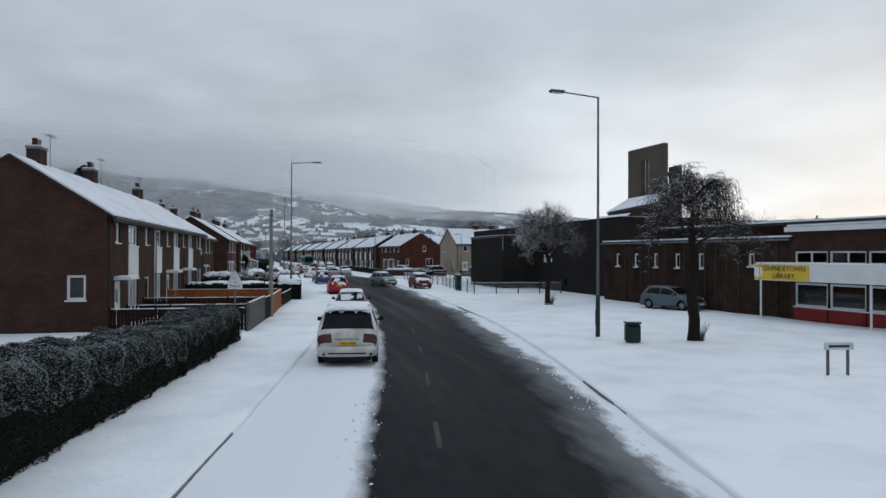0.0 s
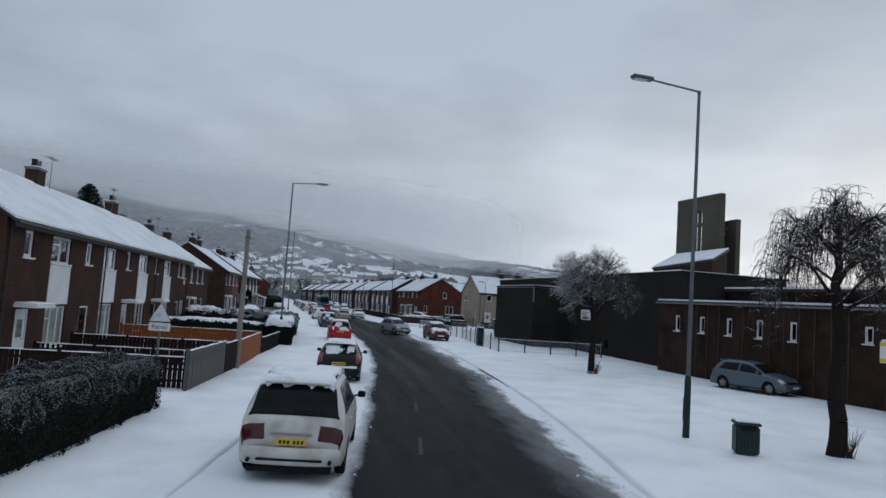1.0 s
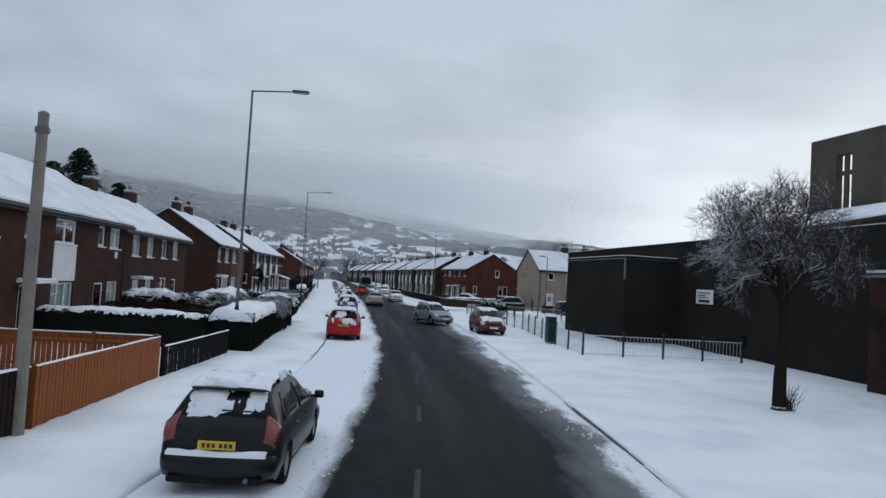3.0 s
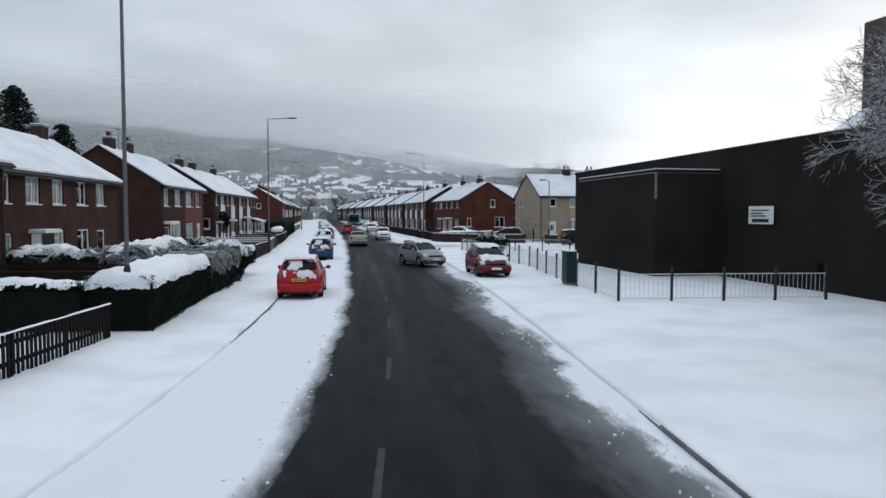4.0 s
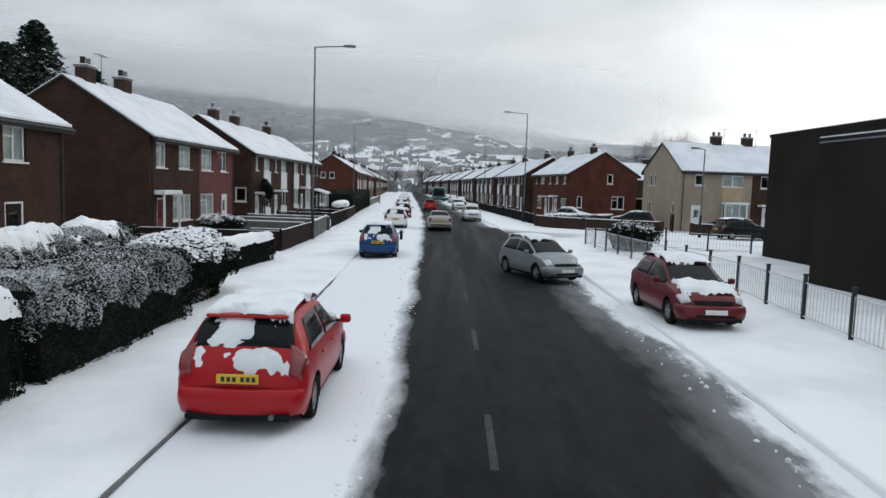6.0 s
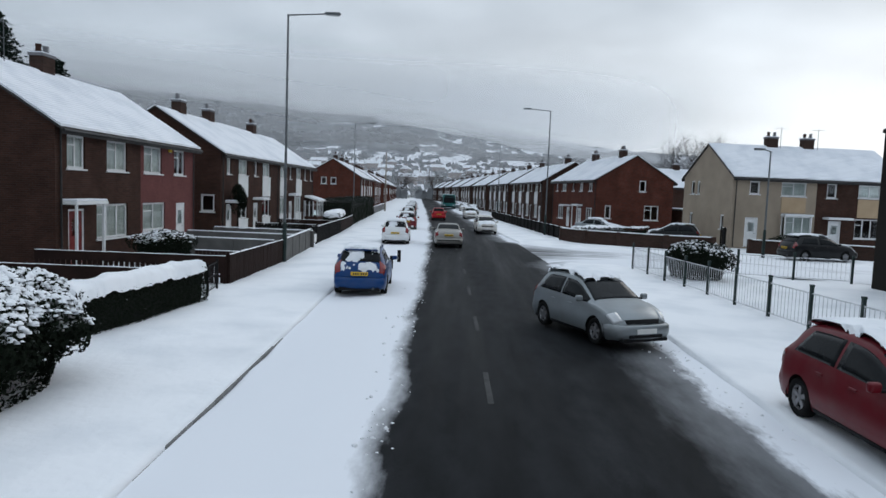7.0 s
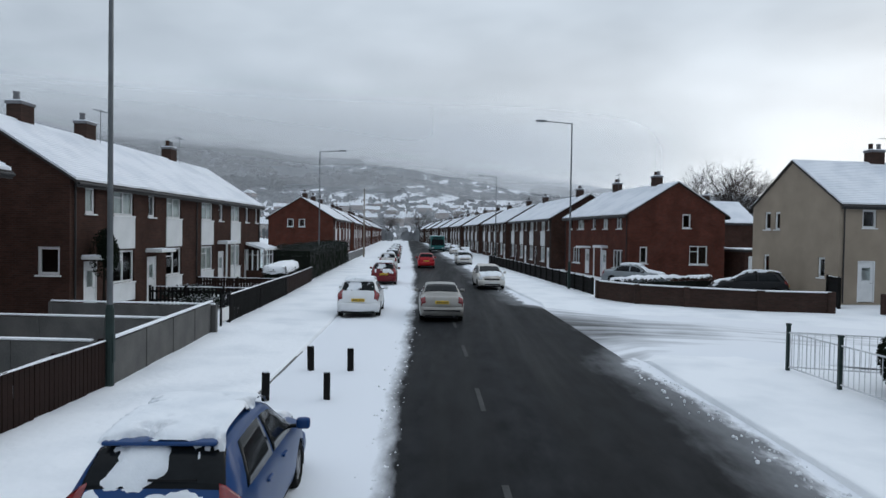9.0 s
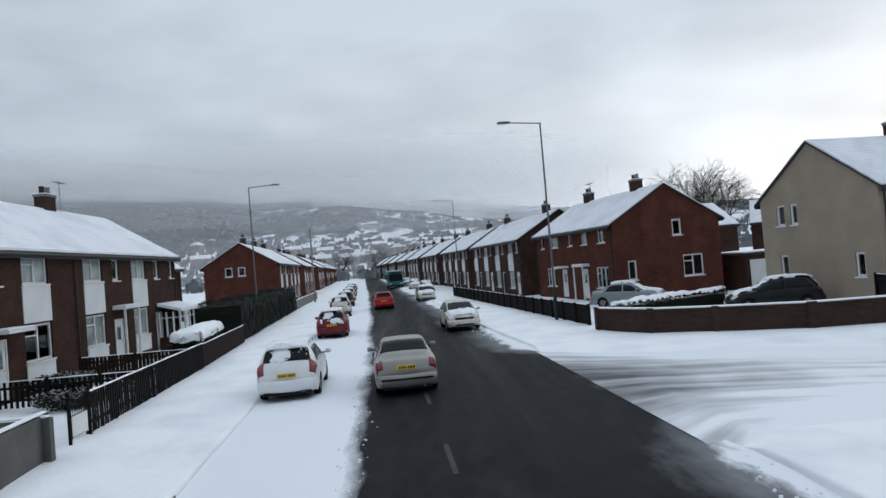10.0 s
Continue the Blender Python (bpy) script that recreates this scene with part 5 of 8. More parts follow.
            rows.append(row)
        for p, q in zip(rows, rows[1:]):
            for j in range(len(p) - 1):
                bm.faces.new((p[j], p[j + 1], q[j + 1], q[j]))
        return bm


def car_meshes(style, L, W, k):
    key = (style, L, W, k)
    if key in BODY_CACHE:
        return BODY_CACHE[key]
    sk = CarSkin(style, L, W, k)
    G = GLASS[style]
    out = {"rear": sk.patch(*G[0], ROOF - 0.15, MID, 0.006, (1, -1)),
           "side_a": sk.patch(G[1][0], G[1][1] - 0.008, BELT + 0.22, CANT - 0.22, 0.006, (1,), 10, 4, 0.07),
           "side_b": sk.patch(G[1][1] + 0.008, G[1][2], BELT + 0.22, CANT - 0.22, 0.006, (1,), 10, 4),
           "screen": sk.patch(*G[2], ROOF - 0.1, MID, 0.006, (1, -1)),
           "tail_lamp": (sk.patch(0.0008, 0.0115, 5.6, ROOF + 1.75, 0.014, (1,)) if style == "suv" else sk.patch(0.006, 0.040, 5.4, ROOF + 0.9, 0.012, (1,))) if style != "hatch" else sk.patch(0.009, 0.062, 6.1, ROOF + 0.75, 0.012, (1,)),
           "head_lamp": sk.patch(0.925, 0.988, 6.2, ROOF + 1.1, 0.010, (1,)),
           "grille": sk.patch(0.984, 0.999, ROOF + 1.35, MID, 0.008, (1, -1)),
           "sill": sk.patch(AXLES[0] + (wheel_radius(style) + 0.09) / L, AXLES[1] - (wheel_radius(style) + 0.09) / L, 0.0, 0.95, 0.006, (1,), 4, 2),
           "rear_bumper": sk.bumper(False, 0.24 * k if style != "suv" else 0.30, (0.60 if style != "suv" else 0.62) * k, 0.09),
           "front_bumper": sk.bumper(True, 0.22 * k if style != "suv" else 0.28, (0.57 if style != "suv" else 0.70) * k, 0.08),
           "roof_snow": sk.snow(G[0][1] - 0.014, G[2][0] + 0.02, 0.105, 0.95, L),
           "hood_snow": sk.snow(G[2][1] - 0.01, 0.95, 0.075, 0.75, L + 3),
           "glass_snow": sk.snow(G[0][0] - 0.006, G[0][1] + 0.01, 0.035, 0.42, L + 5, ROOF, 1),
           "tail_snow": sk.snow(0.006, 0.052, 0.035, 0.05, L + 8),
           "screen_snow": sk.snow(G[2][0] - 0.01, G[2][1] + 0.012, 0.045, 0.34, L + 12)}
    lb = bmesh.new()
    for i in range(25):
        x = -W * 0.40 + W * 0.80 * i / 24
        t = 0.02 + 0.035 * max(0.0, 0.7 + noise.noise(Vector((x * 5, L, 3.3))))
        y = 0.05 * (2 * x / W) ** 2
        lb.verts.new((x, -0.075 + y, 0.57 * k)); lb.verts.new((x, -0.06 + y, 0.58 * k + t)); lb.verts.new((x, 0.03 + y, 0.59 * k + t * 1.2))
    lb.verts.ensure_lookup_table()
    for i in range(24):
        for q in (0, 1):
            lb.faces.new((lb.verts[3 * i + q], lb.verts[3 * i + 3 + q], lb.verts[3 * i + 4 + q], lb.verts[3 * i + 1 + q]))
    out["ledge_snow"] = lb
    mats = {"rear": CAR_GLASS, "side_a": CAR_GLASS, "side_b": CAR_GLASS, "screen": CAR_GLASS, "tail_lamp": LAMP_DARK if style == "suv" else LAMP_RED, "head_lamp": LAMP_CLEAR, "grille": TRIM_BLACK, "sill": TRIM_BLACK}
    res = {n: mesh_of(v, n, mats.get(n, CAR_SNOW), True) for n, v in out.items()}
    res["bm"] = mesh_of(sk.shell(), "body_shell", TRIM_BLACK, True)
    BODY_CACHE[key] = res
    return res


def wheel_meshes(r):
    key = ("wheel", r)
    if key not in BODY_CACHE:
        t = bmesh.new()
        prof = ((0.64, -0.09), (0.92, -0.095), (0.985, -0.075), (1.0, -0.05), (1.0, 0.05), (0.985, 0.075), (0.92, 0.095), (0.64, 0.09))
        n = 24
        rings = []
        for i in range(n):
            a = 2 * math.pi * i / n
            rings.append([t.verts.new((x, r * q * math.cos(a), r * q * math.sin(a))) for q, x in prof])
        for i in range(n):
            a, b = rings[i], rings[(i + 1) % n]
            for j in range(len(prof)):
                t.faces.new((a[j], a[(j + 1) % len(prof)], b[(j + 1) % len(prof)], b[j]))
        d = bmesh.new()
        tube(d, (0.04, 0, 0), (0.075, 0, 0), r * 0.20, r * 0.16, 12)
        tube(d, (-0.02, 0, 0), (0.0, 0, 0), r * 0.6, r * 0.6, 20)
        for i in range(5):
            m = Matrix.Rotation(2 * math.pi * i / 5, 4, "X")
            box(d, 0.03, 0.07, -0.035, 0.035, 0.03, r * 0.64, m)
        for i in range(n):
            a0, a1 = 2 * math.pi * i / n, 2 * math.pi * (i + 1) / n
            q = [d.verts.new((x, r * f * math.cos(a), r * f * math.sin(a))) for x, f, a in ((0.085, 0.65, a0), (0.085, 0.65, a1), (0.03, 0.58, a1), (0.03, 0.58, a0))]
            d.faces.new(q)
        BODY_CACHE[key] = (mesh_of(t, "tyre", TYRE, True), mesh_of(d, "rim", RIM))
    return BODY_CACHE[key]


def painted(mesh, paint):
    me = mesh.copy()
    me.materials.clear()
    me.materials.append(paint)
    return me


def car(label, style, m, L, W, k, paint, snow=("roof", "hood", "glass"), plate=PLATE_YELLOW, group="", rails=False, name="car"):
    """A car with its tail at the origin and its nose towards +y."""
    top = thing(name, label, "car", group, m=m)
    M = car_meshes(style, L, W, k)
    flip = Matrix.Diagonal((-1, 1, 1, 1))
    part("body", painted(M["bm"], paint), paint, top)
    part("rear_window", M["rear"], CAR_GLASS, top)
    part("windscreen", M["screen"], CAR_GLASS, top)
    part("grille", M["grille"], TRIM_BLACK, top)
    for nm, pn, lb in (("side_a", "side_window", ""), ("side_b", "side_window", ""), ("sill", "side_sill", ""), ("tail_lamp", "tail_lamp", "dark red tail lamp" if style == "suv" else "red tail lamp"), ("head_lamp", "head_lamp", "clear head lamp")):
        for mm in (I4, flip):
            part(pn, M[nm], TRIM_BLACK, top, lb, mm)
    r = wheel_radius(style)
    tyre, rim = wheel_meshes(r)
    ub = bmesh.new()
    box(ub, -W * 0.33, W * 0.33, 0.10 * L, 0.90 * L, 0.22, 0.62 * k)
    part("underbody", ub, TRIM_BLACK, top)
    for fy in AXLES:
        for sx in (1, -1):
            y = fy * L
            lin = bmesh.new()
            prev = None
            for i in range(17):
                a = math.pi * (-0.10 + 1.20 * i / 16)
                p = [lin.verts.new((sx * (W / 2 + dx), y + (r + q) * math.cos(a), r + (r + q) * math.sin(a))) for q, dx in ((0.052, -0.02), (0.050, -0.30))]
                if prev:
                    lin.faces.new((prev[0], prev[1], p[1], p[0]))
                prev = p
            part("wheel_liner", lin, TRIM_BLACK, top, smooth=True)
            w = part("wheel", tyre, TYRE, top, m=pose(sx * (W / 2 - 0.115), y, r, 0, 0, 0 if sx > 0 else 180))
            part("rim", rim, RIM, w)
    part("rear_bumper", painted(M["rear_bumper"], paint), paint, top)
    part("front_bumper", painted(M["front_bumper"], paint), paint, top)
    for y0, y1, z0, z1 in ((-0.06, 0.3, 0.20, 0.29), (L - 0.3, L + 0.05, 0.19, 0.27)):
        part("lower_valance", rbox(-W * 0.38, W * 0.38, y0, y1, z0 * k, z1 * k, 0.02, 1), TRIM_BLACK, top)
    part("air_intake", rbox(-W * 0.27, W * 0.27, L + 0.02, L + 0.085, 0.29 * k, 0.36 * k, 0.012, 1), TRIM_BLACK, top)
    for sx in (1, -1):
        zm = (0.93 if style != "suv" else 1.10) * k
        mb = rbox(sx * W / 2 + (0.02 if sx > 0 else -0.19), sx * W / 2 + (0.19 if sx > 0 else -0.02), L * 0.655, L * 0.655 + 0.11, zm, zm + 0.14, 0.04, 3)
        mirror = part("wing_mirror", mb, TRIM_BLACK if style == "suv" else paint, top, smooth=True)
        part("mirror_arm", rbox(sx * W / 2 - 0.06, sx * W / 2 + 0.06, L * 0.665, L * 0.665 + 0.06, zm + 0.01, zm + 0.05, 0.01, 1), TRIM_BLACK, mirror)
        for fy in (0.30, 0.50):
            zh = (0.79 if style != "suv" else 0.92) * k
            part("door_handle", rbox(sx * W / 2 - 0.025, sx * W / 2 + 0.012, L * fy, L * fy + 0.17, zh, zh + 0.03, 0.008, 1), paint, top)
    # plates with plain bars for the writing
    pz = {"hatch": 0.66, "suv": 0.655, "saloon": 0.72}[style] * k
    py = {"hatch": 0.0, "suv": -0.004, "saloon": 0.0}[style]
    pl = part("number_plate", rbox(-0.26, 0.26, -0.030, 0.01, pz, pz + 0.115, 0.006, 1), plate, top, "yellow rear number plate", pose(0, py, 0))
    for u in (-0.20, -0.13, -0.06, 0.04, 0.11, 0.18):
        wb = bmesh.new()
        box(wb, u, u + 0.045, -0.0335, -0.0315, pz + 0.028, pz + 0.088)
        part("plate_bar", wb, INK, pl)
    part("number_plate", rbox(-0.26, 0.26, L + 0.075, L + 0.10, 0.38 * k, 0.49 * k, 0.006, 1), PLATE_WHITE, top, "white front number plate")
    if style == "saloon":
        part("bumper_strip", rbox(-W * 0.40, W * 0.40, -0.105, -0.05, 0.45 * k, 0.50 * k, 0.008, 1), TRIM_BLACK, top)
    if style == "suv":
        part("bumper_slot", rbox(-W * 0.30, W * 0.30, -0.105, -0.02, 0.40, 0.44, 0.01, 1), TRIM_BLACK, top)
        part("tailgate_strip", rbox(-W * 0.19, W * 0.19, -0.012, 0.05, 0.83, 0.865, 0.008, 1), RIM, top)
    for sx in ((1,) if style != "suv" else (1, -1)):
        ex = bmesh.new()
        zx, xx = (0.27, 0.26) if style != "suv" else (0.40, 0.37)
        tube(ex, (sx * W * xx, -0.115, zx), (sx * W * xx, 0.2, zx), 0.035, 0.035, 10)
        part("exhaust", ex, GALV if style != "suv" else TRIM_BLACK, top)
    f0 = GLASS[style][0][0]
    sk = SHAPES[style]
    z0 = float(np.interp(f0 + 0.01, [s[0] for s in sk], [s[1] for s in sk])) * k
    if style != "saloon":
        wp = bmesh.new()
        box(wp, -0.02, 0.40, f0 * L - 0.02, f0 * L, z0 + 0.03, z0 + 0.05)
        part("rear_wiper", wp, TRIM_BLACK, top)
        part("spoiler", rbox(-W * 0.31, W * 0.31, (GLASS[style][0][1] - 0.03) * L, (GLASS[style][0][1] + 0.03) * L, (1.405 if style == "hatch" else 1.665) * k, (1.445 if style == "hatch" else 1.705) * k, 0.015, 2), paint, top, smooth=True)
    if rails:
        for sx in (1, -1):
            rb = bmesh.new()
            zr = 1.70 * k
            tube(rb, (sx * W * 0.335, L * 0.16, zr - 0.02), (sx * W * 0.335, L * 0.20, zr + 0.07), 0.018, 0.018, 6)
            tube(rb, (sx * W * 0.335, L * 0.20, zr + 0.07), (sx * W * 0.335, L * 0.50, zr + 0.08), 0.02, 0.02, 6)
            tube(rb, (sx * W * 0.335, L * 0.50, zr + 0.08), (sx * W * 0.335, L * 0.55, zr - 0.03), 0.018, 0.018, 6)
            part("roof_rail", rb, TRIM_BLACK, top)
    for nm in snow:
        part("snow_cover", M[nm + "_snow"], CAR_SNOW, top, "snow lying on the car")
    return top


def bus(m):
    top = thing("bus", "teal green single-deck bus on the wet road", "bus", m=m)
    L, W, H = 10.5, 2.5, 3.0
    teal = paint_mat("teal_bus_paint", (0.02, 0.16, 0.15))
    b = rbox(-W / 2, W / 2, 0, L, 0.35, H, 0.18, 3)
    part("body", b, teal, top, smooth=True)
    g = rbox(-1.12, 1.12, L - 0.05, L + 0.03, 1.25, 2.45, 0.05, 2); part("windscreen", g, CAR_GLASS, top)
    g = rbox(-1.05, 1.05, -0.03, 0.05, 1.5, 2.4, 0.05, 2); part("rear_window", g, TRIM_BLACK, top)
    d = rbox(-0.9, 0.9, L - 0.02, L + 0.04, 2.5, 2.8, 0.03, 1); part("destination_board", d, TRIM_BLACK, top)
    for sx in (1, -1):
        for i in range(5):
            s = rbox(sx * (W / 2 - 0.02), sx * (W / 2 + 0.02), 0.8 + i * 1.85, 2.45 + i * 1.85, 1.4, 2.4, 0.01, 1) if sx > 0 else rbox(-(W / 2 + 0.02), -(W / 2 - 0.02), 0.8 + i * 1.85, 2.45 + i * 1.85, 1.4, 2.4, 0.01, 1)
            part("side_window", s, TRIM_BLACK, top)
        t, rm = wheel_meshes(0.48)
        for y in (2.4, 8.0):
            w = part("wheel", t, TYRE, top, m=pose(sx * (W / 2 - 0.06), y, 0.48, 0, 0, 0 if sx > 0 else 180))
            part("rim", rm, RIM, w)
        h = rbox(sx * 0.9 - 0.16, sx * 0.9 + 0.16, L - 0.02, L + 0.04, 0.7, 0.95, 0.03, 1); part("head_lamp", h, LAMP_CLEAR, top)
    f = rbox(-1.2, 1.2, L - 0.02, L + 0.03, 0.4, 0.65, 0.02, 1); part("front_bumper", f, TRIM_BLACK, top)
    s = rbox(-W / 2 + 0.1, W / 2 - 0.1, 0.1, L - 0.1, H + 0.004, H + 0.06, 0.03, 2); part("snow_cover", s, CAR_SNOW, top)

# ---- left terraces ----
house_block("terraced_houses", "brown brick terrace with white panels and a snowy roof", pose(-8.1, 31.3, 0), 29.5, 7.5, 5.15, 7.5, BRICK_BROWN,
            unit_front(4, 6.0, (1.45, 2.2), (3.8, 5.7)) + [("win1", 26.0, 26.8, 3.8, 4.75), ("win2", 27.4, 28.7, 3.75, 4.75), ("doorbrown", 25.9, 26.9, 0.08, 2.1), ("win2", 27.4, 28.8, 0.62, 2.15)], gable0=(("win1", 5.94, 6.69, 1.37, 2.43),), chimneys=((2.9, 2), (11.05, 2), (22.7, 2)), aerials=(3.7, 12, 21.8), group="left terraces")
ops_b = [("win1", 1.2, 2.2, 3.5, 4.72), ("win2", 3.5, 4.8, 3.5, 4.72), ("win2", 6.0, 7.2, 3.5, 4.72), ("win2", 8.7, 9.9, 3.5, 4.72), ("win2", 11.2, 12.4, 3.5, 4.72),
         ("door", 3.9, 4.9, 0.08, 2.15), ("canopy", 3.6, 5.2, 2.2, 2.3), ("win2", 6.1, 7.2, 1.05, 2.25), ("win2", 8.7, 10.2, 1.05, 2.25), ("doorbrown", 11.2, 12.2, 0.08, 2.15), ("win2", 0.9, 2.3, 1.05, 2.25)]
house_block("terraced_houses", "set-back brown brick houses with paired small windows", pose(-9.0, 60.85, 0), 14.7, 7.5, 5.05, 7.35, BRICK_BROWN, ops_b, chimneys=((6.5, 2), (13.2, 1)), aerials=(8,), group="left terraces")
ops_c = [("win2", 0.7, 1.85, 3.6, 4.8), ("win2", 3.35, 4.95, 3.6, 4.8), ("win2", 6.4, 8.15, 3.6, 4.8), ("win2", 9.45, 10.7, 3.6, 4.8),
         ("doorred", 0.75, 1.75, 0.1, 2.15), ("porch", 0.35, 2.25, 0.0, 2.45), ("win3", 2.6, 5.0, 0.95, 2.3), ("win2", 6.3, 8.5, 1.05, 2.3), ("door", 9.7, 10.7, 0.1, 2.25)]
house_block("terraced_houses", "pair of houses, one brown brick, one painted red", pose(-8.2, 81.0, 0), 11.9, 7.9, 5.15, 7.65, BRICK_BROWN, ops_c, split=[(0.0, 6.1, BRICK_BROWN), (6.1, 11.9, PINK)],
            chimneys=((1.9, 2), (5.6, 2)), aerials=(2.8,), group="left terraces")
ops_d = []
for narrow, wide in ((1.0, 3.05), (6.1, 8.0), (15.1, 12.4), (20.0, 17.2)):
    ops_d += [("win1", narrow, narrow + 0.7, 3.85, 4.85), ("door", narrow - 0.1, narrow + 0.85, 0.08, 2.1), ("win2", wide, wide + 1.7, 3.85, 4.85),
              ("panel", wide - 0.06, wide + 1.76, 2.50, 3.80), ("win2", wide - 0.03, wide + 1.76, 1.12, 2.44), ("panel", wide - 0.06, wide + 1.79, 0.35, 1.06)]
ops_d += [("canopy", 0.7, 2.2, 2.18, 2.28), ("canopy", 5.8, 7.3, 2.3, 2.4), ("porch", 14.9, 16.5, 0.0, 2.65), ("win1", 22.2, 22.8, 3.85, 4.85)]
house_block("terraced_houses", "brown brick terrace with white panels beside a dark shrub", pose(-8.1, 96.4, 0), 23.2, 7.5, 5.15, 7.5, BRICK_BROWN, ops_d,
            gable0=(("win1", 6.35, 7.15, 1.65, 2.65),), chimneys=((3.1, 1), (7.8, 1), (17.1, 2)), aerials=(8.6, 17.9), group="left terraces")
# further rows on the left
ROW_E = house_block("terraced_houses", "red brick terrace in the distance under snow", pose(-9.6, 157, 0, 0, 0, 4), 26, 8.0, 5.15, 7.6, BRICK_RED,
                    unit_front(5, 5.2, (0.9, 1.7), (2.7, 4.4), canopy=False), gable0=(("win1", 2.3, 3.1, 3.9, 4.9), ("win1", 3.7, 4.5, 3.9, 4.9)), chimneys=((3, 2), (11, 2), (19, 2)), group="left terraces")
for x, y in ((-12.2, 192), (-14.6, 227), (-17.2, 262), (-20.0, 297), (-23.0, 335)):
    copy_thing(ROW_E, pose(x, y, 0, 0, 0, 4.5))
BACK = house_block("house", "brick house gable seen behind the terraces", pose(-19.5, 137, 0, 0, 0, -20), 9, 7.5, 5.1, 7.4, BRICK_BROWN, [("win2", 2, 3.6, 3.7, 4.7), ("win2", 5.5, 7, 3.7, 4.7), ("win2", 2, 3.6, 1, 2.2)], chimneys=((4, 1),))
for x, y, r in ((-30, 150, 10), (-34, 118, -15), (-42, 172, 30)):
    copy_thing(BACK, pose(x, y, 0, 0, 0, r))

# ---- right houses ----
house_block("semi_detached_houses", "grey rendered house with white windows joined to a brick one", pose(25.1, 107.8, 0, 0, 0, -82), 13.6, 7.6, 5.3, 7.75, RENDER_GREY,
                   [("door", 1.1, 2.1, 0.1, 2.26), ("win1", 1.3, 2.1, 3.95, 4.9), ("win2", 3.75, 5.7, 3.9, 4.9), ("bay", 3.9, 5.95, 0.95, 2.45), ("beige", 3.8, 5.7, 2.7, 3.8),
                    ("win1", 7.3, 8.1, 3.86, 4.95), ("door", 7.6, 8.6, 0.1, 2.2), ("canopy", 7.1, 9.1, 2.3, 2.42), ("win2", 9.8, 11.6, 3.95, 4.92), ("beige", 9.8, 11.6, 2.5, 3.85), ("win3", 9.7, 11.7, 0.95, 2.4)],
                   gable0=(("win1", 1.2, 1.8, 3.87, 4.92), ("win1", 2.2, 2.7, 3.87, 4.9), ("win1", 6.05, 6.6, 1.3, 2.38), ("win1", 1.2, 1.75, 1.3, 2.38)), split=[(0.0, 6.5, RENDER_GREY), (6.5, 13.6, BRICK_BROWN)],
                   chimneys=((5.0, 2), (8.0, 2)), aerials=(5.6, 8.7))
ops_r = [("win2", 1.2, 2.3, 3.9, 4.85), ("win2", 4.0, 5.0, 3.9, 4.85), ("win1", 6.6, 7.4, 3.9, 4.85), ("win2", 9.4, 11.0, 3.9, 4.85), ("win1", 12.4, 13.2, 3.9, 4.85),
         ("win3", 1.0, 2.9, 0.9, 2.3), ("door", 4.2, 5.2, 0.1, 2.2), ("porch", 3.9, 5.6, 0.0, 2.5), ("door", 8.0, 9.0, 0.1, 2.2), ("canopy", 7.6, 9.4, 2.3, 2.42), ("win3", 10.2, 12.2, 0.9, 2.3)]


def right_row(x, y, yaw, label, ops, length, mat, gable):
    """A row on the right of the street: its front looks left, its near gable towards the junction."""
    mir = [(k, length - b, length - a, c, d) for k, a, b, c, d in ops]
    r = radians(yaw)
    return house_block("terraced_houses", label, pose(x - length * math.sin(r), y + length * math.cos(r), 0, 0, 0, 180 + yaw), length, 7.6, 5.1, 7.4, mat, mir, gable1=gable, chimneys=((3.0, 2), (length - 3.5, 2)), aerials=(4,), group="right terraces")


right_row(18.23, 122.7, 9, "red brick corner house with white windows", ops_r, 14.4, BRICK_RED,
               (("win1", 4.2, 4.87, 4.0, 5.06), ("win2", 4.8, 6.25, 1.3, 2.7), ("win1", 0.9, 1.5, 1.35, 2.6)))
ROW_R = right_row(15.0, 139.2, 6, "brick terrace with white panels and snowy roofs", unit_front(4, 5.3, (0.9, 1.7), (2.7, 4.4), canopy=False), 21.2, BRICK_BROWN, ())
for x, y in ((12.5, 163.5), (9.8, 188), (7.0, 213), (4.2, 238), (1.2, 264), (-2.0, 291), (-5.2, 318)):
    r = radians(6)
    copy_thing(ROW_R, pose(x - 21.2 * math.sin(r), y + 21.2 * math.cos(r), 0, 0, 0, 186))
for x, y, r in ((37, 154, 100), (52, 134, 95), (30, 152, 20), (60, 120, 85), (52, 150, 60), (61, 70, -85)):
    copy_thing(BACK, pose(x, y, 0, 0, 0, r))
# low snowy garages between the two corner houses
for i, (x, y) in enumerate(((28.5, 123.5), (32.0, 122.6))):
    g = thing("garage", "flat-roofed brick garage with snow on top", "garage", "garages", m=pose(x, y, 0, 0, 0, 8))
    bm = bmesh.new(); box(bm, -1.5, 1.5, 0, 5, 0, 2.3); part("wall", bm, BRICK_BROWN, g)
    part("garage_door", rbox(-1.2, 1.2, -0.03, 0.02, 0.05, 2.0, 0.01, 1), WHITE_PANEL, g)
    part("roof", rbox(-1.65, 1.65, -0.15, 5.1, 2.3, 2.45, 0.02, 1), GUTTER, g)
    part("snow_cover", rbox(-1.6, 1.6, -0.1, 5.05, 2.454, 2.56, 0.04, 2), ROOF_SNOW, g)

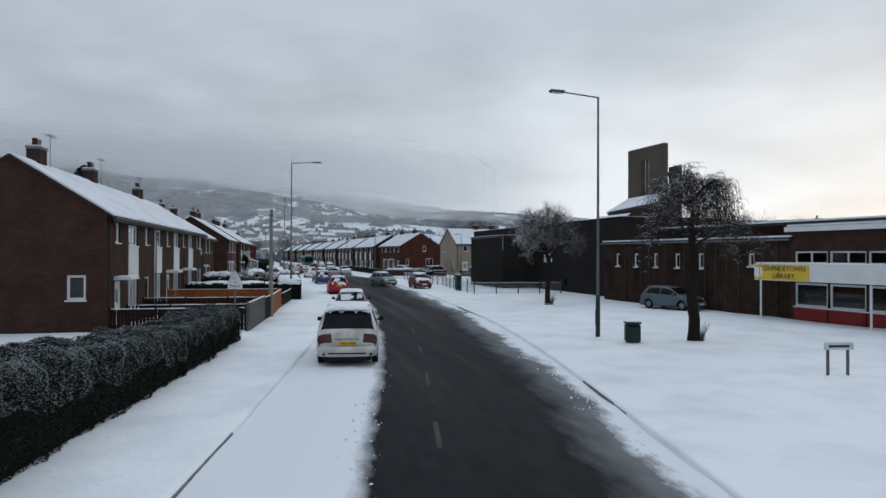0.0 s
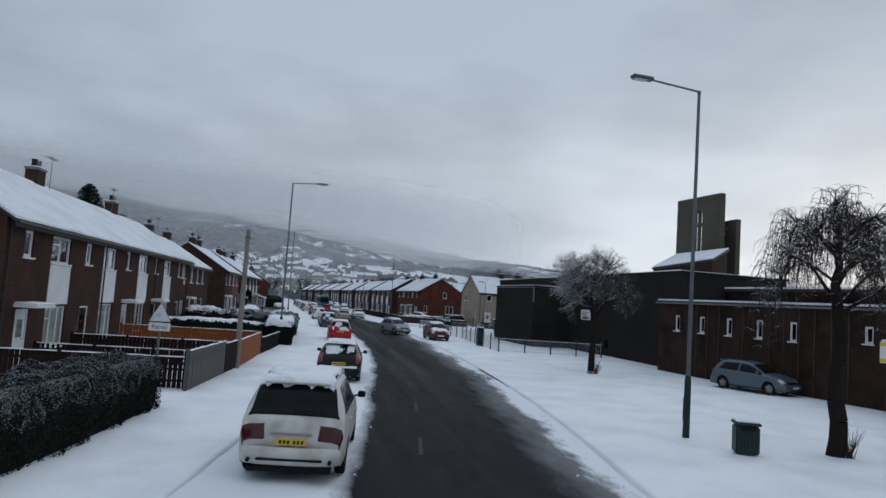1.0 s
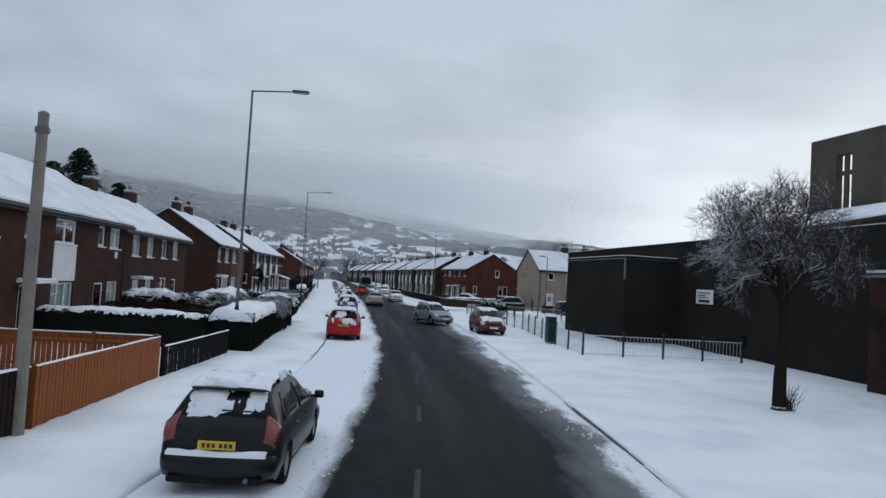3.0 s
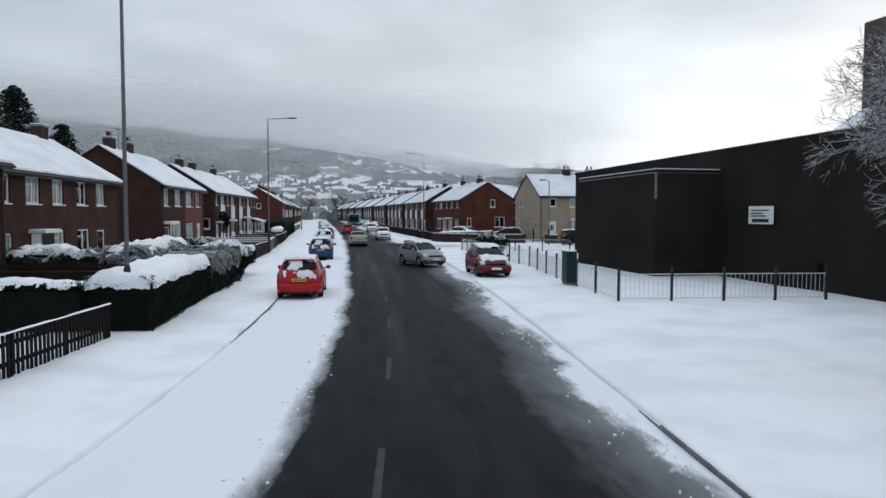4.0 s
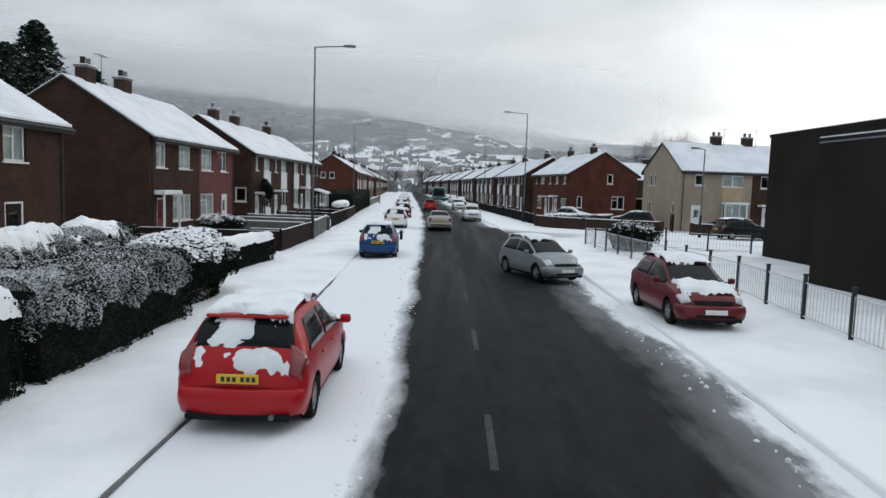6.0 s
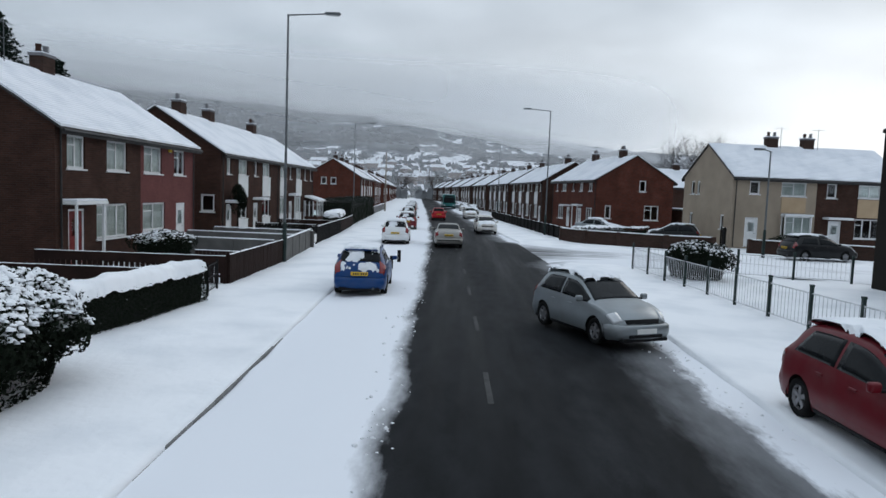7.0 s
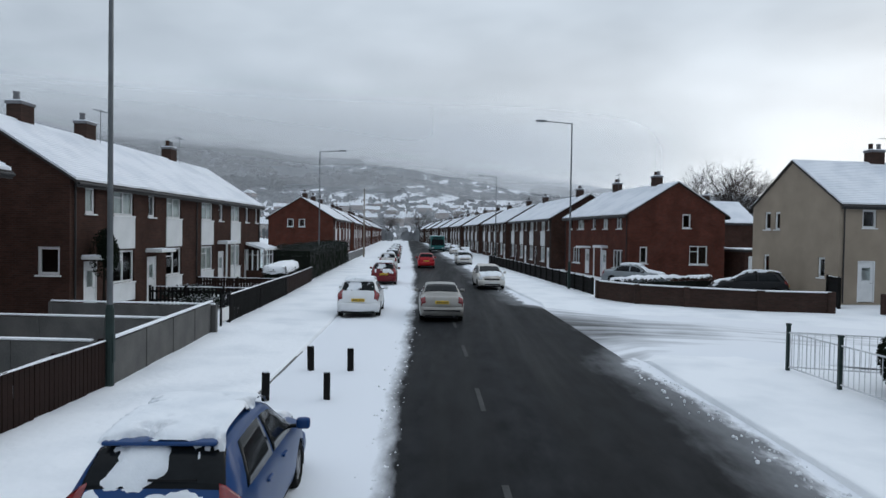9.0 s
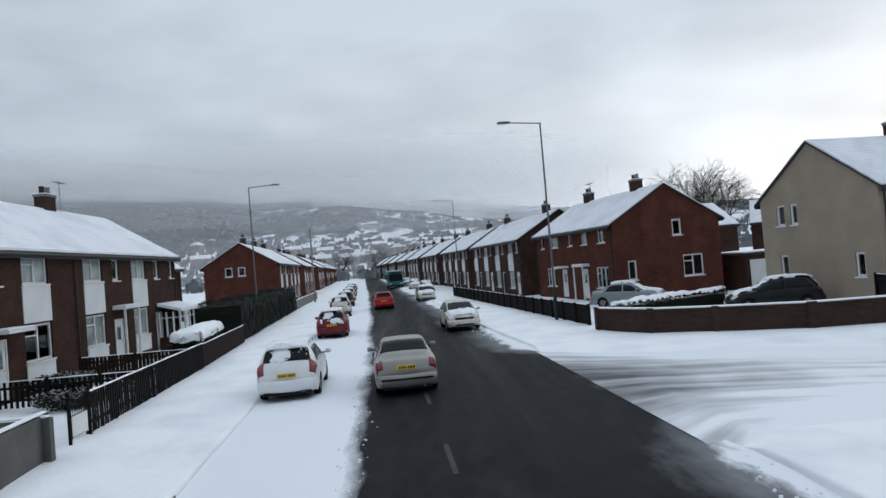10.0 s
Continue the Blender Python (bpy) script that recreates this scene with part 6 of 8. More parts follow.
# ---- hall, library and tower on the right ----
def clad_wall(parent, name, p0, p1, z0, z1, t, mat, label, fins=0.0, openings=()):
    """A wall from p0 to p1 (plan), outer face on that line, thickness t to its right as seen from p0; upright battens every fins metres."""
    a, b = Vector(p0), Vector(p1)
    d = (b - a)
    L = d.length
    d.normalize()
    m = Matrix(((d.x, d.y, 0, a.x), (d.y, -d.x, 0, a.y), (0, 0, 1, z0), (0, 0, 0, 1)))
    bm = bmesh.new()
    wall_panel(bm, L, z1 - z0, [(u0, u1, c - z0, e - z0) for u0, u1, c, e in openings], t, m)
    bmesh.ops.remove_doubles(bm, verts=bm.verts[:], dist=1e-4)
    ob = part(name, bm, mat, parent, label)
    if fins:
        fb = rbox(-0.035, 0.035, -0.05, 0.0, 0, z1 - z0, 0.008, 1)
        me = mesh_of(fb, "batten", BATTEN)
        n = int(L / fins)
        for i in range(1, n):
            u = i * fins
            if any(u0 - 0.1 < u < u1 + 0.1 for u0, u1, _, _ in openings):
                continue
            part("batten", me, BATTEN, ob, m=m @ pose(u, 0, 0))
    return m


def flat_roof(parent, pts, z, over, name="flat_roof", edge=None, snow=0.10):
    bm = bmesh.new()
    c = sum((Vector(p) for p in pts), Vector((0, 0))) / len(pts)
    for z0, z1, mt, nm, o in ((z, z + 0.16, edge or GUTTER, name, over), (z + 0.164, z + 0.164 + snow, ROOF_SNOW, "snow_cover", over - 0.08)):
        bm = bmesh.new()
        lo = [bm.verts.new((*(Vector(p) + (Vector(p) - c).normalized() * o), z0)) for p in pts]
        hi = [bm.verts.new((v.co.x, v.co.y, z1)) for v in lo]
        n = len(pts)
        bm.faces.new(lo[::-1]); bm.faces.new(hi)
        for i in range(n):
            bm.faces.new((lo[i], lo[(i + 1) % n], hi[(i + 1) % n], hi[i]))
        part(nm, bm, mt, parent)


def hall():
    h = thing("hall", "large windowless hall in black cladding with a lower front block", "hall")
    main = [(24.55, 48.6), (22.45, 86), (30.5, 86.6), (32.6, 49.1)]
    for i in range(4):
        a, b = main[i], main[(i + 1) % 4]
        clad_wall(h, "wall", a, b, -0.3, 6.25, 0.3, BLACK_CLAD, "")
    flat_roof(h, main, 6.25, 0.12, edge=BLACK_CLAD, snow=0.035)
    blk = [(20.1, 65.4), (19.3, 75.2), (23.2, 75.6), (23.65, 65.7)]
    for i in (0, 1, 3):
        a, b = blk[i], blk[(i + 1) % 4]
        clad_wall(h, "front_block_wall", a, b, -0.3, 5.2, 0.25, BLACK_CLAD, "")
    flat_roof(h, blk, 5.2, 0.1, "front_block_roof", BLACK_CLAD, 0.05)
    # white fascia round the lower block
    for a, b in ((blk[0], blk[1]), (blk[3], blk[0])):
        clad_wall(h, "fascia", (a[0] - 0.04, a[1] - 0.04), (b[0] - 0.04, b[1] - 0.04), 5.17, 5.23, 0.03, LEAD, "")
    part("corner_trim", rbox(20.03, 20.13, 65.33, 65.43, 3.9, 5.2, 0.01, 1), LEAD, h)
    # notice board, fixed to the long wall
    s = solid("notice_board", rbox(-0.9, 0.9, -0.05, 0, 0, 0.82, 0.02, 1), SIGN_WHITE, "white notice board fixed to a black wall", "sign", m=pose(23.68, 62.1, 2.68, 0, 0, -87))
    for i, (u, z, w) in enumerate(((-0.7, 0.60, 1.3), (-0.7, 0.46, 0.9), (-0.7, 0.34, 1.1))):
        part("text_bar", rbox(u, u + w, -0.058, -0.05, z, z + 0.06, 0.002, 1), INK if i else CAB_GREEN, s)
    part("picture_band", rbox(-0.6, 0.6, -0.058, -0.05, 0.08, 0.24, 0.004, 1), CAB_GREEN, s)
    # vents low on the wall
    for y in (58.2, 70.2):
        part("vent", rbox(23.6 - (y - 63) * 0.05 - 0.12, 23.9 - (y - 63) * 0.05, y, y + 0.45, 0.6, 1.2, 0.03, 1), TRIM_BLACK, h)


def library():
    d = Vector((2.7, -16.7)).normalized()
    A = Vector((22.9, 48.1))
    B = A + d * 17.0
    back = Vector((0.987, 0.16))
    w = thing("boarded_building", "low brown boarded building with narrow windows and snowy roof", "building")
    wins = [(1.5 + i * 2.15, 1.95 + i * 2.15, 2.55, 3.5) for i in range(5)]
    wins += [(14.1, 14.55, 2.75, 3.5)]
    m = clad_wall(w, "front_wall", B, A, -0.35, 4.2, 0.3, BROWN_CLAD, "", 0.9, [(17.0 - b, 17.0 - a, c, e) for a, b, c, e in wins])
    for a, b, c, e in wins:
        add_window(w, m @ pose(17.0 - b, 0, c + 0.35), b - a, e - c, 1, False)
    clad_wall(w, "side_wall", A, A + back * 20, -0.35, 4.2, 0.3, BROWN_CLAD, "", 0.9)
    # Unseen backing sheet, its near-black colour stands for the unlit room
    clad_wall(w, "room_shade_backing", B + back * 1.2, A + back * 1.2, -0.3, 4.1, 0.1, ROOM_SHADE, "")
    clad_wall(w, "back_wall", A + back * 20, B + back * 20, -0.35, 4.2, 0.3, BROWN_CLAD, "")
    clad_wall(w, "side_wall", B + back * 20, B + back * 3.2, -0.35, 4.2, 0.2, BROWN_CLAD, "")
    pts = [tuple(A), tuple(A + back * 21), tuple(B + back * 21), tuple(B)]
    flat_roof(w, pts, 4.2, 0.22)
    part("fascia", rbox(0, 17.2, -0.29, -0.25, 4.53, 4.62, 0.01, 1), LEAD, w, m=m @ pose(-0.1, 0, -0.0))
    # raised roof strip behind
    U = [A + back * 5 - d * 1.0, A + back * 16 - d * 1.0, B + back * 16 + d * 2, B + back * 5 + d * 2]
    for i in (0, 3):
        clad_wall(w, "upper_wall", U[i], U[(i + 1) % 4], 4.3, 5.3, 0.2, BROWN_CLAD, "")
    clad_wall(w, "upper_wall", U[3], U[0], 4.3, 5.3, 0.2, BROWN_CLAD, "")
    flat_roof(w, [tuple(p) for p in U], 5.3, 0.2, "upper_roof")

    lib = thing("library", "brick library with red panels and a white canopy", "library")
    C = B + d * 17.0
    L = 17.0
    op = []
    bays = [(0.25 + i * 2.05, 2.2 + i * 2.05) for i in range(8)]
    for i, (a, b) in enumerate(bays):
        op.append((L - b, L - a, 2.95, 3.6))
        op.append((L - b, L - a, 0.72, 1.95))
    m = clad_wall(lib, "front_wall", C, B, -0.35, 4.75, 0.3, BRICK_BROWN, "", 0, op)
    for u0, u1, c, e in op:
        add_window(lib, m @ pose(u0, 0, c + 0.35), u1 - u0, e - c, 2 if e > 3 else 1, False)
    for a, b in bays:
        part("red_panel", rbox(L - b, L - a, -0.05, 0, 0.05, 1.02, 0.01, 1), RED_PANEL, lib, "dark red panel under a window", m)
    part("window_band", rbox(0, L, -0.035, 0, 2.44, 3.28, 0.01, 1), WHITE_PANEL, lib, "white band over the windows", m)
    # Added sheet behind the library windows, coloured as the shade indoors
    clad_wall(lib, "room_shade_backing", C + back * 3, B + back * 3, -0.3, 4.6, 0.1, ROOM_SHADE, "")
    clad_wall(lib, "side_wall", B - d * 0.02, B + back * 3 - d * 0.02, 4.1, 4.75, 0.2, BRICK_BROWN, "")
    clad_wall(lib, "back_wall", B + back * 13.8, C + back * 13.8, -0.35, 4.75, 0.3, BRICK_BROWN, "")
    clad_wall(lib, "end_wall", C + back * 13.8, C + back * 0.3, -0.35, 4.75, 0.3, BRICK_BROWN, "")
    flat_roof(lib, [tuple(B), tuple(B + back * 14), tuple(C + back * 14), tuple(C)], 4.75, 0.25)
    part("fascia", rbox(-0.2, L + 0.15, -0.31, -0.27, 4.98, 5.24, 0.01, 1), SIGN_WHITE, lib, m=m)
    # canopy with the name board
    cp = rbox(1.0, L + 1.0, -1.5, -0.06, 2.42, 3.28, 0.02, 1)
    part("canopy", cp, WHITE_PANEL, lib, "deep white entrance canopy", m)
    part("snow_cover", rbox(1.05, L + 0.95, -1.48, -0.08, 3.285, 3.36, 0.03, 2), ROOF_SNOW, lib, m=m)
    b = part("name_board", rbox(L - 2.4, L + 0.95, -1.56, -1.51, 2.46, 3.24, 0.01, 1), SIGN_YELLOW, lib, "yellow board with dark lettering", m)
    part("emblem", rbox(L + 0.42, L + 0.92, -1.575, -1.562, 2.6, 3.1, 0.006, 1), SIGN_WHITE, lib, "", m)
    for txt, z, s in (("GRANGETOWN", 2.93, 0.36), ("LIBRARY", 2.55, 0.36)):
        cu = bpy.data.curves.new("lettering", "FONT")
        cu.body, cu.size, cu.align_x, cu.extrude = txt, s, "CENTER", 0.006
        me_ob = bpy.data.objects.new("tmp_text", cu)
        me = me_ob.to_mesh().copy()
        me_ob.to_mesh_clear()
        bpy.data.objects.remove(me_ob)
        me.materials.clear(); me.materials.append(INK)
        part("lettering", me, INK, b, m=pose(L - 0.95, -1.572, z, 90, 0, 0) @ Matrix.Diagonal((-1, 1, 1, 1)))
    for u in (1.3, 6.5, 11.5, L + 0.7):
        pb = bmesh.new(); tube(pb, (u, -1.35, 0.0), (u, -1.35, 2.42), 0.05, 0.05, 8)
        part("canopy_post", pb, UPVC, lib, m=m)


def tower():
    t = thing("church_tower", "modern brown concrete bell tower of two slabs with a slot", "tower")
    a, b = Vector((39.33, 76.05)), Vector((40.17, 69.25))
    m = clad_wall(t, "front_slab", b, a, 4.0, 16.1, 0.6, CONCRETE, "", 0, [(2.7, 4.2, 10.4, 14.6)])
    # rods and a plain cross shape in the slot
    part("slot_cross", rbox(3.25, 3.65, 0.2, 0.4, 6.4, 10.6, 0.02, 1), CONCRETE, t, m=m)
    part("slot_arm", rbox(2.7, 4.2, 0.22, 0.38, 9.0, 9.35, 0.02, 1), CONCRETE, t, m=m)
    off = Vector((1.7, 0.2))
    clad_wall(t, "back_slab", b + off + Vector((0.05, -0.3)), b + off + Vector((0, 1.6)), 4.0, 13.6, 0.5, CONCRETE, "")
    for z in (4.4, 9.2, 12.5):
        part("tie_beam", rbox(1.0, 1.5, 0.55, 1.9, z, z + 0.5, 0.02, 1), CONCRETE, t, m=m @ pose(0, 0, -4.0))
    part("snow_cap", rbox(0.05, 6.8, 0.05, 0.55, 12.1, 12.16, 0.02, 1), ROOF_SNOW, t, m=m)
    # the church at the tower's foot: two lean-to roofs stepping down from it
    c = thing("church", "low church with stepped lean-to roofs under snow", "church")
    bm = bmesh.new()
    box(bm, 40.9, 47, 64, 80, -0.3, 6.8)
    part("wall", bm, BRICK_DARK, c)
    part("flat_roof", rbox(40.8, 47.2, 63.8, 80.2, 6.8, 7.0, 0.02, 1), ROOF_SNOW, c, "flat roof under snow")
    lean_to(c, ((35.4, 62.6, 8.55), (39.25, 66.4, 10.0), (39.2, 75.6, 10.0), (35.4, 73.4, 8.2)))
    lean_to(c, ((33.6, 66.5, 6.9), (35.3, 67.8, 7.7), (35.3, 75.4, 7.7), (33.6, 73.4, 6.95)))


def lean_to(parent, top):
    """Walls up to a sloping four-cornered roof, a dark eaves board and the snow on it."""
    mid = sum((Vector(p) for p in top), Vector()) / 4
    for z0, z1, o, mt, nm in ((None, 0.0, 0.0, BRICK_DARK, "wall"), (0.004, 0.20, 0.18, GUTTER, "roof"), (0.204, 0.32, 0.12, ROOF_SNOW, "snow_cover")):
        bm = bmesh.new()
        out = [Vector(p) + Vector((p[0] - mid.x, p[1] - mid.y, 0)).normalized() * o for p in top]
        lo = [bm.verts.new((p.x, p.y, -0.3 if z0 is None else p.z + z0)) for p in out]
        hi = [bm.verts.new((p.x, p.y, p.z + z1)) for p in out]
        bm.faces.new(lo[::-1]); bm.faces.new(hi)
        for i in range(4):
            bm.faces.new((lo[i], lo[(i + 1) % 4], hi[(i + 1) % 4], hi[i]))
        bmesh.ops.recalc_face_normals(bm, faces=bm.faces[:])
        part(nm, bm, mt, parent)


hall()
library()
tower()

# ---- trees and hedges ----
def bare_tree(name, label, m, height, trunk_r, spread, seed, droop=0.0, levels=5, first=0.36, limb=1.0, twig=None):
    """A bare tree: tapered trunk, forking limbs, and a haze of fine twigs."""
    rng = random.Random(seed)
    top = thing(name, label, "tree", m=m)
    wood, twigs = bmesh.new(), bmesh.new()

    def grow(p, d, length, r, level):
        n = 3 if level < 3 else 2
        q = p
        for i in range(n):
            bend = Vector((rng.uniform(-1, 1), rng.uniform(-1, 1), rng.uniform(-0.4, 0.6))) * (0.10 + 0.05 * level)
            if droop and level >= 3:
                bend.z -= droop * (level - 2) * 0.55
            d = (d + bend).normalized()
            e = q + d * (length / n)
            r2 = r * (1 - 0.30 / n)
            tube(wood if level < 3 else twigs, q, e, r, r2, 8 if level == 0 else (6 if level < 3 else 3), False)
            if level >= 1 and level < levels and i < n - 1 and rng.random() < 0.85:
                side(e, d, length * 0.62, r2 * 0.55, level)
            q, r = e, r2
        if level < levels:
            k = 5 if level == 0 else (3 if level < 2 else 4)
            for j in range(k):
                side(q, d, length * (limb if level == 0 else 1.0) * rng.uniform(0.62, 0.85), r * rng.uniform(0.58, 0.75), level)

    def side(p, d, length, r, level):
        a = rng.uniform(0, 2 * math.pi)
        t = d.orthogonal().normalized()
        t.rotate(Matrix.Rotation(a, 3, d))
        ang = rng.uniform(0.35, 0.85) * spread
        nd = (d * math.cos(ang) + t * math.sin(ang)).normalized()
        if level < 2:
            nd = (nd + Vector((0, 0, 0.25))).normalized()
        grow(p, nd, length, max(r, 0.0055), level + 1)

    tube(wood, (0, 0, -0.15), (0, 0, 0.12), trunk_r * 1.35, trunk_r, 10)
    grow(Vector((0, 0, 0.1)), Vector((0.02, 0.01, 1)), height * first, trunk_r, 0)
    part("trunk", wood, BARK, top, smooth=True)
    tagged(part("twig_crown", twigs, twig or TWIG, top, "fine bare twigs dusted with snow"), kind="stuff")
    return top


def weeping_tree(label, m, height, trunk_r, reach, seed):
    """A grafted weeping tree: a straight dark trunk, limbs that arch out from its head, and twigs hanging from them."""
    rng = random.Random(seed)
    top = thing("tree", label, "tree", m=m)
    wood, twigs = bmesh.new(), bmesh.new()
    head = height * 0.56

    def run(bm, pts, r0, r1, n):
        for i, (p, q) in enumerate(zip(pts, pts[1:])):
            f0, f1 = i / (len(pts) - 1), (i + 1) / (len(pts) - 1)
            tube(bm, p, q, r0 + (r1 - r0) * f0, r0 + (r1 - r0) * f1, n, False)

    def arch(p, a, out, rise, drop, steps, wob):
        """Points of a branch that leaves p towards the bearing a, climbs by rise and hangs down by drop."""
        pts = []
        for i in range(steps + 1):
            f = i / steps
            q = out * (1 - (1 - f) ** 1.6)
            z = rise * math.sin(min(1.0, f * 1.5) * math.pi / 2) - drop * max(0.0, f - 0.45) ** 1.5 * 2.4
            pts.append(p + Vector((math.cos(a) * q + rng.gauss(0, wob), math.sin(a) * q + rng.gauss(0, wob), z + rng.gauss(0, wob))) if i else p.copy())
        return pts

    trunk = [Vector((0.05 * math.sin(i * 1.3), 0.05 * math.cos(i * 1.7), -0.15 + (head + 0.15) * i / 8)) for i in range(9)]
    run(wood, trunk, trunk_r * 1.25, trunk_r * 0.72, 10)
    lead = [trunk[-1] + Vector((rng.gauss(0, 0.05), rng.gauss(0, 0.05), height * 0.30 * i / 5)) if i else trunk[-1] for i in range(6)]
    run(wood, lead, trunk_r * 0.72, trunk_r * 0.2, 8)
    for k in range(17):
        base = trunk[-2].lerp(lead[4], rng.random() ** 0.8)
        high = (base.z - trunk[-2].z) / (lead[4].z - trunk[-2].z)
        a = k * 2.4 + rng.uniform(-0.3, 0.3)
        limb = arch(base, a, reach * rng.uniform(0.65, 1.0) * (1.0 - 0.35 * high), height * rng.uniform(0.09, 0.17), height * rng.uniform(0.06, 0.24), 9, 0.035)
        run(wood, limb, trunk_r * rng.uniform(0.26, 0.42), 0.014, 6)
        for i in range(2, 10):
            for _ in range(3):
                b = a + rng.uniform(-1.3, 1.3)
                sec = arch(limb[i], b, reach * rng.uniform(0.16, 0.40), height * rng.uniform(0.0, 0.06), height * rng.uniform(0.06, 0.20), 5, 0.03)
                run(twigs, sec, 0.013, 0.006, 3)
                for q in sec[1:]:
                    for _ in range(2):
                        c = rng.uniform(0, 6.283)
                        run(twigs, arch(q, c, rng.uniform(0.10, 0.34), rng.uniform(-0.03, 0.10), rng.uniform(0.05, 0.45), 3, 0.02), 0.0068, 0.004, 3)
    part("trunk", wood, BARK, top, smooth=True)
    tagged(part("twig_crown", twigs, TWIG, top, "fine hanging twigs dusted with snow"), kind="stuff")
    return top


def leaf_cloud(bm, n, place, size, rng):
    for _ in range(n):
        p, nrm = place()
        a = Vector((rng.uniform(-1, 1), rng.uniform(-1, 1), rng.uniform(-1, 1)))
        t = (nrm + a * 0.9).normalized()
        u = t.orthogonal().normalized()
        u.rotate(Matrix.Rotation(rng.uniform(0, 6.28), 3, t))
        w = t.cross(u)
        s = size * rng.uniform(0.6, 1.4)
        v = [bm.verts.new(p + u * s * x + w * s * 0.55 * y) for x, y in ((-1, 0), (0, -1), (1, 0), (0, 1))]
        bm.faces.new(v)


def hedge(label, p0, p1, width, h, leaf, snow_top, seed, density=300, group="garden hedges", lump=0.10, frost=0.10, bare=0.0, fine=0.024, fall=0.0, deep=0.30, curve=0.34):
    """A clipped hedge from p0 to p1 (its street side), lying to the left of that line, round-shouldered, with loose leaves and a worn lid of snow; bare opens more holes in the lid."""
    rng = random.Random(seed)
    a, b = Vector(p0), Vector(p1)
    L = (b - a).length
    yaw = math.degrees(math.atan2(-(b - a).x, (b - a).y))
    R = min(curve, width * 0.45 if curve > 0.34 else width * 0.3)
    top = thing("hedge", label, "hedge", group, m=pose(a.x, a.y, 0, 0, 0, yaw) @ pose(0, 0, 0, -fall))
    # Near-black block inside: the hedge's inner shade is put into its colour
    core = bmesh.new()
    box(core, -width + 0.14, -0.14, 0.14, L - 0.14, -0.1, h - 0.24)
    part("inner_shade_core", core, INNER_SHADE, top)
    bm = bmesh.new()

    def wob(y, z, s):
        return lump * noise.noise(Vector((s * 3.1, y * 1.1, z * 1.6))) + lump * 0.5 * noise.noise(Vector((s, y * 3.3, z * 3.3)))

    def inset(z):
        """How far the side has drawn in where the shoulder curves over."""
        k = max(0.0, min(R, z - (h - R)))
        return R - math.sqrt(max(0.0, R * R - k * k))

    def crown(x, y):
        """Height of the rounded top over a point of the plan."""
        d = max(0.0, min(R, -x, x + width, y, L - y))
        return h - R + math.sqrt(max(0.0, R * R - (R - d) ** 2)) + wob(y, x, 5)

    faces = [("f", L * h), ("t", L * width), ("e", width * h), ("n", width * h), ("b", L * h * 0.5)]
    for nm, area in faces:
        def place():
            y, z, x = rng.uniform(0, L), rng.uniform(-0.02, h), rng.uniform(-width, 0)
            dep = -abs(rng.gauss(0, 0.05))
            if nm == "f":
                return Vector((dep + wob(y, z, 1) - 0.02 - inset(z), y, z)), Vector((1, 0, 0.2))
            if nm == "t":
                return Vector((x, y, crown(x, y) + dep)), Vector((0, 0, 1))
            if nm == "e":
                return Vector((x, L + dep + wob(x, z, 9) - inset(z), z)), Vector((0, 1, 0.2))
            if nm == "n":
                return Vector((x, -dep + wob(x, z, 11) + inset(z), z)), Vector((0, -1, 0.2))
            return Vector((-width - dep + inset(z), y, z)), Vector((-1, 0, 0.2))
        leaf_cloud(bm, int(area * density * 3.6), place, 0.024, rng)
    tagged(part("foliage", bm, leaf, top, "small dark leaves"), kind="stuff")
    if frost:
        fb = bmesh.new()
        for nm, area in (("f", L * h), ("n", width * h), ("e", width * h), ("t", L * width)):
            def laden():
                y, x = rng.uniform(0, L), rng.uniform(-width, 0)
                z = h * (1.0 - deep * (1.0 + 0.5 * noise.noise(Vector((y * 0.9, seed, 1.5)))) * rng.random() ** 2.3)
                if nm == "f":
                    return Vector((0.015 + wob(y, z, 1) - 0.02 - inset(z), y, z)), Vector((0.6, 0, 1))
                if nm == "n":
                    return Vector((x, wob(x, z, 11) - 0.01 + inset(z), z)), Vector((0, -0.6, 1))
                if nm == "e":
                    return Vector((x, L + wob(x, z, 9) - inset(z) + 0.01, z)), Vector((0, 0.6, 1))
                return Vector((x, y, crown(x, y) + 0.015)), Vector((0, 0, 1))
            leaf_cloud(fb, int(area * density * 1.5 * frost), laden, fine, rng)
        tagged(part("frosted_foliage", fb, LEAF_RIME if fine < 0.02 else LEAF_SNOW, top, "snow-laden leaves along the top"), kind="stuff")
    if snow_top:
        sb = bmesh.new()
        c = 0.065
        nx, ny = int(width / c), int(L / c)
        grid, keep = [], []
        for j in range(ny + 1):
            row, kept = [], []
            for i in range(nx + 1):
                x, y = -width * i / nx, L * j / ny
                d = min(-x, x + width, y, L - y)
                n1 = noise.noise(Vector((x * 2.2, y * 2.2, seed)))
                n2 = noise.noise(Vector((x * 7, y * 7, seed + 3.0)))
                n3 = noise.noise(Vector((x * 17, y * 17, seed + 7.0)))
                # the lid thins towards the shoulder and breaks up into patches there
                e = min(1.0, d / 0.30)
                lie = e + 0.35 * n1 + (0.65 * n2 + 0.75 * n3) * (1.0 if bare >= 0 else 0.28) - bare - 0.06
                thick = max(-0.03, snow_top * min(1.0, 1.4 * lie) * (0.85 + 0.4 * n1)) + 0.012 * n3
                row.append(sb.verts.new((x + 0.02 * n3, y + 0.02 * n2, crown(x, y) + thick)))
                kept.append(lie > 0.10 and d > (0.09 + 0.08 * n2 if bare >= 0 else 0.02 + 0.03 * n1))
            grid.append(row); keep.append(kept)
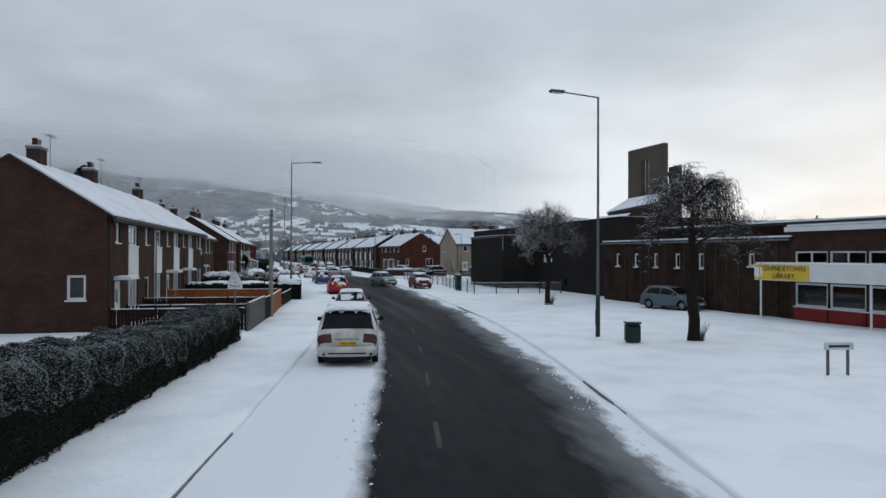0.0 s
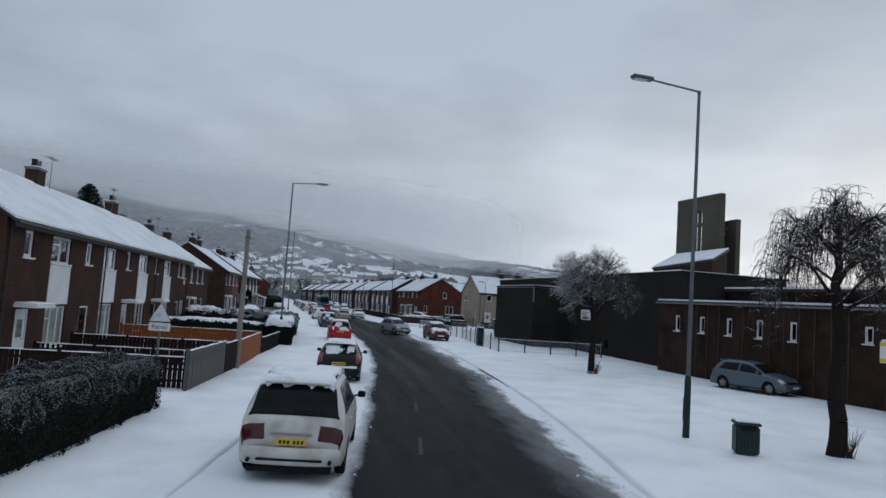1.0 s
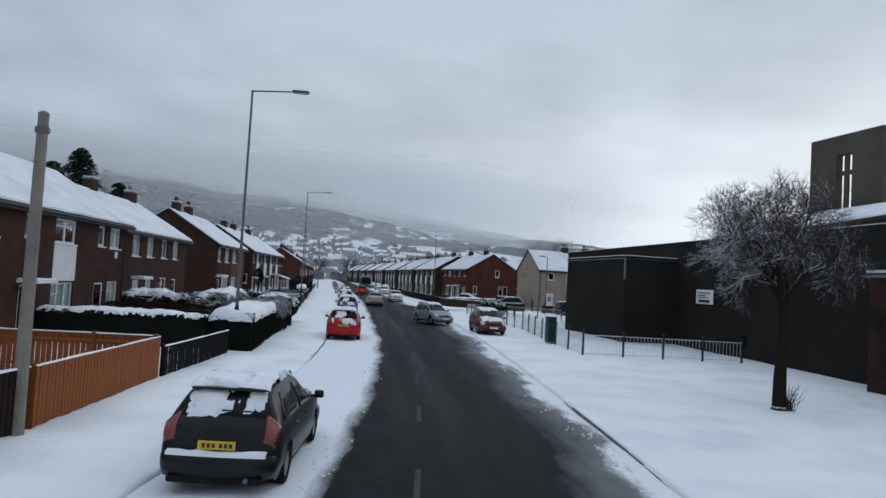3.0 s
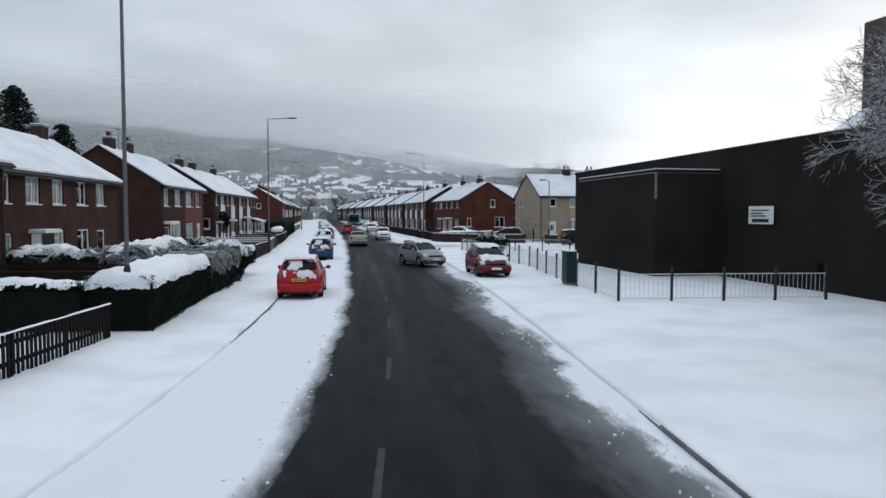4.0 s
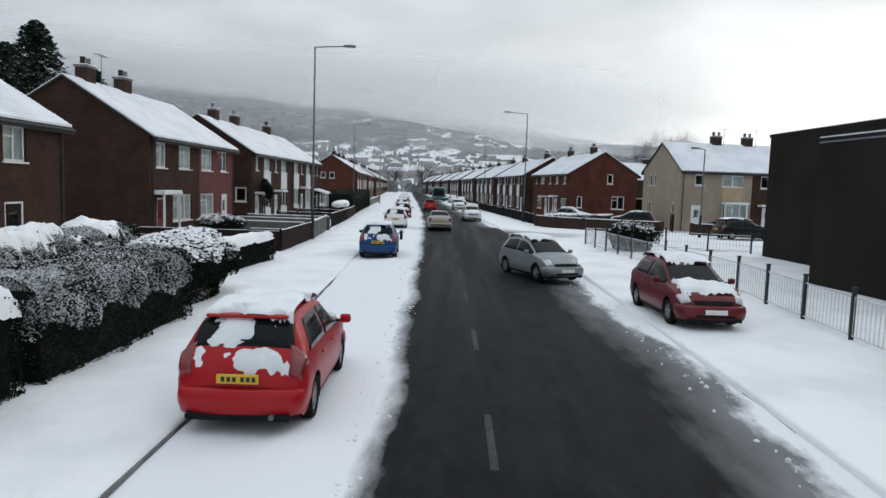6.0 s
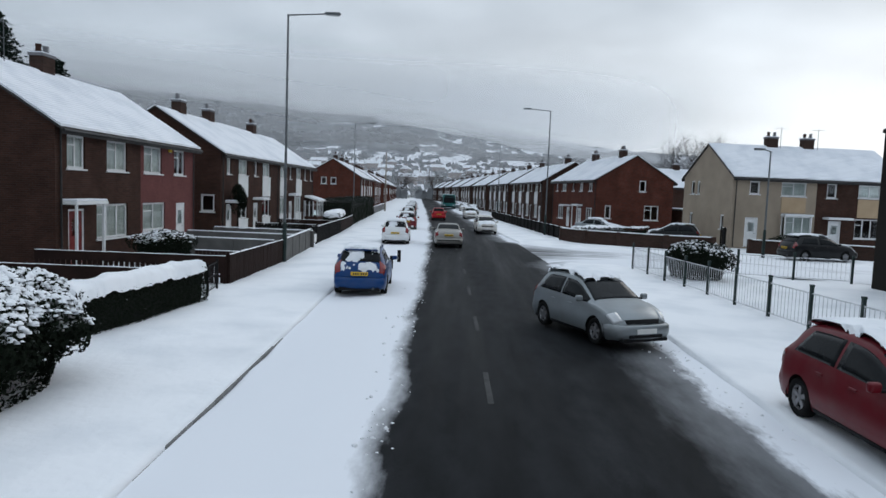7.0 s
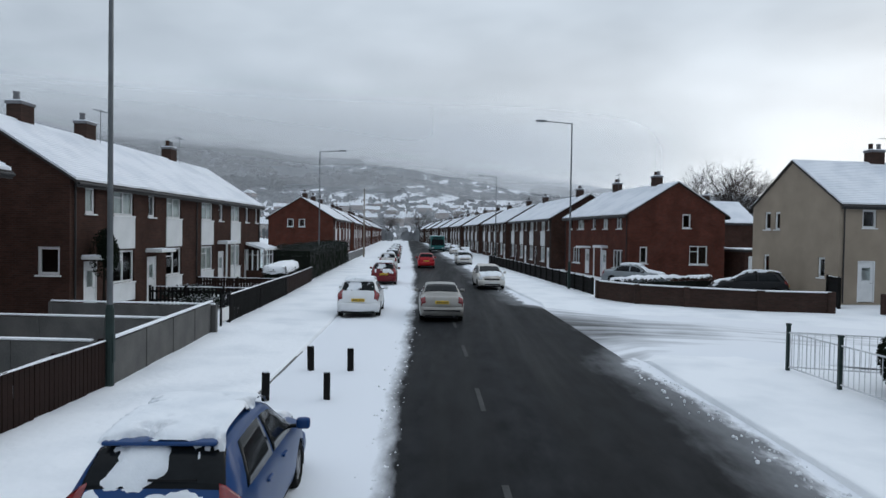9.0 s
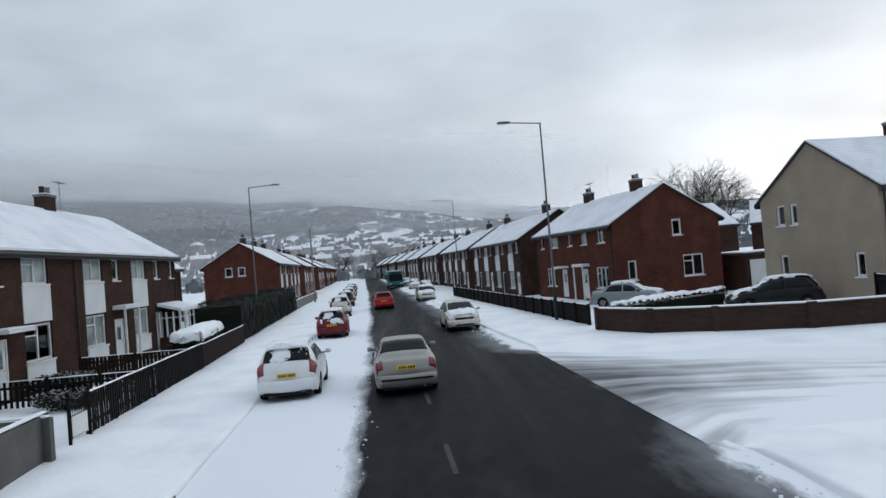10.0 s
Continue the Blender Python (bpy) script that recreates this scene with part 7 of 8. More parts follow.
        for j in range(ny):
            for i in range(nx):
                if keep[j][i] + keep[j][i + 1] + keep[j + 1][i + 1] + keep[j + 1][i] >= 2:
                    sb.faces.new((grid[j][i], grid[j][i + 1], grid[j + 1][i + 1], grid[j + 1][i]))
        for v in [v for v in sb.verts if not v.link_faces]:
            sb.verts.remove(v)
        part("snow_cap", sb, SNOW, top, "thick lid of snow", smooth=True)
    return top


def shrub(name, label, at, rx, ry, h, leaf, seed, n=5200, blobs=7, size=0.06, stem=0.0, clump=0.5):
    rng = random.Random(seed)
    top = thing(name, label, "shrub", m=pose(at[0], at[1], 0))
    cs = [(Vector((0, 0, stem + h * 0.5)), 1.0)] + [(Vector((rng.uniform(-0.55, 0.55) * rx, rng.uniform(-0.55, 0.55) * ry, stem + h * rng.uniform(0.3, 0.75))), rng.uniform(0.45, 0.7)) for _ in range(blobs)]
    bm = bmesh.new()

    def place():
        c, s = rng.choice(cs)
        d = Vector((rng.gauss(0, 1), rng.gauss(0, 1), rng.gauss(0, 1))).normalized()
        k = s * (1 - abs(rng.gauss(0, 0.12)))
        p = c + Vector((d.x * rx * k, d.y * ry * k, d.z * h * 0.5 * k))
        p.z = max(p.z, 0.02 + stem)
        return p, d
    leaf_cloud(bm, n, place, size, rng)
    tagged(part("foliage", bm, leaf, top), kind="stuff")
    if leaf is LEAF_FROST:
        fb = bmesh.new()

        def laden():
            p, d = place()
            return p + Vector((0, 0, 0.02)), Vector((d.x * 0.4, d.y * 0.4, 1))
        leaf_cloud(fb, int(n * 0.6), laden, size * clump, rng)
        tagged(part("frosted_foliage", fb, LEAF_SNOW, top, "leaves under frost and snow"), kind="stuff")
    st = bmesh.new()
    for i in range(6):
        a = i * 1.05
        e = 0.0 if stem else 1.0
        tube(st, (0.05 * math.cos(a), 0.05 * math.sin(a), -0.05), (e * rx * 0.4 * math.cos(a), e * ry * 0.4 * math.sin(a), stem + h * 0.55), 0.035, 0.015, 5)
    part("stem_cluster", st, BARK, top)


def laden_bush(label, at, rx, ry, h, seed, n, clumps, blobs, cover):
    """A leafy mound of several rounded boughs with lumps of snow on whatever faces up; cover closes the snow on its crown."""
    rng = random.Random(seed)
    top = thing("shrub", label, "shrub", m=pose(at[0], at[1], 0))
    cs = [(Vector((0, 0, h * 0.44)), 0.86)] + [(Vector((rng.uniform(-0.5, 0.5) * rx, rng.uniform(-0.65, 0.65) * ry, h * rng.uniform(0.42, 0.68))), rng.uniform(0.38, 0.6)) for _ in range(blobs)]

    def spot():
        c, s = cs[0] if rng.random() < 0.42 else rng.choice(cs)
        d = Vector((rng.gauss(0, 1), rng.gauss(0, 1), rng.gauss(0, 1))).normalized()
        k = s * (1 - 0.6 * abs(rng.gauss(0, 0.12)) + 0.10 * noise.noise(Vector((d.x * 3 + c.x, d.y * 3 + c.y, d.z * 3 + seed))))
        q = 0.75 if s < 0.8 else 1.0
        if d.z < 0:
            # the flanks fall steeply to the ground
            f = 1.0 / max(0.3, math.hypot(d.x, d.y)) * (1.0 + 0.25 * d.z)
            d = Vector((d.x * f, d.y * f, d.z))
        p = c + Vector((d.x * rx * k, d.y * (rx if s < 0.8 else ry) * k, d.z * h * 0.5 * k * q * (1.0 if d.z > 0 else 1.15)))
        p.z = max(p.z, 0.02)
        return p, d

    # Added dark lump under the leaves, coloured as the shade inside the bush
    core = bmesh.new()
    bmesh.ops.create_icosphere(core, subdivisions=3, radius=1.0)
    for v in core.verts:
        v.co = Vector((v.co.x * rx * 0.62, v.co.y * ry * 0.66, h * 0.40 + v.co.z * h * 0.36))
    part("inner_shade_core", core, INNER_SHADE, top, smooth=True)
    bm = bmesh.new()
    leaf_cloud(bm, n, spot, 0.042, rng)
    tagged(part("foliage", bm, LEAF, top, "small dark leaves"), kind="stuff")
    verts, faces = [], []
    made = tried = 0
    while made < clumps and tried < clumps * 30:
        tried += 1
        p, d = spot()
        up = d.z + 0.9 * (p.z / h - 0.55) + 0.45 * noise.noise(p * 2.6 + Vector((seed, 0, 0)))
        if up < 0.55 - 0.4 * cover:
            continue
        made += 1
        r = rng.uniform(0.014, 0.046) * (1.0 + 0.45 * cover * max(0.0, up - 0.5))
        b, m = len(verts), 6
        lean, wide = Vector((d.x, d.y, 0)) * 0.5, rng.uniform(0.8, 2.0)
        verts.append(tuple(p + Vector((0, 0, r * 0.75)) + lean * r * 0.4))
        for rad, dz in ((0.75, 0.42), (1.1, -0.35)):
            for i in range(m):
                a = 6.283 * i / m
                q = r * rad * rng.uniform(0.75, 1.25)
                verts.append(tuple(p + Vector((q * math.cos(a) * wide, q * math.sin(a) * 1.3, r * dz * rng.uniform(0.7, 1.3))) + lean * r * 0.3))
        for i in range(m):
            j = (i + 1) % m
            faces += [(b, b + 1 + i, b + 1 + j), (b + 1 + i, b + 1 + m + i, b + 1 + m + j, b + 1 + j)]
    me = bpy.data.meshes.new("snow_clumps")
    me.from_pydata(verts, [], faces)
    me.materials.append(SNOW)
    me.polygons.foreach_set("use_smooth", [True] * len(me.polygons))
    tagged(part("snow_clumps", me, SNOW, top, "clumps of snow on the boughs"), kind="stuff")
    return top


def conifer(label, at, h, r, seed):
    rng = random.Random(seed)
    top = thing("conifer_tree", label, "tree", m=pose(*at))
    tk = bmesh.new(); tube(tk, (0, 0, -0.2), (0, 0, h * 0.95), 0.22, 0.03, 8)
    part("trunk", tk, BARK, top)
    bm = bmesh.new()
    layers = int(h / 0.45)
    for i in range(layers):
        z = h * (0.12 + 0.86 * i / layers)
        rr = r * (1 - i / layers) ** 0.62 + 0.15
        for k in range(13):
            a = rng.uniform(0, 6.28)
            q = rr * rng.uniform(0.7, 1.1)
            for s in range(9):
                f = s / 8
                p = Vector((math.cos(a) * q * f, math.sin(a) * q * f, z - 0.35 * q * f * f))
                def place():
                    return p + Vector((rng.gauss(0, 0.12), rng.gauss(0, 0.12), rng.gauss(0, 0.08))), Vector((0, 0, 1))
                leaf_cloud(bm, 4, place, 0.19, rng)
    tagged(part("foliage", bm, NEEDLE, top), kind="stuff")


weeping_tree("bare weeping tree with snow on its drooping twigs", pose(15.2, 24.0, 0), 7.3, 0.19, 2.3, 11)
bare_tree("tree", "small bare tree with a spreading snowy crown", pose(16.5, 43.4, 0) @ Matrix.Diagonal((0.80, 0.80, 0.84, 1)), 7.0, 0.24, 1.2, 5, 0.02, 6, 0.50, 0.60, TWIG_SNOWY)
# brushwood at the trees' feet
for i, (x, y) in enumerate(((15.45, 23.85), (16.75, 43.3))):
    t = thing("sucker_growth", "thin bare shoots at a tree's foot", "shoots", m=pose(x, y, 0))
    bm = bmesh.new()
    for _ in range(60):
        a, e = RNG.uniform(0, 6.28), RNG.uniform(0.1, 0.42)
        tube(bm, (RNG.uniform(-0.12, 0.12), RNG.uniform(-0.12, 0.12), -0.02), (e * math.cos(a), e * math.sin(a), RNG.uniform(0.35, 0.8)), 0.008, 0.003, 3)
    tagged(part("bare_growth", bm, TWIG, t), kind="stuff")
BIG = bare_tree("tree", "tall bare tree rising behind the roofs", pose(38, 158, 0), 13.5, 0.34, 1.0, 21, 0.05, 5, 0.30)
copy_thing(BIG, pose(44, 163, 0, 0, 0, 120))
copy_thing(BIG, pose(46, 62, 0, 0, 0, 70) @ Matrix.Diagonal((0.62, 0.62, 0.62, 1)))
copy_thing(BIG, pose(50.5, 61, 0, 0, 0, 200) @ Matrix.Diagonal((0.58, 0.58, 0.58, 1)))
for x, y, z, r in ((9, 330, 0, 30), (-8, 350, 0, 200), (24, 260, 0, 90), (-24, 380, 0, 10), (30, 310, 0, 300), (-40, 300, 0, 50)):
    copy_thing(BIG, pose(x, y, z, 0, 0, r))
conifer("dark conifer with snow-dusted boughs behind the roofs", (-32.0, 111, 0), 17.2, 6.0, 3)
conifer("dark conifer with snow-dusted boughs beside a taller one", (-36.0, 113, 0), 15.6, 5.5, 4)
conifer("slim dark conifer among the far gardens", (-28.0, 113, 0), 13.4, 4.2, 6)

hedge("long dark privet hedge, frosted on top", (-4.9, 5.5), (-3.05, 19.6), 1.9, 1.95, LEAF_HOAR, 0, 31, 460, lump=0.20, frost=1.35, fine=0.015, fall=2.55, deep=0.42)
hedge("long dark privet hedge ending at a garden gate", (-3.05, 19.7), (-2.2, 27.3), 1.8, 1.34, LEAF_HOAR, 0, 32, 460, lump=0.20, frost=1.2, fine=0.015, deep=0.42)
hedge("dark hedge with a thick lid of snow", (0.15, 51.5), (-0.05, 59.1), 1.75, 1.45, LEAF, 0.16, 33, 420, lump=0.06, frost=0.12, bare=-0.25, deep=0.2)
hedge("dark hedge across a garden, snow along its top", (-1.5, 52.4), (-8.0, 52.7), 1.1, 1.3, LEAF, 0.05, 34, 300, frost=0, bare=0.12)
hedge("brown beech hedge across a garden", (-2.2, 58.9), (-8.0, 59.1), 1.0, 1.25, LEAF_BEECH, 0, 44, 300, frost=0)
hedge("tall lumpy hedge frosted white", (-0.05, 59.5), (0.0, 65.0), 1.8, 1.62, LEAF_HOAR, 0, 36, 420, lump=0.20, frost=2.6, fine=0.022, deep=0.5, curve=0.7)
hedge("tall lumpy hedge frosted white behind another", (-2.9, 60.9), (-3.2, 69.5), 1.8, 1.8, LEAF_HOAR, 0.06, 42, 380, lump=0.30, frost=2.6, bare=0.12, fine=0.022, deep=0.5, curve=0.7)
hedge("frosted hedge between two gardens", (-4.6, 62.0), (-8.4, 62.2), 1.4, 1.7, LEAF_HOAR, 0.05, 37, 380, lump=0.25, frost=2.4, bare=0.12, fine=0.022, deep=0.45, curve=0.55)
hedge("narrow clipped hedge with a smooth lid of snow", (-1.8, 71.3), (-1.22, 76.7), 0.8, 0.98, LEAF, 0.17, 38, 420, lump=0.03, frost=0, bare=-0.35)
hedge("small snow-topped hedge beyond the picket fence", (-3.45, 108.5), (-4.0, 114), 1.3, 1.42, LEAF, 0.14, 39, 300, bare=-0.2)
hedge("tall dark hedge beside the far terrace", (-4.3, 119), (-6.4, 149), 3.0, 2.25, LEAF, 0, 40, 150, lump=0.25, frost=0.25, fine=0.019)
laden_bush("broad bush bowed under clumps of snow", (-1.35, 67.35), 1.45, 2.75, 2.0, 51, 30000, 6500, 11, 0.8)
laden_bush("dark shrub with clumps of snow before the red house", (-6.15, 84.9), 1.2, 1.1, 1.55, 52, 13000, 1100, 14, 0.3)
laden_bush("broad evergreen shrub with patches of snow inside the railings", (15.8, 87.3), 1.5, 1.5, 1.85, 53, 20000, 800, 12, 0.2)
shrub("shrub", "clipped dark shrub on a stem beside a door", (-7.5, 97.6), 0.52, 0.52, 1.9, LEAF, 54, 4200, 3, 0.045, 1.4)
shrub("shrub", "low snowy planting by a house wall", (-6.8, 104.2), 1.2, 0.8, 0.8, LEAF_FROST, 55, 2500)
shrub("shrub", "low snowy planting by a garden path", (-5.2, 101.2), 1.0, 0.9, 0.6, LEAF_FROST, 56, 2000)
shrub("shrub", "dark evergreen at the grey house's fence", (27.5, 105.0), 1.0, 0.8, 1.2, LEAF, 57, 2500)

# ---- street lamps, poles, signs, boxes ----
def street_lamp(at, h, arm, yaw, label, base=DARK_STEEL):
    t = thing("street_lamp", label, "street lamp", "street lamps", m=pose(at[0], at[1], 0, 0, 0, yaw))
    bm = bmesh.new()
    tube(bm, (0, 0, -0.2), (0, 0, 1.6), 0.095, 0.09, 12); tube(bm, (0, 0, 1.6), (0, 0, 1.72), 0.09, 0.06, 12)
    part("column_base", bm, base, t)
    bm = bmesh.new(); tube(bm, (0, 0, 1.72), (0, 0, h), 0.062, 0.042, 10)
    part("column", bm, GALV, t)
    bm = bmesh.new(); tube(bm, (0, 0, h - 0.06), (0, 0, h + 0.02), 0.05, 0.05, 8); tube(bm, (0, 0, h), (arm, 0, h + 0.10), 0.032, 0.028, 8)
    part("bracket_arm", bm, GALV, t)
    hd = bmesh.new()
    box(hd, arm - 0.05, arm + 0.62, -0.12, 0.12, h + 0.06, h + 0.17)
    bmesh.ops.bevel(hd, geom=hd.edges[:], offset=0.035, segments=2, affect="EDGES")
    hh = part("lamp_head", hd, GALV, t, "grey lamp head, unlit")
    gl = rbox(arm + 0.15, arm + 0.55, -0.09, 0.09, h + 0.035, h + 0.062, 0.01, 1)
    part("diffuser", gl, LAMP_CLEAR, hh)
    dr = rbox(-0.005 + 0.085, 0.10, -0.05, 0.05, 0.5, 1.1, 0.004, 1)
    part("access_door", dr, base, t)


def telegraph_pole(at, h, label):
    t = thing("telegraph_pole", label, "telegraph pole", "telegraph poles", m=pose(at[0], at[1], 0))
    bm = bmesh.new(); tube(bm, (0, 0, -0.3), (0, 0, h), 0.125, 0.09, 12)
    part("pole", bm, POLE_WOOD, t)
    bm = bmesh.new()
    for i in range(6):
        z, s = h - 0.9 - i * 0.45, 1 if i % 2 else -1
        tube(bm, (0, s * 0.08, z), (0, s * 0.24, z), 0.012, 0.012, 6)
    part("climbing_steps", bm, GALV, t)
    bm = bmesh.new(); tube(bm, (0, 0, h - 0.35), (0, 0, h - 0.25), 0.125, 0.125, 12); tube(bm, (0, 0, h), (0, 0, h + 0.05), 0.1, 0.04, 12)
    part("pole_ring", bm, GALV, t)


def litter_bin(at):
    t = thing("litter_bin", "dark green litter bin standing in the snow", "bin", m=pose(at[0], at[1], 0, 0, 0, -20) @ Matrix.Diagonal((0.86, 0.86, 0.86, 1)))
    bm = bmesh.new()
    box(bm, -0.33, 0.33, -0.28, 0.28, 0.02, 0.82)
    bmesh.ops.bevel(bm, geom=bm.edges[:], offset=0.04, segments=2, affect="EDGES")
    part("body", bm, CAB_GREEN, t)
    for i in range(6):
        part("slat", rbox(-0.30 + i * 0.105, -0.235 + i * 0.105, -0.295, -0.275, 0.12, 0.66, 0.005, 1), DARK_STEEL, t)
    part("hood", rbox(-0.36, 0.36, -0.31, 0.31, 0.84, 0.92, 0.03, 2), DARK_STEEL, t)
    part("mouth", rbox(-0.22, 0.22, -0.287, -0.27, 0.69, 0.80, 0.01, 1), TRIM_BLACK, t)
    part("snow_cap", rbox(-0.33, 0.33, -0.28, 0.28, 0.924, 0.98, 0.025, 2), SNOW, t)


def cabinet(at, yaw):
    t = thing("utility_cabinet", "dark green utility cabinet in front of the railings", "cabinet", m=pose(at[0], at[1], 0, 0, 0, yaw) @ Matrix.Diagonal((0.82, 0.82, 0.96, 1)))
    part("plinth", rbox(-0.42, 0.42, -0.24, 0.24, -0.05, 0.12, 0.01, 1), KERB, t)
    part("body", rbox(-0.45, 0.45, -0.27, 0.27, 0.12, 1.48, 0.02, 2), CAB_GREEN, t)
    for s in (-1, 1):
        d = part("door", rbox(min(0, s * 0.42), max(0, s * 0.42), -0.29, -0.272, 0.18, 1.42, 0.006, 1), CAB_GREEN, t)
        part("handle", rbox(s * 0.06 - 0.015, s * 0.06 + 0.015, -0.315, -0.29, 0.75, 0.9, 0.005, 1), GALV, d)
    part("lid", rbox(-0.49, 0.49, -0.31, 0.31, 1.48, 1.54, 0.015, 1), CAB_GREEN, t)
    part("snow_cap", rbox(-0.46, 0.46, -0.28, 0.28, 1.544, 1.60, 0.025, 2), SNOW, t)


def bollard(at, tilt):
    t = thing("bollard", "short grey wooden bollard in the snow", "bollard", "verge bollards", m=pose(at[0], at[1], 0, tilt, 0, RNG.uniform(0, 90)))
    part("post", rbox(-0.065, 0.065, -0.065, 0.065, -0.2, 0.52, 0.012, 1), TIMBER_BLACK, t)
    part("snow_cap", rbox(-0.055, 0.055, -0.055, 0.055, 0.522, 0.55, 0.012, 2), SNOW, t)


def warning_sign(at):
    t = thing("warning_sign", "triangular warning sign plastered with snow over a small plate", "sign", m=pose(at[0], at[1], 0, 0, 0, -5))
    bm = bmesh.new(); tube(bm, (0, 0, -0.2), (0, 0, 2.66), 0.038, 0.038, 10)
    part("post", bm, GALV, t)
    for s, y, mat, nm in ((0.34, -0.05, SIGN_RED, "triangle_border"), (0.255, -0.056, SIGN_WHITE, "triangle_face"), (0.32, -0.068, SIGN_RIME, "snow_cover")):
        bm = bmesh.new()
        c = 2.42
        p = [(math.sin(a) * s, c + math.cos(a) * s) for a in (0, 2.0944, 4.18879)]
        lo = [bm.verts.new((x, y, z)) for x, z in p]
        hi = [bm.verts.new((x, y + 0.012, z)) for x, z in p]
        bm.faces.new(lo); bm.faces.new(hi[::-1])
        for i in range(3):
            bm.faces.new((lo[i], lo[(i + 1) % 3], hi[(i + 1) % 3], hi[i]))
        part(nm, bm, mat, t)
    pl = part("plate", rbox(-0.28, 0.28, -0.05, -0.035, 2.0, 2.22, 0.01, 1), SIGN_WHITE, t, "white plate with dark lettering")
    cu = bpy.data.curves.new("lettering", "FONT")
    cu.body, cu.size, cu.align_x, cu.extrude = "Patrol", 0.165, "CENTER", 0.002
    ob = bpy.data.objects.new("tmp_text", cu)
    me = ob.to_mesh().copy()
    ob.to_mesh_clear()
    bpy.data.objects.remove(ob)
    me.materials.clear(); me.materials.append(INK)
    part("lettering", me, INK, pl, m=pose(0, -0.053, 2.055, 90, 0, 0))


def name_plate(p0, p1):
    """A low street name plate on two posts; its writing is a plain bar."""
    a, b = Vector(p0), Vector(p1)
    yaw = math.degrees(math.atan2((b - a).y, (b - a).x))
    w = (b - a).length
    t = thing("street_name_plate", "low name plate on two posts, snow on its top", "sign", m=pose(a.x, a.y, 0, 0, 0, yaw))
    for u in (0.06, w - 0.06):
        part("post", rbox(u - 0.035, u + 0.035, -0.03, 0.03, -0.2, 0.9, 0.006, 1), TIMBER_GREY, t)
    pl = part("board", rbox(-0.08, w + 0.08, -0.06, -0.032, 0.72, 0.92, 0.006, 1), RAIL_STEEL, t, "grey board with a dark bar")
    part("text_bar", rbox(0.05, w - 0.05, -0.063, -0.0605, 0.785, 0.855, 0.0005, 1), INK, pl)
    part("snow_cap", rbox(-0.06, w + 0.06, -0.06, 0.0, 0.922, 0.96, 0.015, 2), SNOW, t)


# ---- fences and walls ----
def board_fence(label, p0, p1, h, mat, gap=0.145, bw=0.125, post=1.85, z0=0.02, snow=True, picket=False, group="garden fences", band=0.0):
    """Upright boards on two rails between posts, from p0 to p1."""
    a, b = Vector(p0), Vector(p1)
    L = (b - a).length
    yaw = math.degrees(math.atan2(-(b - a).x, (b - a).y))
    t = thing("fence", label, "fence", group, m=pose(a.x, a.y, 0, 0, 0, yaw))
    bb = bmesh.new()
    if picket:
        v = [bb.verts.new(p) for p in ((0, 0, z0), (0, bw, z0), (0, bw, h - 0.05), (0, bw / 2, h), (0, 0, h - 0.05))]
        w = [bb.verts.new((0.022, q.co.y, q.co.z)) for q in v]
        bb.faces.new(v); bb.faces.new(w[::-1])
        for i in range(5):
            bb.faces.new((v[i], v[(i + 1) % 5], w[(i + 1) % 5], w[i]))
    else:
        box(bb, 0, 0.022, 0, bw, z0, h)
    me = mesh_of(bb, "board", mat)
    n = int(L / gap)
    for i in range(n):
        part("board", me, mat, t, m=pose(RNG.uniform(-0.004, 0.004), i * L / n, RNG.uniform(-0.015, 0.012), RNG.uniform(-0.4, 0.4)))
    k = max(1, round(L / post))
    pm = mesh_of(rbox(-0.11, -0.02, -0.045, 0.045, -0.2, h + 0.05, 0.008, 1), "post", mat)
    for i in range(k + 1):
        part("post", pm, mat, t, m=pose(0, min(L - 0.05, max(0.05, L * i / k)), 0))
    for z in (0.22, h - 0.25):
        part("rail", rbox(-0.05, 0.0, 0, L, z, z + 0.08, 0.006, 1), mat, t)
    if band:
        part("top_board", rbox(0.024, 0.046, 0, L, h - band, h, 0.006, 1), mat, t)
    if snow:
        sb = bmesh.new()
        m = max(2, int(L / 0.2))
        prev = None
        for i in range(m + 1):
            y = L * i / m
            hh = 0.026 + 0.022 * noise.noise(Vector((y * 1.5, h, a.x)))
            ring = [sb.verts.new((x, y, h - 0.01 + z)) for x, z in ((-0.035, 0), (-0.03, hh), (0.02, hh), (0.03, 0))]
            if prev:
                for q in range(3):
                    sb.faces.new((prev[q], prev[q + 1], ring[q + 1], ring[q]))
            prev = ring
        part("snow_line", sb, SNOW, t, smooth=True)


def slab_wall(label, p0, p1, h, mat, t=0.12, group="garden walls"):
    """A wall of stacked concrete or brick bays between piers, with a snow coping."""
    a, b = Vector(p0), Vector(p1)
    L = (b - a).length
    yaw = math.degrees(math.atan2(-(b - a).x, (b - a).y))
    o = thing("garden_wall", label, "wall", group, m=pose(a.x, a.y, 0, 0, 0, yaw))
    k = max(1, round(L / 1.9))
    for i in range(k):
        part("panel", rbox(-t / 2, t / 2, L * i / k + 0.06, L * (i + 1) / k - 0.06, -0.1, h, 0.008, 1), mat, o)
    for i in range(k + 1):
        part("pier", rbox(-t / 2 - 0.02, t / 2 + 0.02, L * i / k - 0.06, L * i / k + 0.06, -0.2, h + 0.03, 0.008, 1), mat, o)
    part("snow_line", rbox(-t / 2 - 0.01, t / 2 + 0.01, 0, L, h + 0.034, h + 0.085, 0.022, 2), SNOW, o)


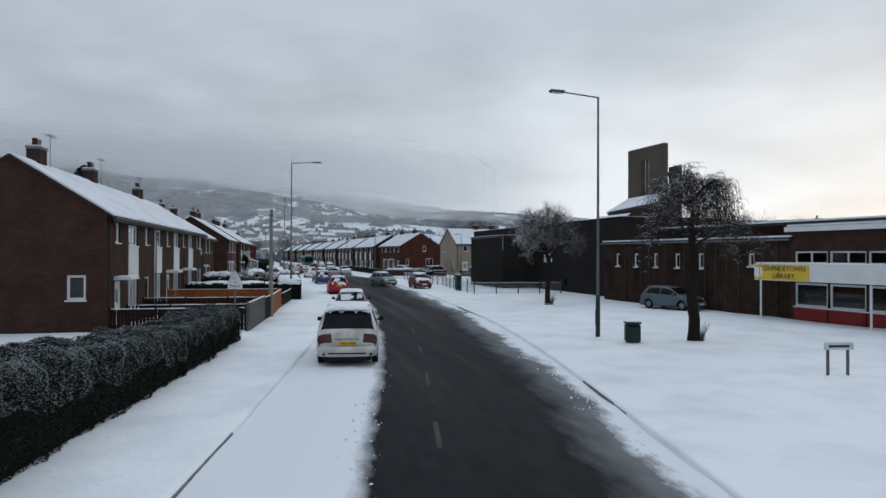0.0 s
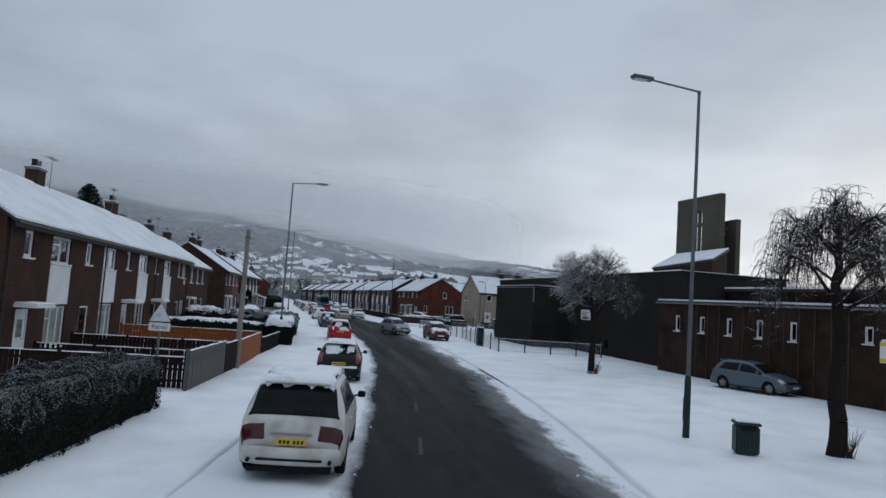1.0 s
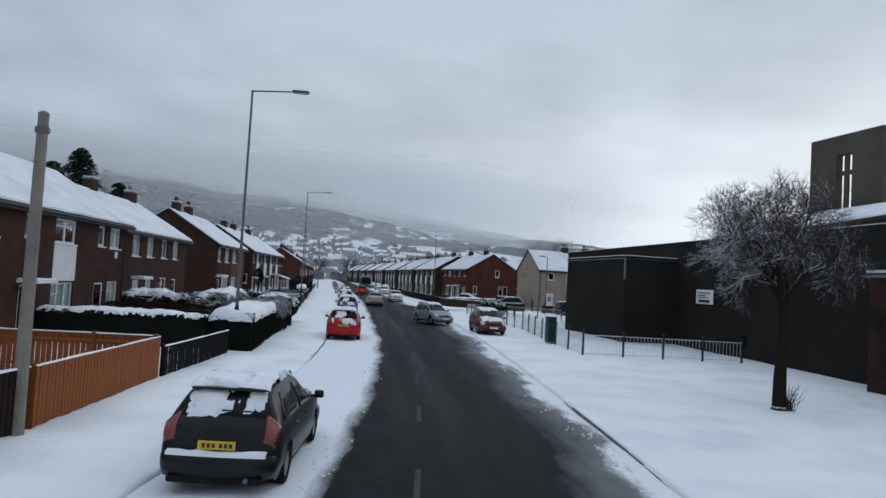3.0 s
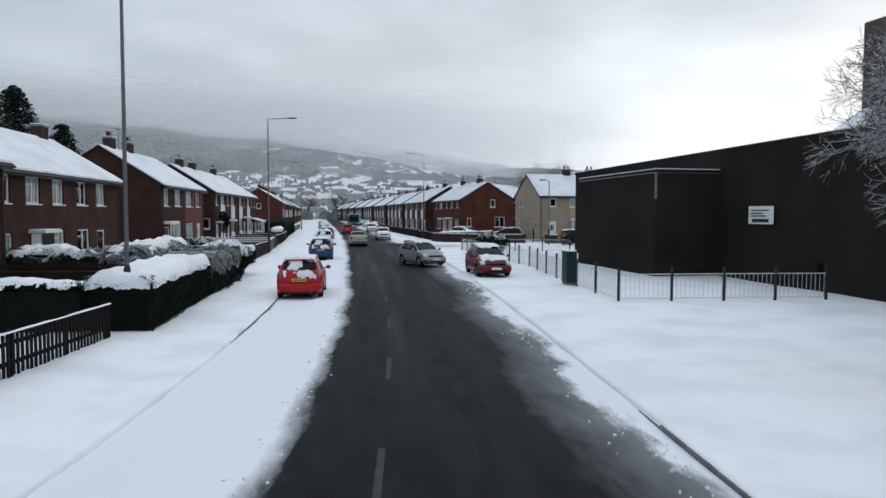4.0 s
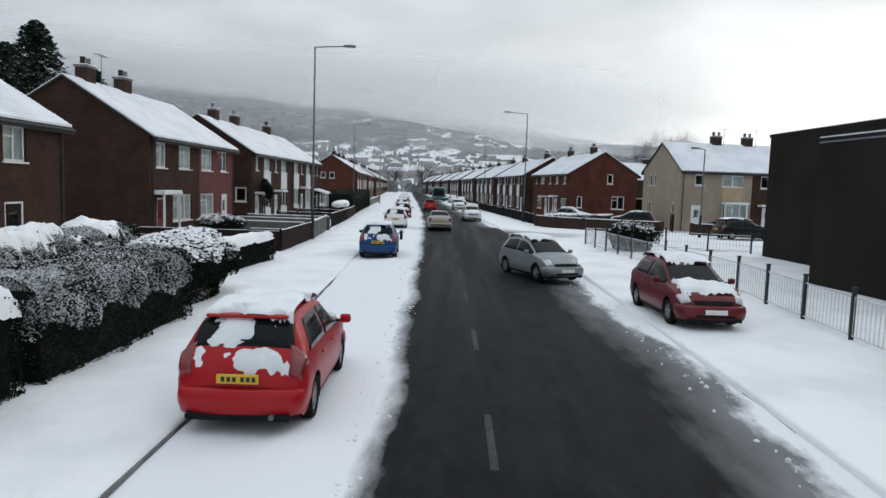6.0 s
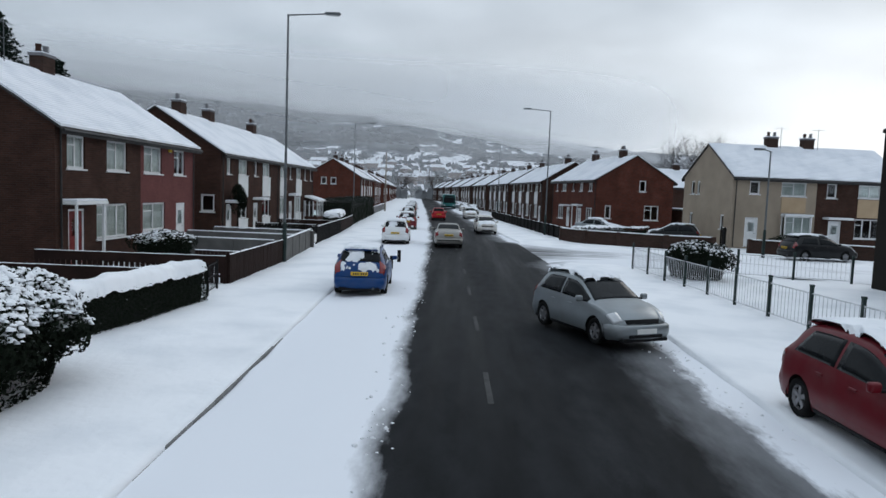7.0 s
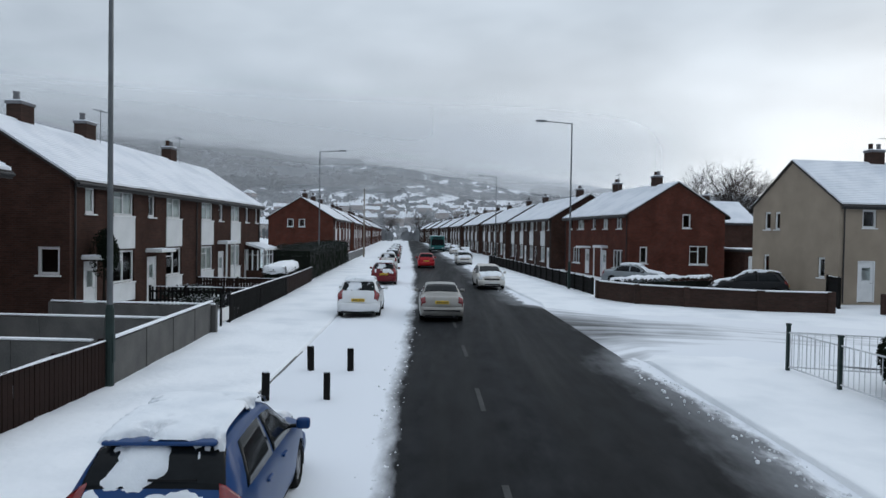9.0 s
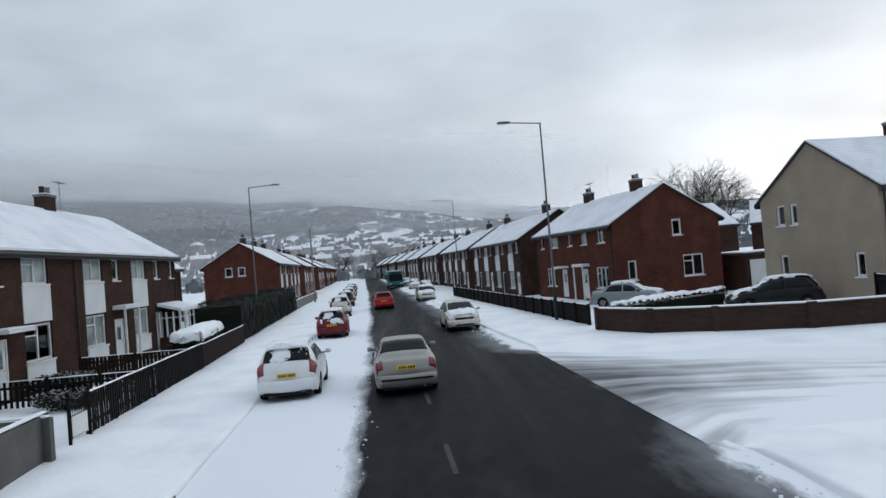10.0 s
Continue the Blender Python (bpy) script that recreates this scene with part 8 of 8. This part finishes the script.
def railings(label, pts, h):
    """Steel railings: posts, two rails and thin upright bars."""
    t = thing("railings", label, "railings", "verge railings")
    bar = bmesh.new(); tube(bar, (0, 0, 0.08), (0, 0, h - 0.06), 0.009, 0.009, 5)
    bar = mesh_of(bar, "bar", RAIL_STEEL)
    pst = bmesh.new()
    box(pst, -0.04, 0.04, -0.04, 0.04, -0.2, h + 0.10); box(pst, -0.05, 0.05, -0.05, 0.05, h + 0.10, h + 0.15)
    pst = mesh_of(pst, "post", DARK_STEEL)
    for p, q in zip(pts, pts[1:]):
        a, b = Vector(p), Vector(q)
        L = (b - a).length
        k = max(1, round(L / 2.1))
        for i in range(k + (1 if q == pts[-1] else 0)):
            c = a.lerp(b, i / k)
            part("post", pst, DARK_STEEL, t, m=pose(c.x, c.y, 0))
        for z in (0.10, h - 0.08):
            rb = bmesh.new(); tube(rb, (a.x, a.y, z), (b.x, b.y, z), 0.018, 0.018, 6)
            part("rail", rb, RAIL_STEEL, t)
        m = int(L / 0.17)
        for i in range(m):
            c = a.lerp(b, (i + 0.5) / m)
            part("bar", bar, RAIL_STEEL, t, m=pose(c.x, c.y, 0))


def metal_gate(p0, p1, h, label, panel=False):
    a, b = Vector(p0), Vector(p1)
    L = (b - a).length
    yaw = math.degrees(math.atan2(-(b - a).x, (b - a).y))
    t = thing("garden_gate", label, "gate", "garden gates", m=pose(a.x, a.y, 0, 0, 0, yaw))
    f = bmesh.new()
    for p, q in (((0, 0, 0.08), (0, 0, h)), ((0, L, 0.08), (0, L, h)), ((0, 0, 0.12), (0, L, 0.12)), ((0, 0, h - 0.05), (0, L, h - 0.05)), ((0, 0, h * 0.55), (0, L, h * 0.55))):
        tube(f, p, q, 0.016, 0.016, 6)
    part("gate_frame", f, TRIM_BLACK, t)
    for i in range(1, 8):
        bm = bmesh.new(); tube(bm, (0, L * i / 8, 0.12), (0, L * i / 8, h - 0.05 + 0.06 * math.sin(math.pi * i / 8)), 0.008, 0.008, 5)
        part("bar", bm, TRIM_BLACK, t)
    if panel:
        part("lower_panel", rbox(-0.012, 0.012, 0.05, L - 0.05, 0.10, h * 0.55, 0.004, 1), SIGN_WHITE, t, "pale sheet panel")
    for s in (0.3, 0.7):
        bm = bmesh.new()
        for i in range(12):
            a0, a1 = i * 0.5236, (i + 1) * 0.5236
            tube(bm, (0, L * s + 0.1 * math.cos(a0), h * 0.75 + 0.1 * math.sin(a0)), (0, L * s + 0.1 * math.cos(a1), h * 0.75 + 0.1 * math.sin(a1)), 0.008, 0.008, 5)
        part("scroll", bm, TRIM_BLACK, t)
    for y in (-0.08, L + 0.08):
        part("gate_post", rbox(-0.032, 0.032, y - 0.032, y + 0.032, -0.2, h + 0.05, 0.01, 1), TIMBER_BLACK, t)


street_lamp((12.0, 25.8), 9.85, 1.6, 186, "tall steel street lamp standing in the snowy verge")
street_lamp((-0.62, 51.9), 10.2, 1.6, 0, "tall steel street lamp beside a snow-topped hedge")
street_lamp((-1.87, 87.0), 10.4, 1.58, 2, "tall steel street lamp at a garden fence")
street_lamp((12.65, 115.3), 10.3, 1.68, 186, "tall steel street lamp beyond the side road")
street_lamp((24.0, 99.6), 6.4, 0.45, 190, "short steel street lamp before the grey house")
street_lamp((10.6, 156), 10.4, 1.7, 186, "far steel street lamp along the terrace")
street_lamp((-6.2, 131), 10.2, 1.65, 4, "far steel street lamp along the hedge")
telegraph_pole((-1.5, 37.6), 5.75, "pale wooden telegraph pole beside an orange fence")
telegraph_pole((-6.8, 165), 9.3, "pale wooden telegraph pole in the distance")
litter_bin((12.6, 24.0))
cabinet((14.62, 61.9), 90)
for p, tl in (((1.65, 86.2), 2), ((1.9, 89.3), -2), ((2.85, 86.3), 1), ((2.9, 89.1), -1)):
    bollard(p, tl)
warning_sign((-2.46, 27.55))
name_plate((14.5, 16.35), (15.2, 16.25))

board_fence("grey weathered board fence along the pavement", (-2.15, 30.5), (-1.72, 35.4), 1.25, TIMBER_GREY)
board_fence("dark brown boarded garden gate between two fences", (-1.72, 35.5), (-1.5, 37.9), 1.15, TIMBER_BROWN, post=1.2)
board_fence("dark board fence between two front gardens", (-2.25, 30.9), (-7.9, 30.9), 1.0, TIMBER_BROWN)
board_fence("dark picket fence across a garden, snow on its tips", (-2.0, 33.9), (-7.9, 33.9), 0.95, TIMBER_BROWN, 0.16, 0.09, picket=True)
board_fence("bright orange stained board fence along the pavement", (-1.45, 38.0), (-1.15, 44.3), 1.15, TIMBER_ORANGE)
board_fence("orange stained board fence across a garden", (-1.25, 44.4), (-8.0, 44.4), 1.15, TIMBER_ORANGE)
board_fence("dark board fence across a garden, dusted with snow", (-1.6, 37.7), (-8.0, 37.7), 1.05, TIMBER_BROWN)
board_fence("black picket fence along the pavement", (-1.1, 44.6), (-0.6, 50.6), 0.85, TIMBER_BLACK, 0.15, 0.085, picket=True)
metal_gate((-1.52, 77.45), (-1.72, 78.65), 0.9, "black metal garden gate, partly open to the snow")
board_fence("dark slatted fence across a garden, snow behind its gaps", (-8.0, 76.0), (-2.1, 76.15), 0.9, TIMBER_BROWN, 0.21, 0.11, band=0.36)
board_fence("dark brown board fence along the pavement", (-1.76, 79.9), (-1.92, 86.9), 0.97, TIMBER_BROWN)
board_fence("dark brown board fence between gardens", (-8.0, 79.55), (-1.85, 79.8), 0.92, TIMBER_BROWN, 0.17, 0.125, band=0.30)
board_fence("short dark board fence across a garden", (-3.9, 82.4), (-1.98, 82.3), 0.84, TIMBER_BROWN)
slab_wall("grey concrete panel wall along the pavement", (-1.95, 87.2), (-2.60, 95.0), 0.92, TIMBER_GREY)
for y in (87.3, 91.2, 94.8):
    slab_wall("grey concrete panel wall between gardens", (-2.4, y), (-7.9, y + 0.2), 0.85, TIMBER_GREY)
metal_gate((-2.68, 96.25), (-2.70, 97.1), 1.1, "black wrought iron garden gate with scrolls and a pale lower panel", True)
board_fence("black picket fence along the pavement, snow on its rail", (-2.72, 97.2), (-3.3, 108.0), 1.0, TIMBER_BLACK, 0.15, 0.085, picket=True)
board_fence("dark picket fence across a garden", (-2.9, 101.9), (-7.8, 102.0), 0.85, TIMBER_BLACK, 0.17, 0.085, picket=True)
board_fence("dark board fence beyond the picket fence", (-3.35, 108.2), (-4.1, 118.0), 0.95, TIMBER_BROWN)
board_fence("dark board fence between far gardens", (-3.5, 107.3), (-7.8, 107.4), 0.9, TIMBER_BROWN)
slab_wall("pale low wall before the far terrace", (-6.6, 150), (-8.4, 178), 0.9, KERB)
board_fence("dark fence along the far pavement", (13.3, 111.0), (9.6, 150.0), 0.95, TIMBER_BLACK, 0.3, 0.29)


def brick_wall(label, pts, h, mat):
    t = thing("garden_wall", label, "wall", "garden walls")
    for p, q in zip(pts, pts[1:]):
        a, b = Vector(p), Vector(q)
        L = (b - a).length
        m = Matrix.Translation((a.x, a.y, 0)) @ Matrix.Rotation(math.atan2((b - a).y, (b - a).x), 4, "Z")
        bm = bmesh.new(); box(bm, 0, L, -0.11, 0.11, -0.3, h)
        part("wall", bm, mat, t, m=m)
        part("coping", rbox(-0.05, L + 0.05, -0.15, 0.15, h, h + 0.06, 0.01, 1), BRICK_DARK, t, m=m)
        part("snow_line", rbox(-0.03, L + 0.03, -0.13, 0.13, h + 0.063, h + 0.13, 0.03, 2), SNOW, t, m=m)
    for p in pts:
        part("pier", rbox(p[0] - 0.17, p[0] + 0.17, p[1] - 0.17, p[1] + 0.17, -0.3, h + 0.12, 0.01, 1), mat, t)


brick_wall("low dark brick wall round the corner garden", [(13.2, 109.2), (14.6, 106.7), (16.6, 105.4), (19.4, 103.95), (22.4, 103.6)], 0.84, BRICK_DARK)
brick_wall("low brick wall before the grey house", [(24.8, 103.4), (33, 99.5)], 0.8, BRICK_DARK)
hedge("low snow-covered hedge leading back from the corner wall", (14.3, 109.7), (21.0, 113.4), 0.8, 1.0, LEAF, 0.12, 41, 200)
board_fence("dark board fence beside the grey house", (24.0, 105.6), (24.4, 107.4), 1.5, TIMBER_BLACK)
railings("dark steel railings round the hall's grass", [(22.6, 56.1), (14.7, 56.2), (14.75, 61.2)], 1.05)
railings("dark steel railings along the verge to the side road", [(14.8, 62.6), (15.3, 72.0), (14.6, 80.0), (13.8, 90.0), (22.5, 87.5)], 1.05)


def conservatory(x0, x1, y0, y1, h):
    """A small glazed porch room against a house front: sill wall, posts, panes and a snowy lean-to roof."""
    t = thing("conservatory", "small glazed porch room with white posts and a snowy roof", "conservatory")
    for a, b, c, d in ((x1 - 0.1, x1, y0, y1), (x0, x1 - 0.1, y0, y0 + 0.1), (x0, x1 - 0.1, y1 - 0.1, y1)):
        bm = bmesh.new(); box(bm, a, b, c, d, -0.1, 0.75)
        part("sill_wall", bm, BRICK_BROWN, t)
    posts = [(x1 - 0.05, y0 + 0.05 + (y1 - y0 - 0.1) * i / 4) for i in range(5)] + [(x0 + 0.05 + (x1 - x0 - 0.1) * i / 3, y) for i in range(3) for y in (y0 + 0.05, y1 - 0.05)]
    for x, y in posts:
        part("post", rbox(x - 0.04, x + 0.04, y - 0.04, y + 0.04, 0.75, h, 0.006, 1), UPVC, t)
    for pts in (((x1 - 0.05, y0 + 0.05), (x1 - 0.05, y1 - 0.05)), ((x0, y0 + 0.05), (x1 - 0.05, y0 + 0.05)), ((x0, y1 - 0.05), (x1 - 0.05, y1 - 0.05))):
        (a, b), (c, d) = pts
        bm = bmesh.new()
        bm.faces.new([bm.verts.new(q) for q in ((a, b, 0.75), (c, d, 0.75), (c, d, h), (a, b, h))])
        p = part("pane", bm, PANE, t)
        p.visible_shadow = False
        bm = bmesh.new(); tube(bm, (a, b, 1.75), (c, d, 1.75), 0.025, 0.025, 6)
        part("transom", bm, UPVC, t)
    for nm, dz, th, mt, o in (("roof", 0.0, 0.08, UPVC, 0.1), ("snow_cover", 0.084, 0.07, ROOF_SNOW, 0.06)):
        bm = bmesh.new()
        v = [bm.verts.new((x, y, h + dz + k * th + (0.35 if x < x1 else 0.0))) for k in (0, 1) for x, y in ((x0, y0 - o), (x1 + o, y0 - o), (x1 + o, y1 + o), (x0, y1 + o))]
        for f in ((3, 2, 1, 0), (4, 5, 6, 7), (0, 1, 5, 4), (1, 2, 6, 5), (2, 3, 7, 6), (3, 0, 4, 7)):
            bm.faces.new([v[i] for i in f])
        part(nm, bm, mt, t)


conservatory(-8.06, -6.9, 116.5, 119.5, 2.05)


def alarm_box(label, at, mat):
    t = thing("alarm_box", label, "alarm box", "alarm boxes", m=pose(*at))
    part("cover", rbox(0.0, 0.09, -0.13, 0.13, -0.15, 0.15, 0.025, 2), mat, t)
    part("strobe", rbox(0.015, 0.075, -0.05, 0.05, -0.20, -0.152, 0.012, 1), LAMP_CLEAR, t)


alarm_box("white alarm box beside an upstairs window", (-8.1, 59.4, 3.45), SIGN_WHITE)
alarm_box("yellow alarm box under the eaves of a red house", (-8.2, 89.93, 4.8), SIGN_YELLOW)

# ---- vehicles ----
WHITE_P = paint_mat("white_car_paint", (0.62, 0.60, 0.57), grime=(0.27, 0.235, 0.19), amount=0.8)
BLACK_P = paint_mat("black_car_paint", (0.006, 0.0065, 0.008), amount=0.05)
RED_P = paint_mat("red_car_paint", (0.38, 0.007, 0.013), amount=0.08)
CLEAN_P = paint_mat("clean_white_car_paint", (0.74, 0.75, 0.76), amount=0.12)
DEEP_RED_P = paint_mat("deep_red_car_paint", (0.125, 0.005, 0.011), amount=0.15)
BLUE_P = paint_mat("blue_car_paint", (0.004, 0.042, 0.155), amount=0.12)
SILVER_P = paint_mat("silver_car_paint", (0.30, 0.292, 0.275), 0.5, 0.36, (0.24, 0.21, 0.18), 0.5)
PALE_P = paint_mat("silver_blue_car_paint", (0.25, 0.275, 0.29), 0.5, 0.36)
GREY_P = paint_mat("blue_grey_car_paint", (0.10, 0.13, 0.16), 0.4, 0.36)
PK = "cars parked along the street"
car("white four-wheel-drive car, dirty, parked at the kerb", "suv", pose(1.42, 20.5, -0.04, 0, 0, -6), 4.75, 1.90, 1.0, WHITE_P, ("hood", "roof"), group=PK, rails=True)
car("black saloon with snow on its boot, parked at the kerb", "hatch", pose(2.6, 34.6, -0.04, 0, 0, -4), 4.3, 1.74, 1.0, BLACK_P, ("roof", "hood", "glass", "ledge"), group=PK)
car("bright red hatchback half covered in snow, parked at the kerb", "hatch", pose(3.3, 58.0, -0.04, 0, 0, 1), 3.9, 1.70, 1.0, RED_P, ("roof", "hood", "screen", "glass", "tail"), group=PK)
car("blue hatchback with snow on its roof, parked at the kerb", "hatch", pose(2.7, 78.6, -0.04, 0, 0, 3), 3.85, 1.66, 0.99, BLUE_P, ("roof", "hood", "screen", "glass", "tail"), group=PK)
car("white hatchback under snow, parked at the kerb", "hatch", pose(1.66, 99.15, -0.04, 0, 0, 3), 4.1, 1.72, 1.0, CLEAN_P, ("roof", "hood", "glass", "screen"), group=PK)
car("dusty red hatchback with snow on it, parked at the kerb", "hatch", pose(0.95, 116.0, -0.04, 0, 0, 4), 3.9, 1.68, 0.98, DEEP_RED_P, ("roof", "hood", "screen", "glass", "tail"), group=PK)
car("deep red hatchback on the snowy verge, nose to the road", "hatch", pose(11.85, 69.4, 0.0, 0, 0, 183), 3.95, 1.70, 1.0, DEEP_RED_P, ("roof", "hood"), group=PK)
car("silver hatchback standing at the kerb, facing the traffic", "hatch", pose(8.36, 76.35, -0.04, 0, 0, 204), 3.7, 1.62, 0.97, PALE_P, ("roof",), group=PK)
car("blue-grey hatchback parked beside the brown building", "hatch", pose(22.1, 40.2, 0.0, 0, 0, 205), 3.9, 1.68, 0.98, GREY_P, (), group=PK)
car("silver saloon driving ahead on the wet road", "saloon", pose(4.95, 98.6, -0.08, 0, 0, 3), 4.45, 1.74, 1.0, SILVER_P, ())
car("red hatchback driving further ahead", "hatch", pose(2.8, 138.5, -0.08, 0, 0, 3.5), 3.9, 1.70, 1.0, RED_P, ())
car("white car coming the other way with its bonnet snowy", "hatch", pose(7.5, 118.6, -0.08, 0, 0, 184), 4.2, 1.74, 1.0, WHITE_P, ("hood",))
car("white car following the oncoming one", "hatch", pose(6.4, 150.5, -0.08, 0, 0, 184), 4.2, 1.74, 1.0, WHITE_P, ("hood", "roof"))
car("snow-covered silver car parked in the corner garden", "saloon", pose(16.2, 121.0, 0.0, 0, 0, 235), 4.4, 1.74, 1.0, PALE_P, ("roof", "hood", "glass", "screen"), group=PK)
car("dark car under snow behind the corner wall", "hatch", pose(24.0, 110.6, 0.0, 0, 0, 72), 4.1, 1.72, 1.0, BLACK_P, ("roof", "hood", "screen", "glass", "tail"), group=PK)
car("black car with snow on its bonnet before the grey house", "hatch", pose(24.9, 98.9, 0.03, 0, 0, -82), 4.2, 1.74, 1.0, BLACK_P, ("hood", "roof"), group=PK)
for i, (x, y, p) in enumerate(((-0.6, 135, WHITE_P), (-1.3, 147, BLACK_P), (-2.2, 160, WHITE_P), (-3.2, 174, PALE_P), (-4.4, 190, GREY_P), (7.0, 168, BLACK_P), (5.6, 186, WHITE_P), (4.3, 203, GREY_P))):
    car("far parked car under snow", "hatch", pose(x, y, -0.04, 0, 0, 4 if x < 3 else 184), 4.0, 1.7, 1.0, p, ("roof", "hood", "glass", "screen"), group="far parked cars")
bus(pose(1.9, 206, -0.1, 0, 0, 184))

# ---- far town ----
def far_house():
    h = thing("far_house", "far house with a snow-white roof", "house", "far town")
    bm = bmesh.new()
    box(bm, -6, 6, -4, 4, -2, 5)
    part("wall", bm, HAZED_WALL, h)
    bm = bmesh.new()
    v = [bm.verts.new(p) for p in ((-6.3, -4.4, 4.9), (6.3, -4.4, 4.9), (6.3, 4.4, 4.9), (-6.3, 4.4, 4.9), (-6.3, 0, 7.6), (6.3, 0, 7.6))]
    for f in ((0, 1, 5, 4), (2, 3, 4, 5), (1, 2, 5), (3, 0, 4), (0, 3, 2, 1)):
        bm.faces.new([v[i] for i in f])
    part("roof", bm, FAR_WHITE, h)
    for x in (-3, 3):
        part("chimney", rbox(x - 0.4, x + 0.4, -0.4, 0.4, 6.9, 8.9, 0.02, 1), HAZED_WALL, h)
    return h


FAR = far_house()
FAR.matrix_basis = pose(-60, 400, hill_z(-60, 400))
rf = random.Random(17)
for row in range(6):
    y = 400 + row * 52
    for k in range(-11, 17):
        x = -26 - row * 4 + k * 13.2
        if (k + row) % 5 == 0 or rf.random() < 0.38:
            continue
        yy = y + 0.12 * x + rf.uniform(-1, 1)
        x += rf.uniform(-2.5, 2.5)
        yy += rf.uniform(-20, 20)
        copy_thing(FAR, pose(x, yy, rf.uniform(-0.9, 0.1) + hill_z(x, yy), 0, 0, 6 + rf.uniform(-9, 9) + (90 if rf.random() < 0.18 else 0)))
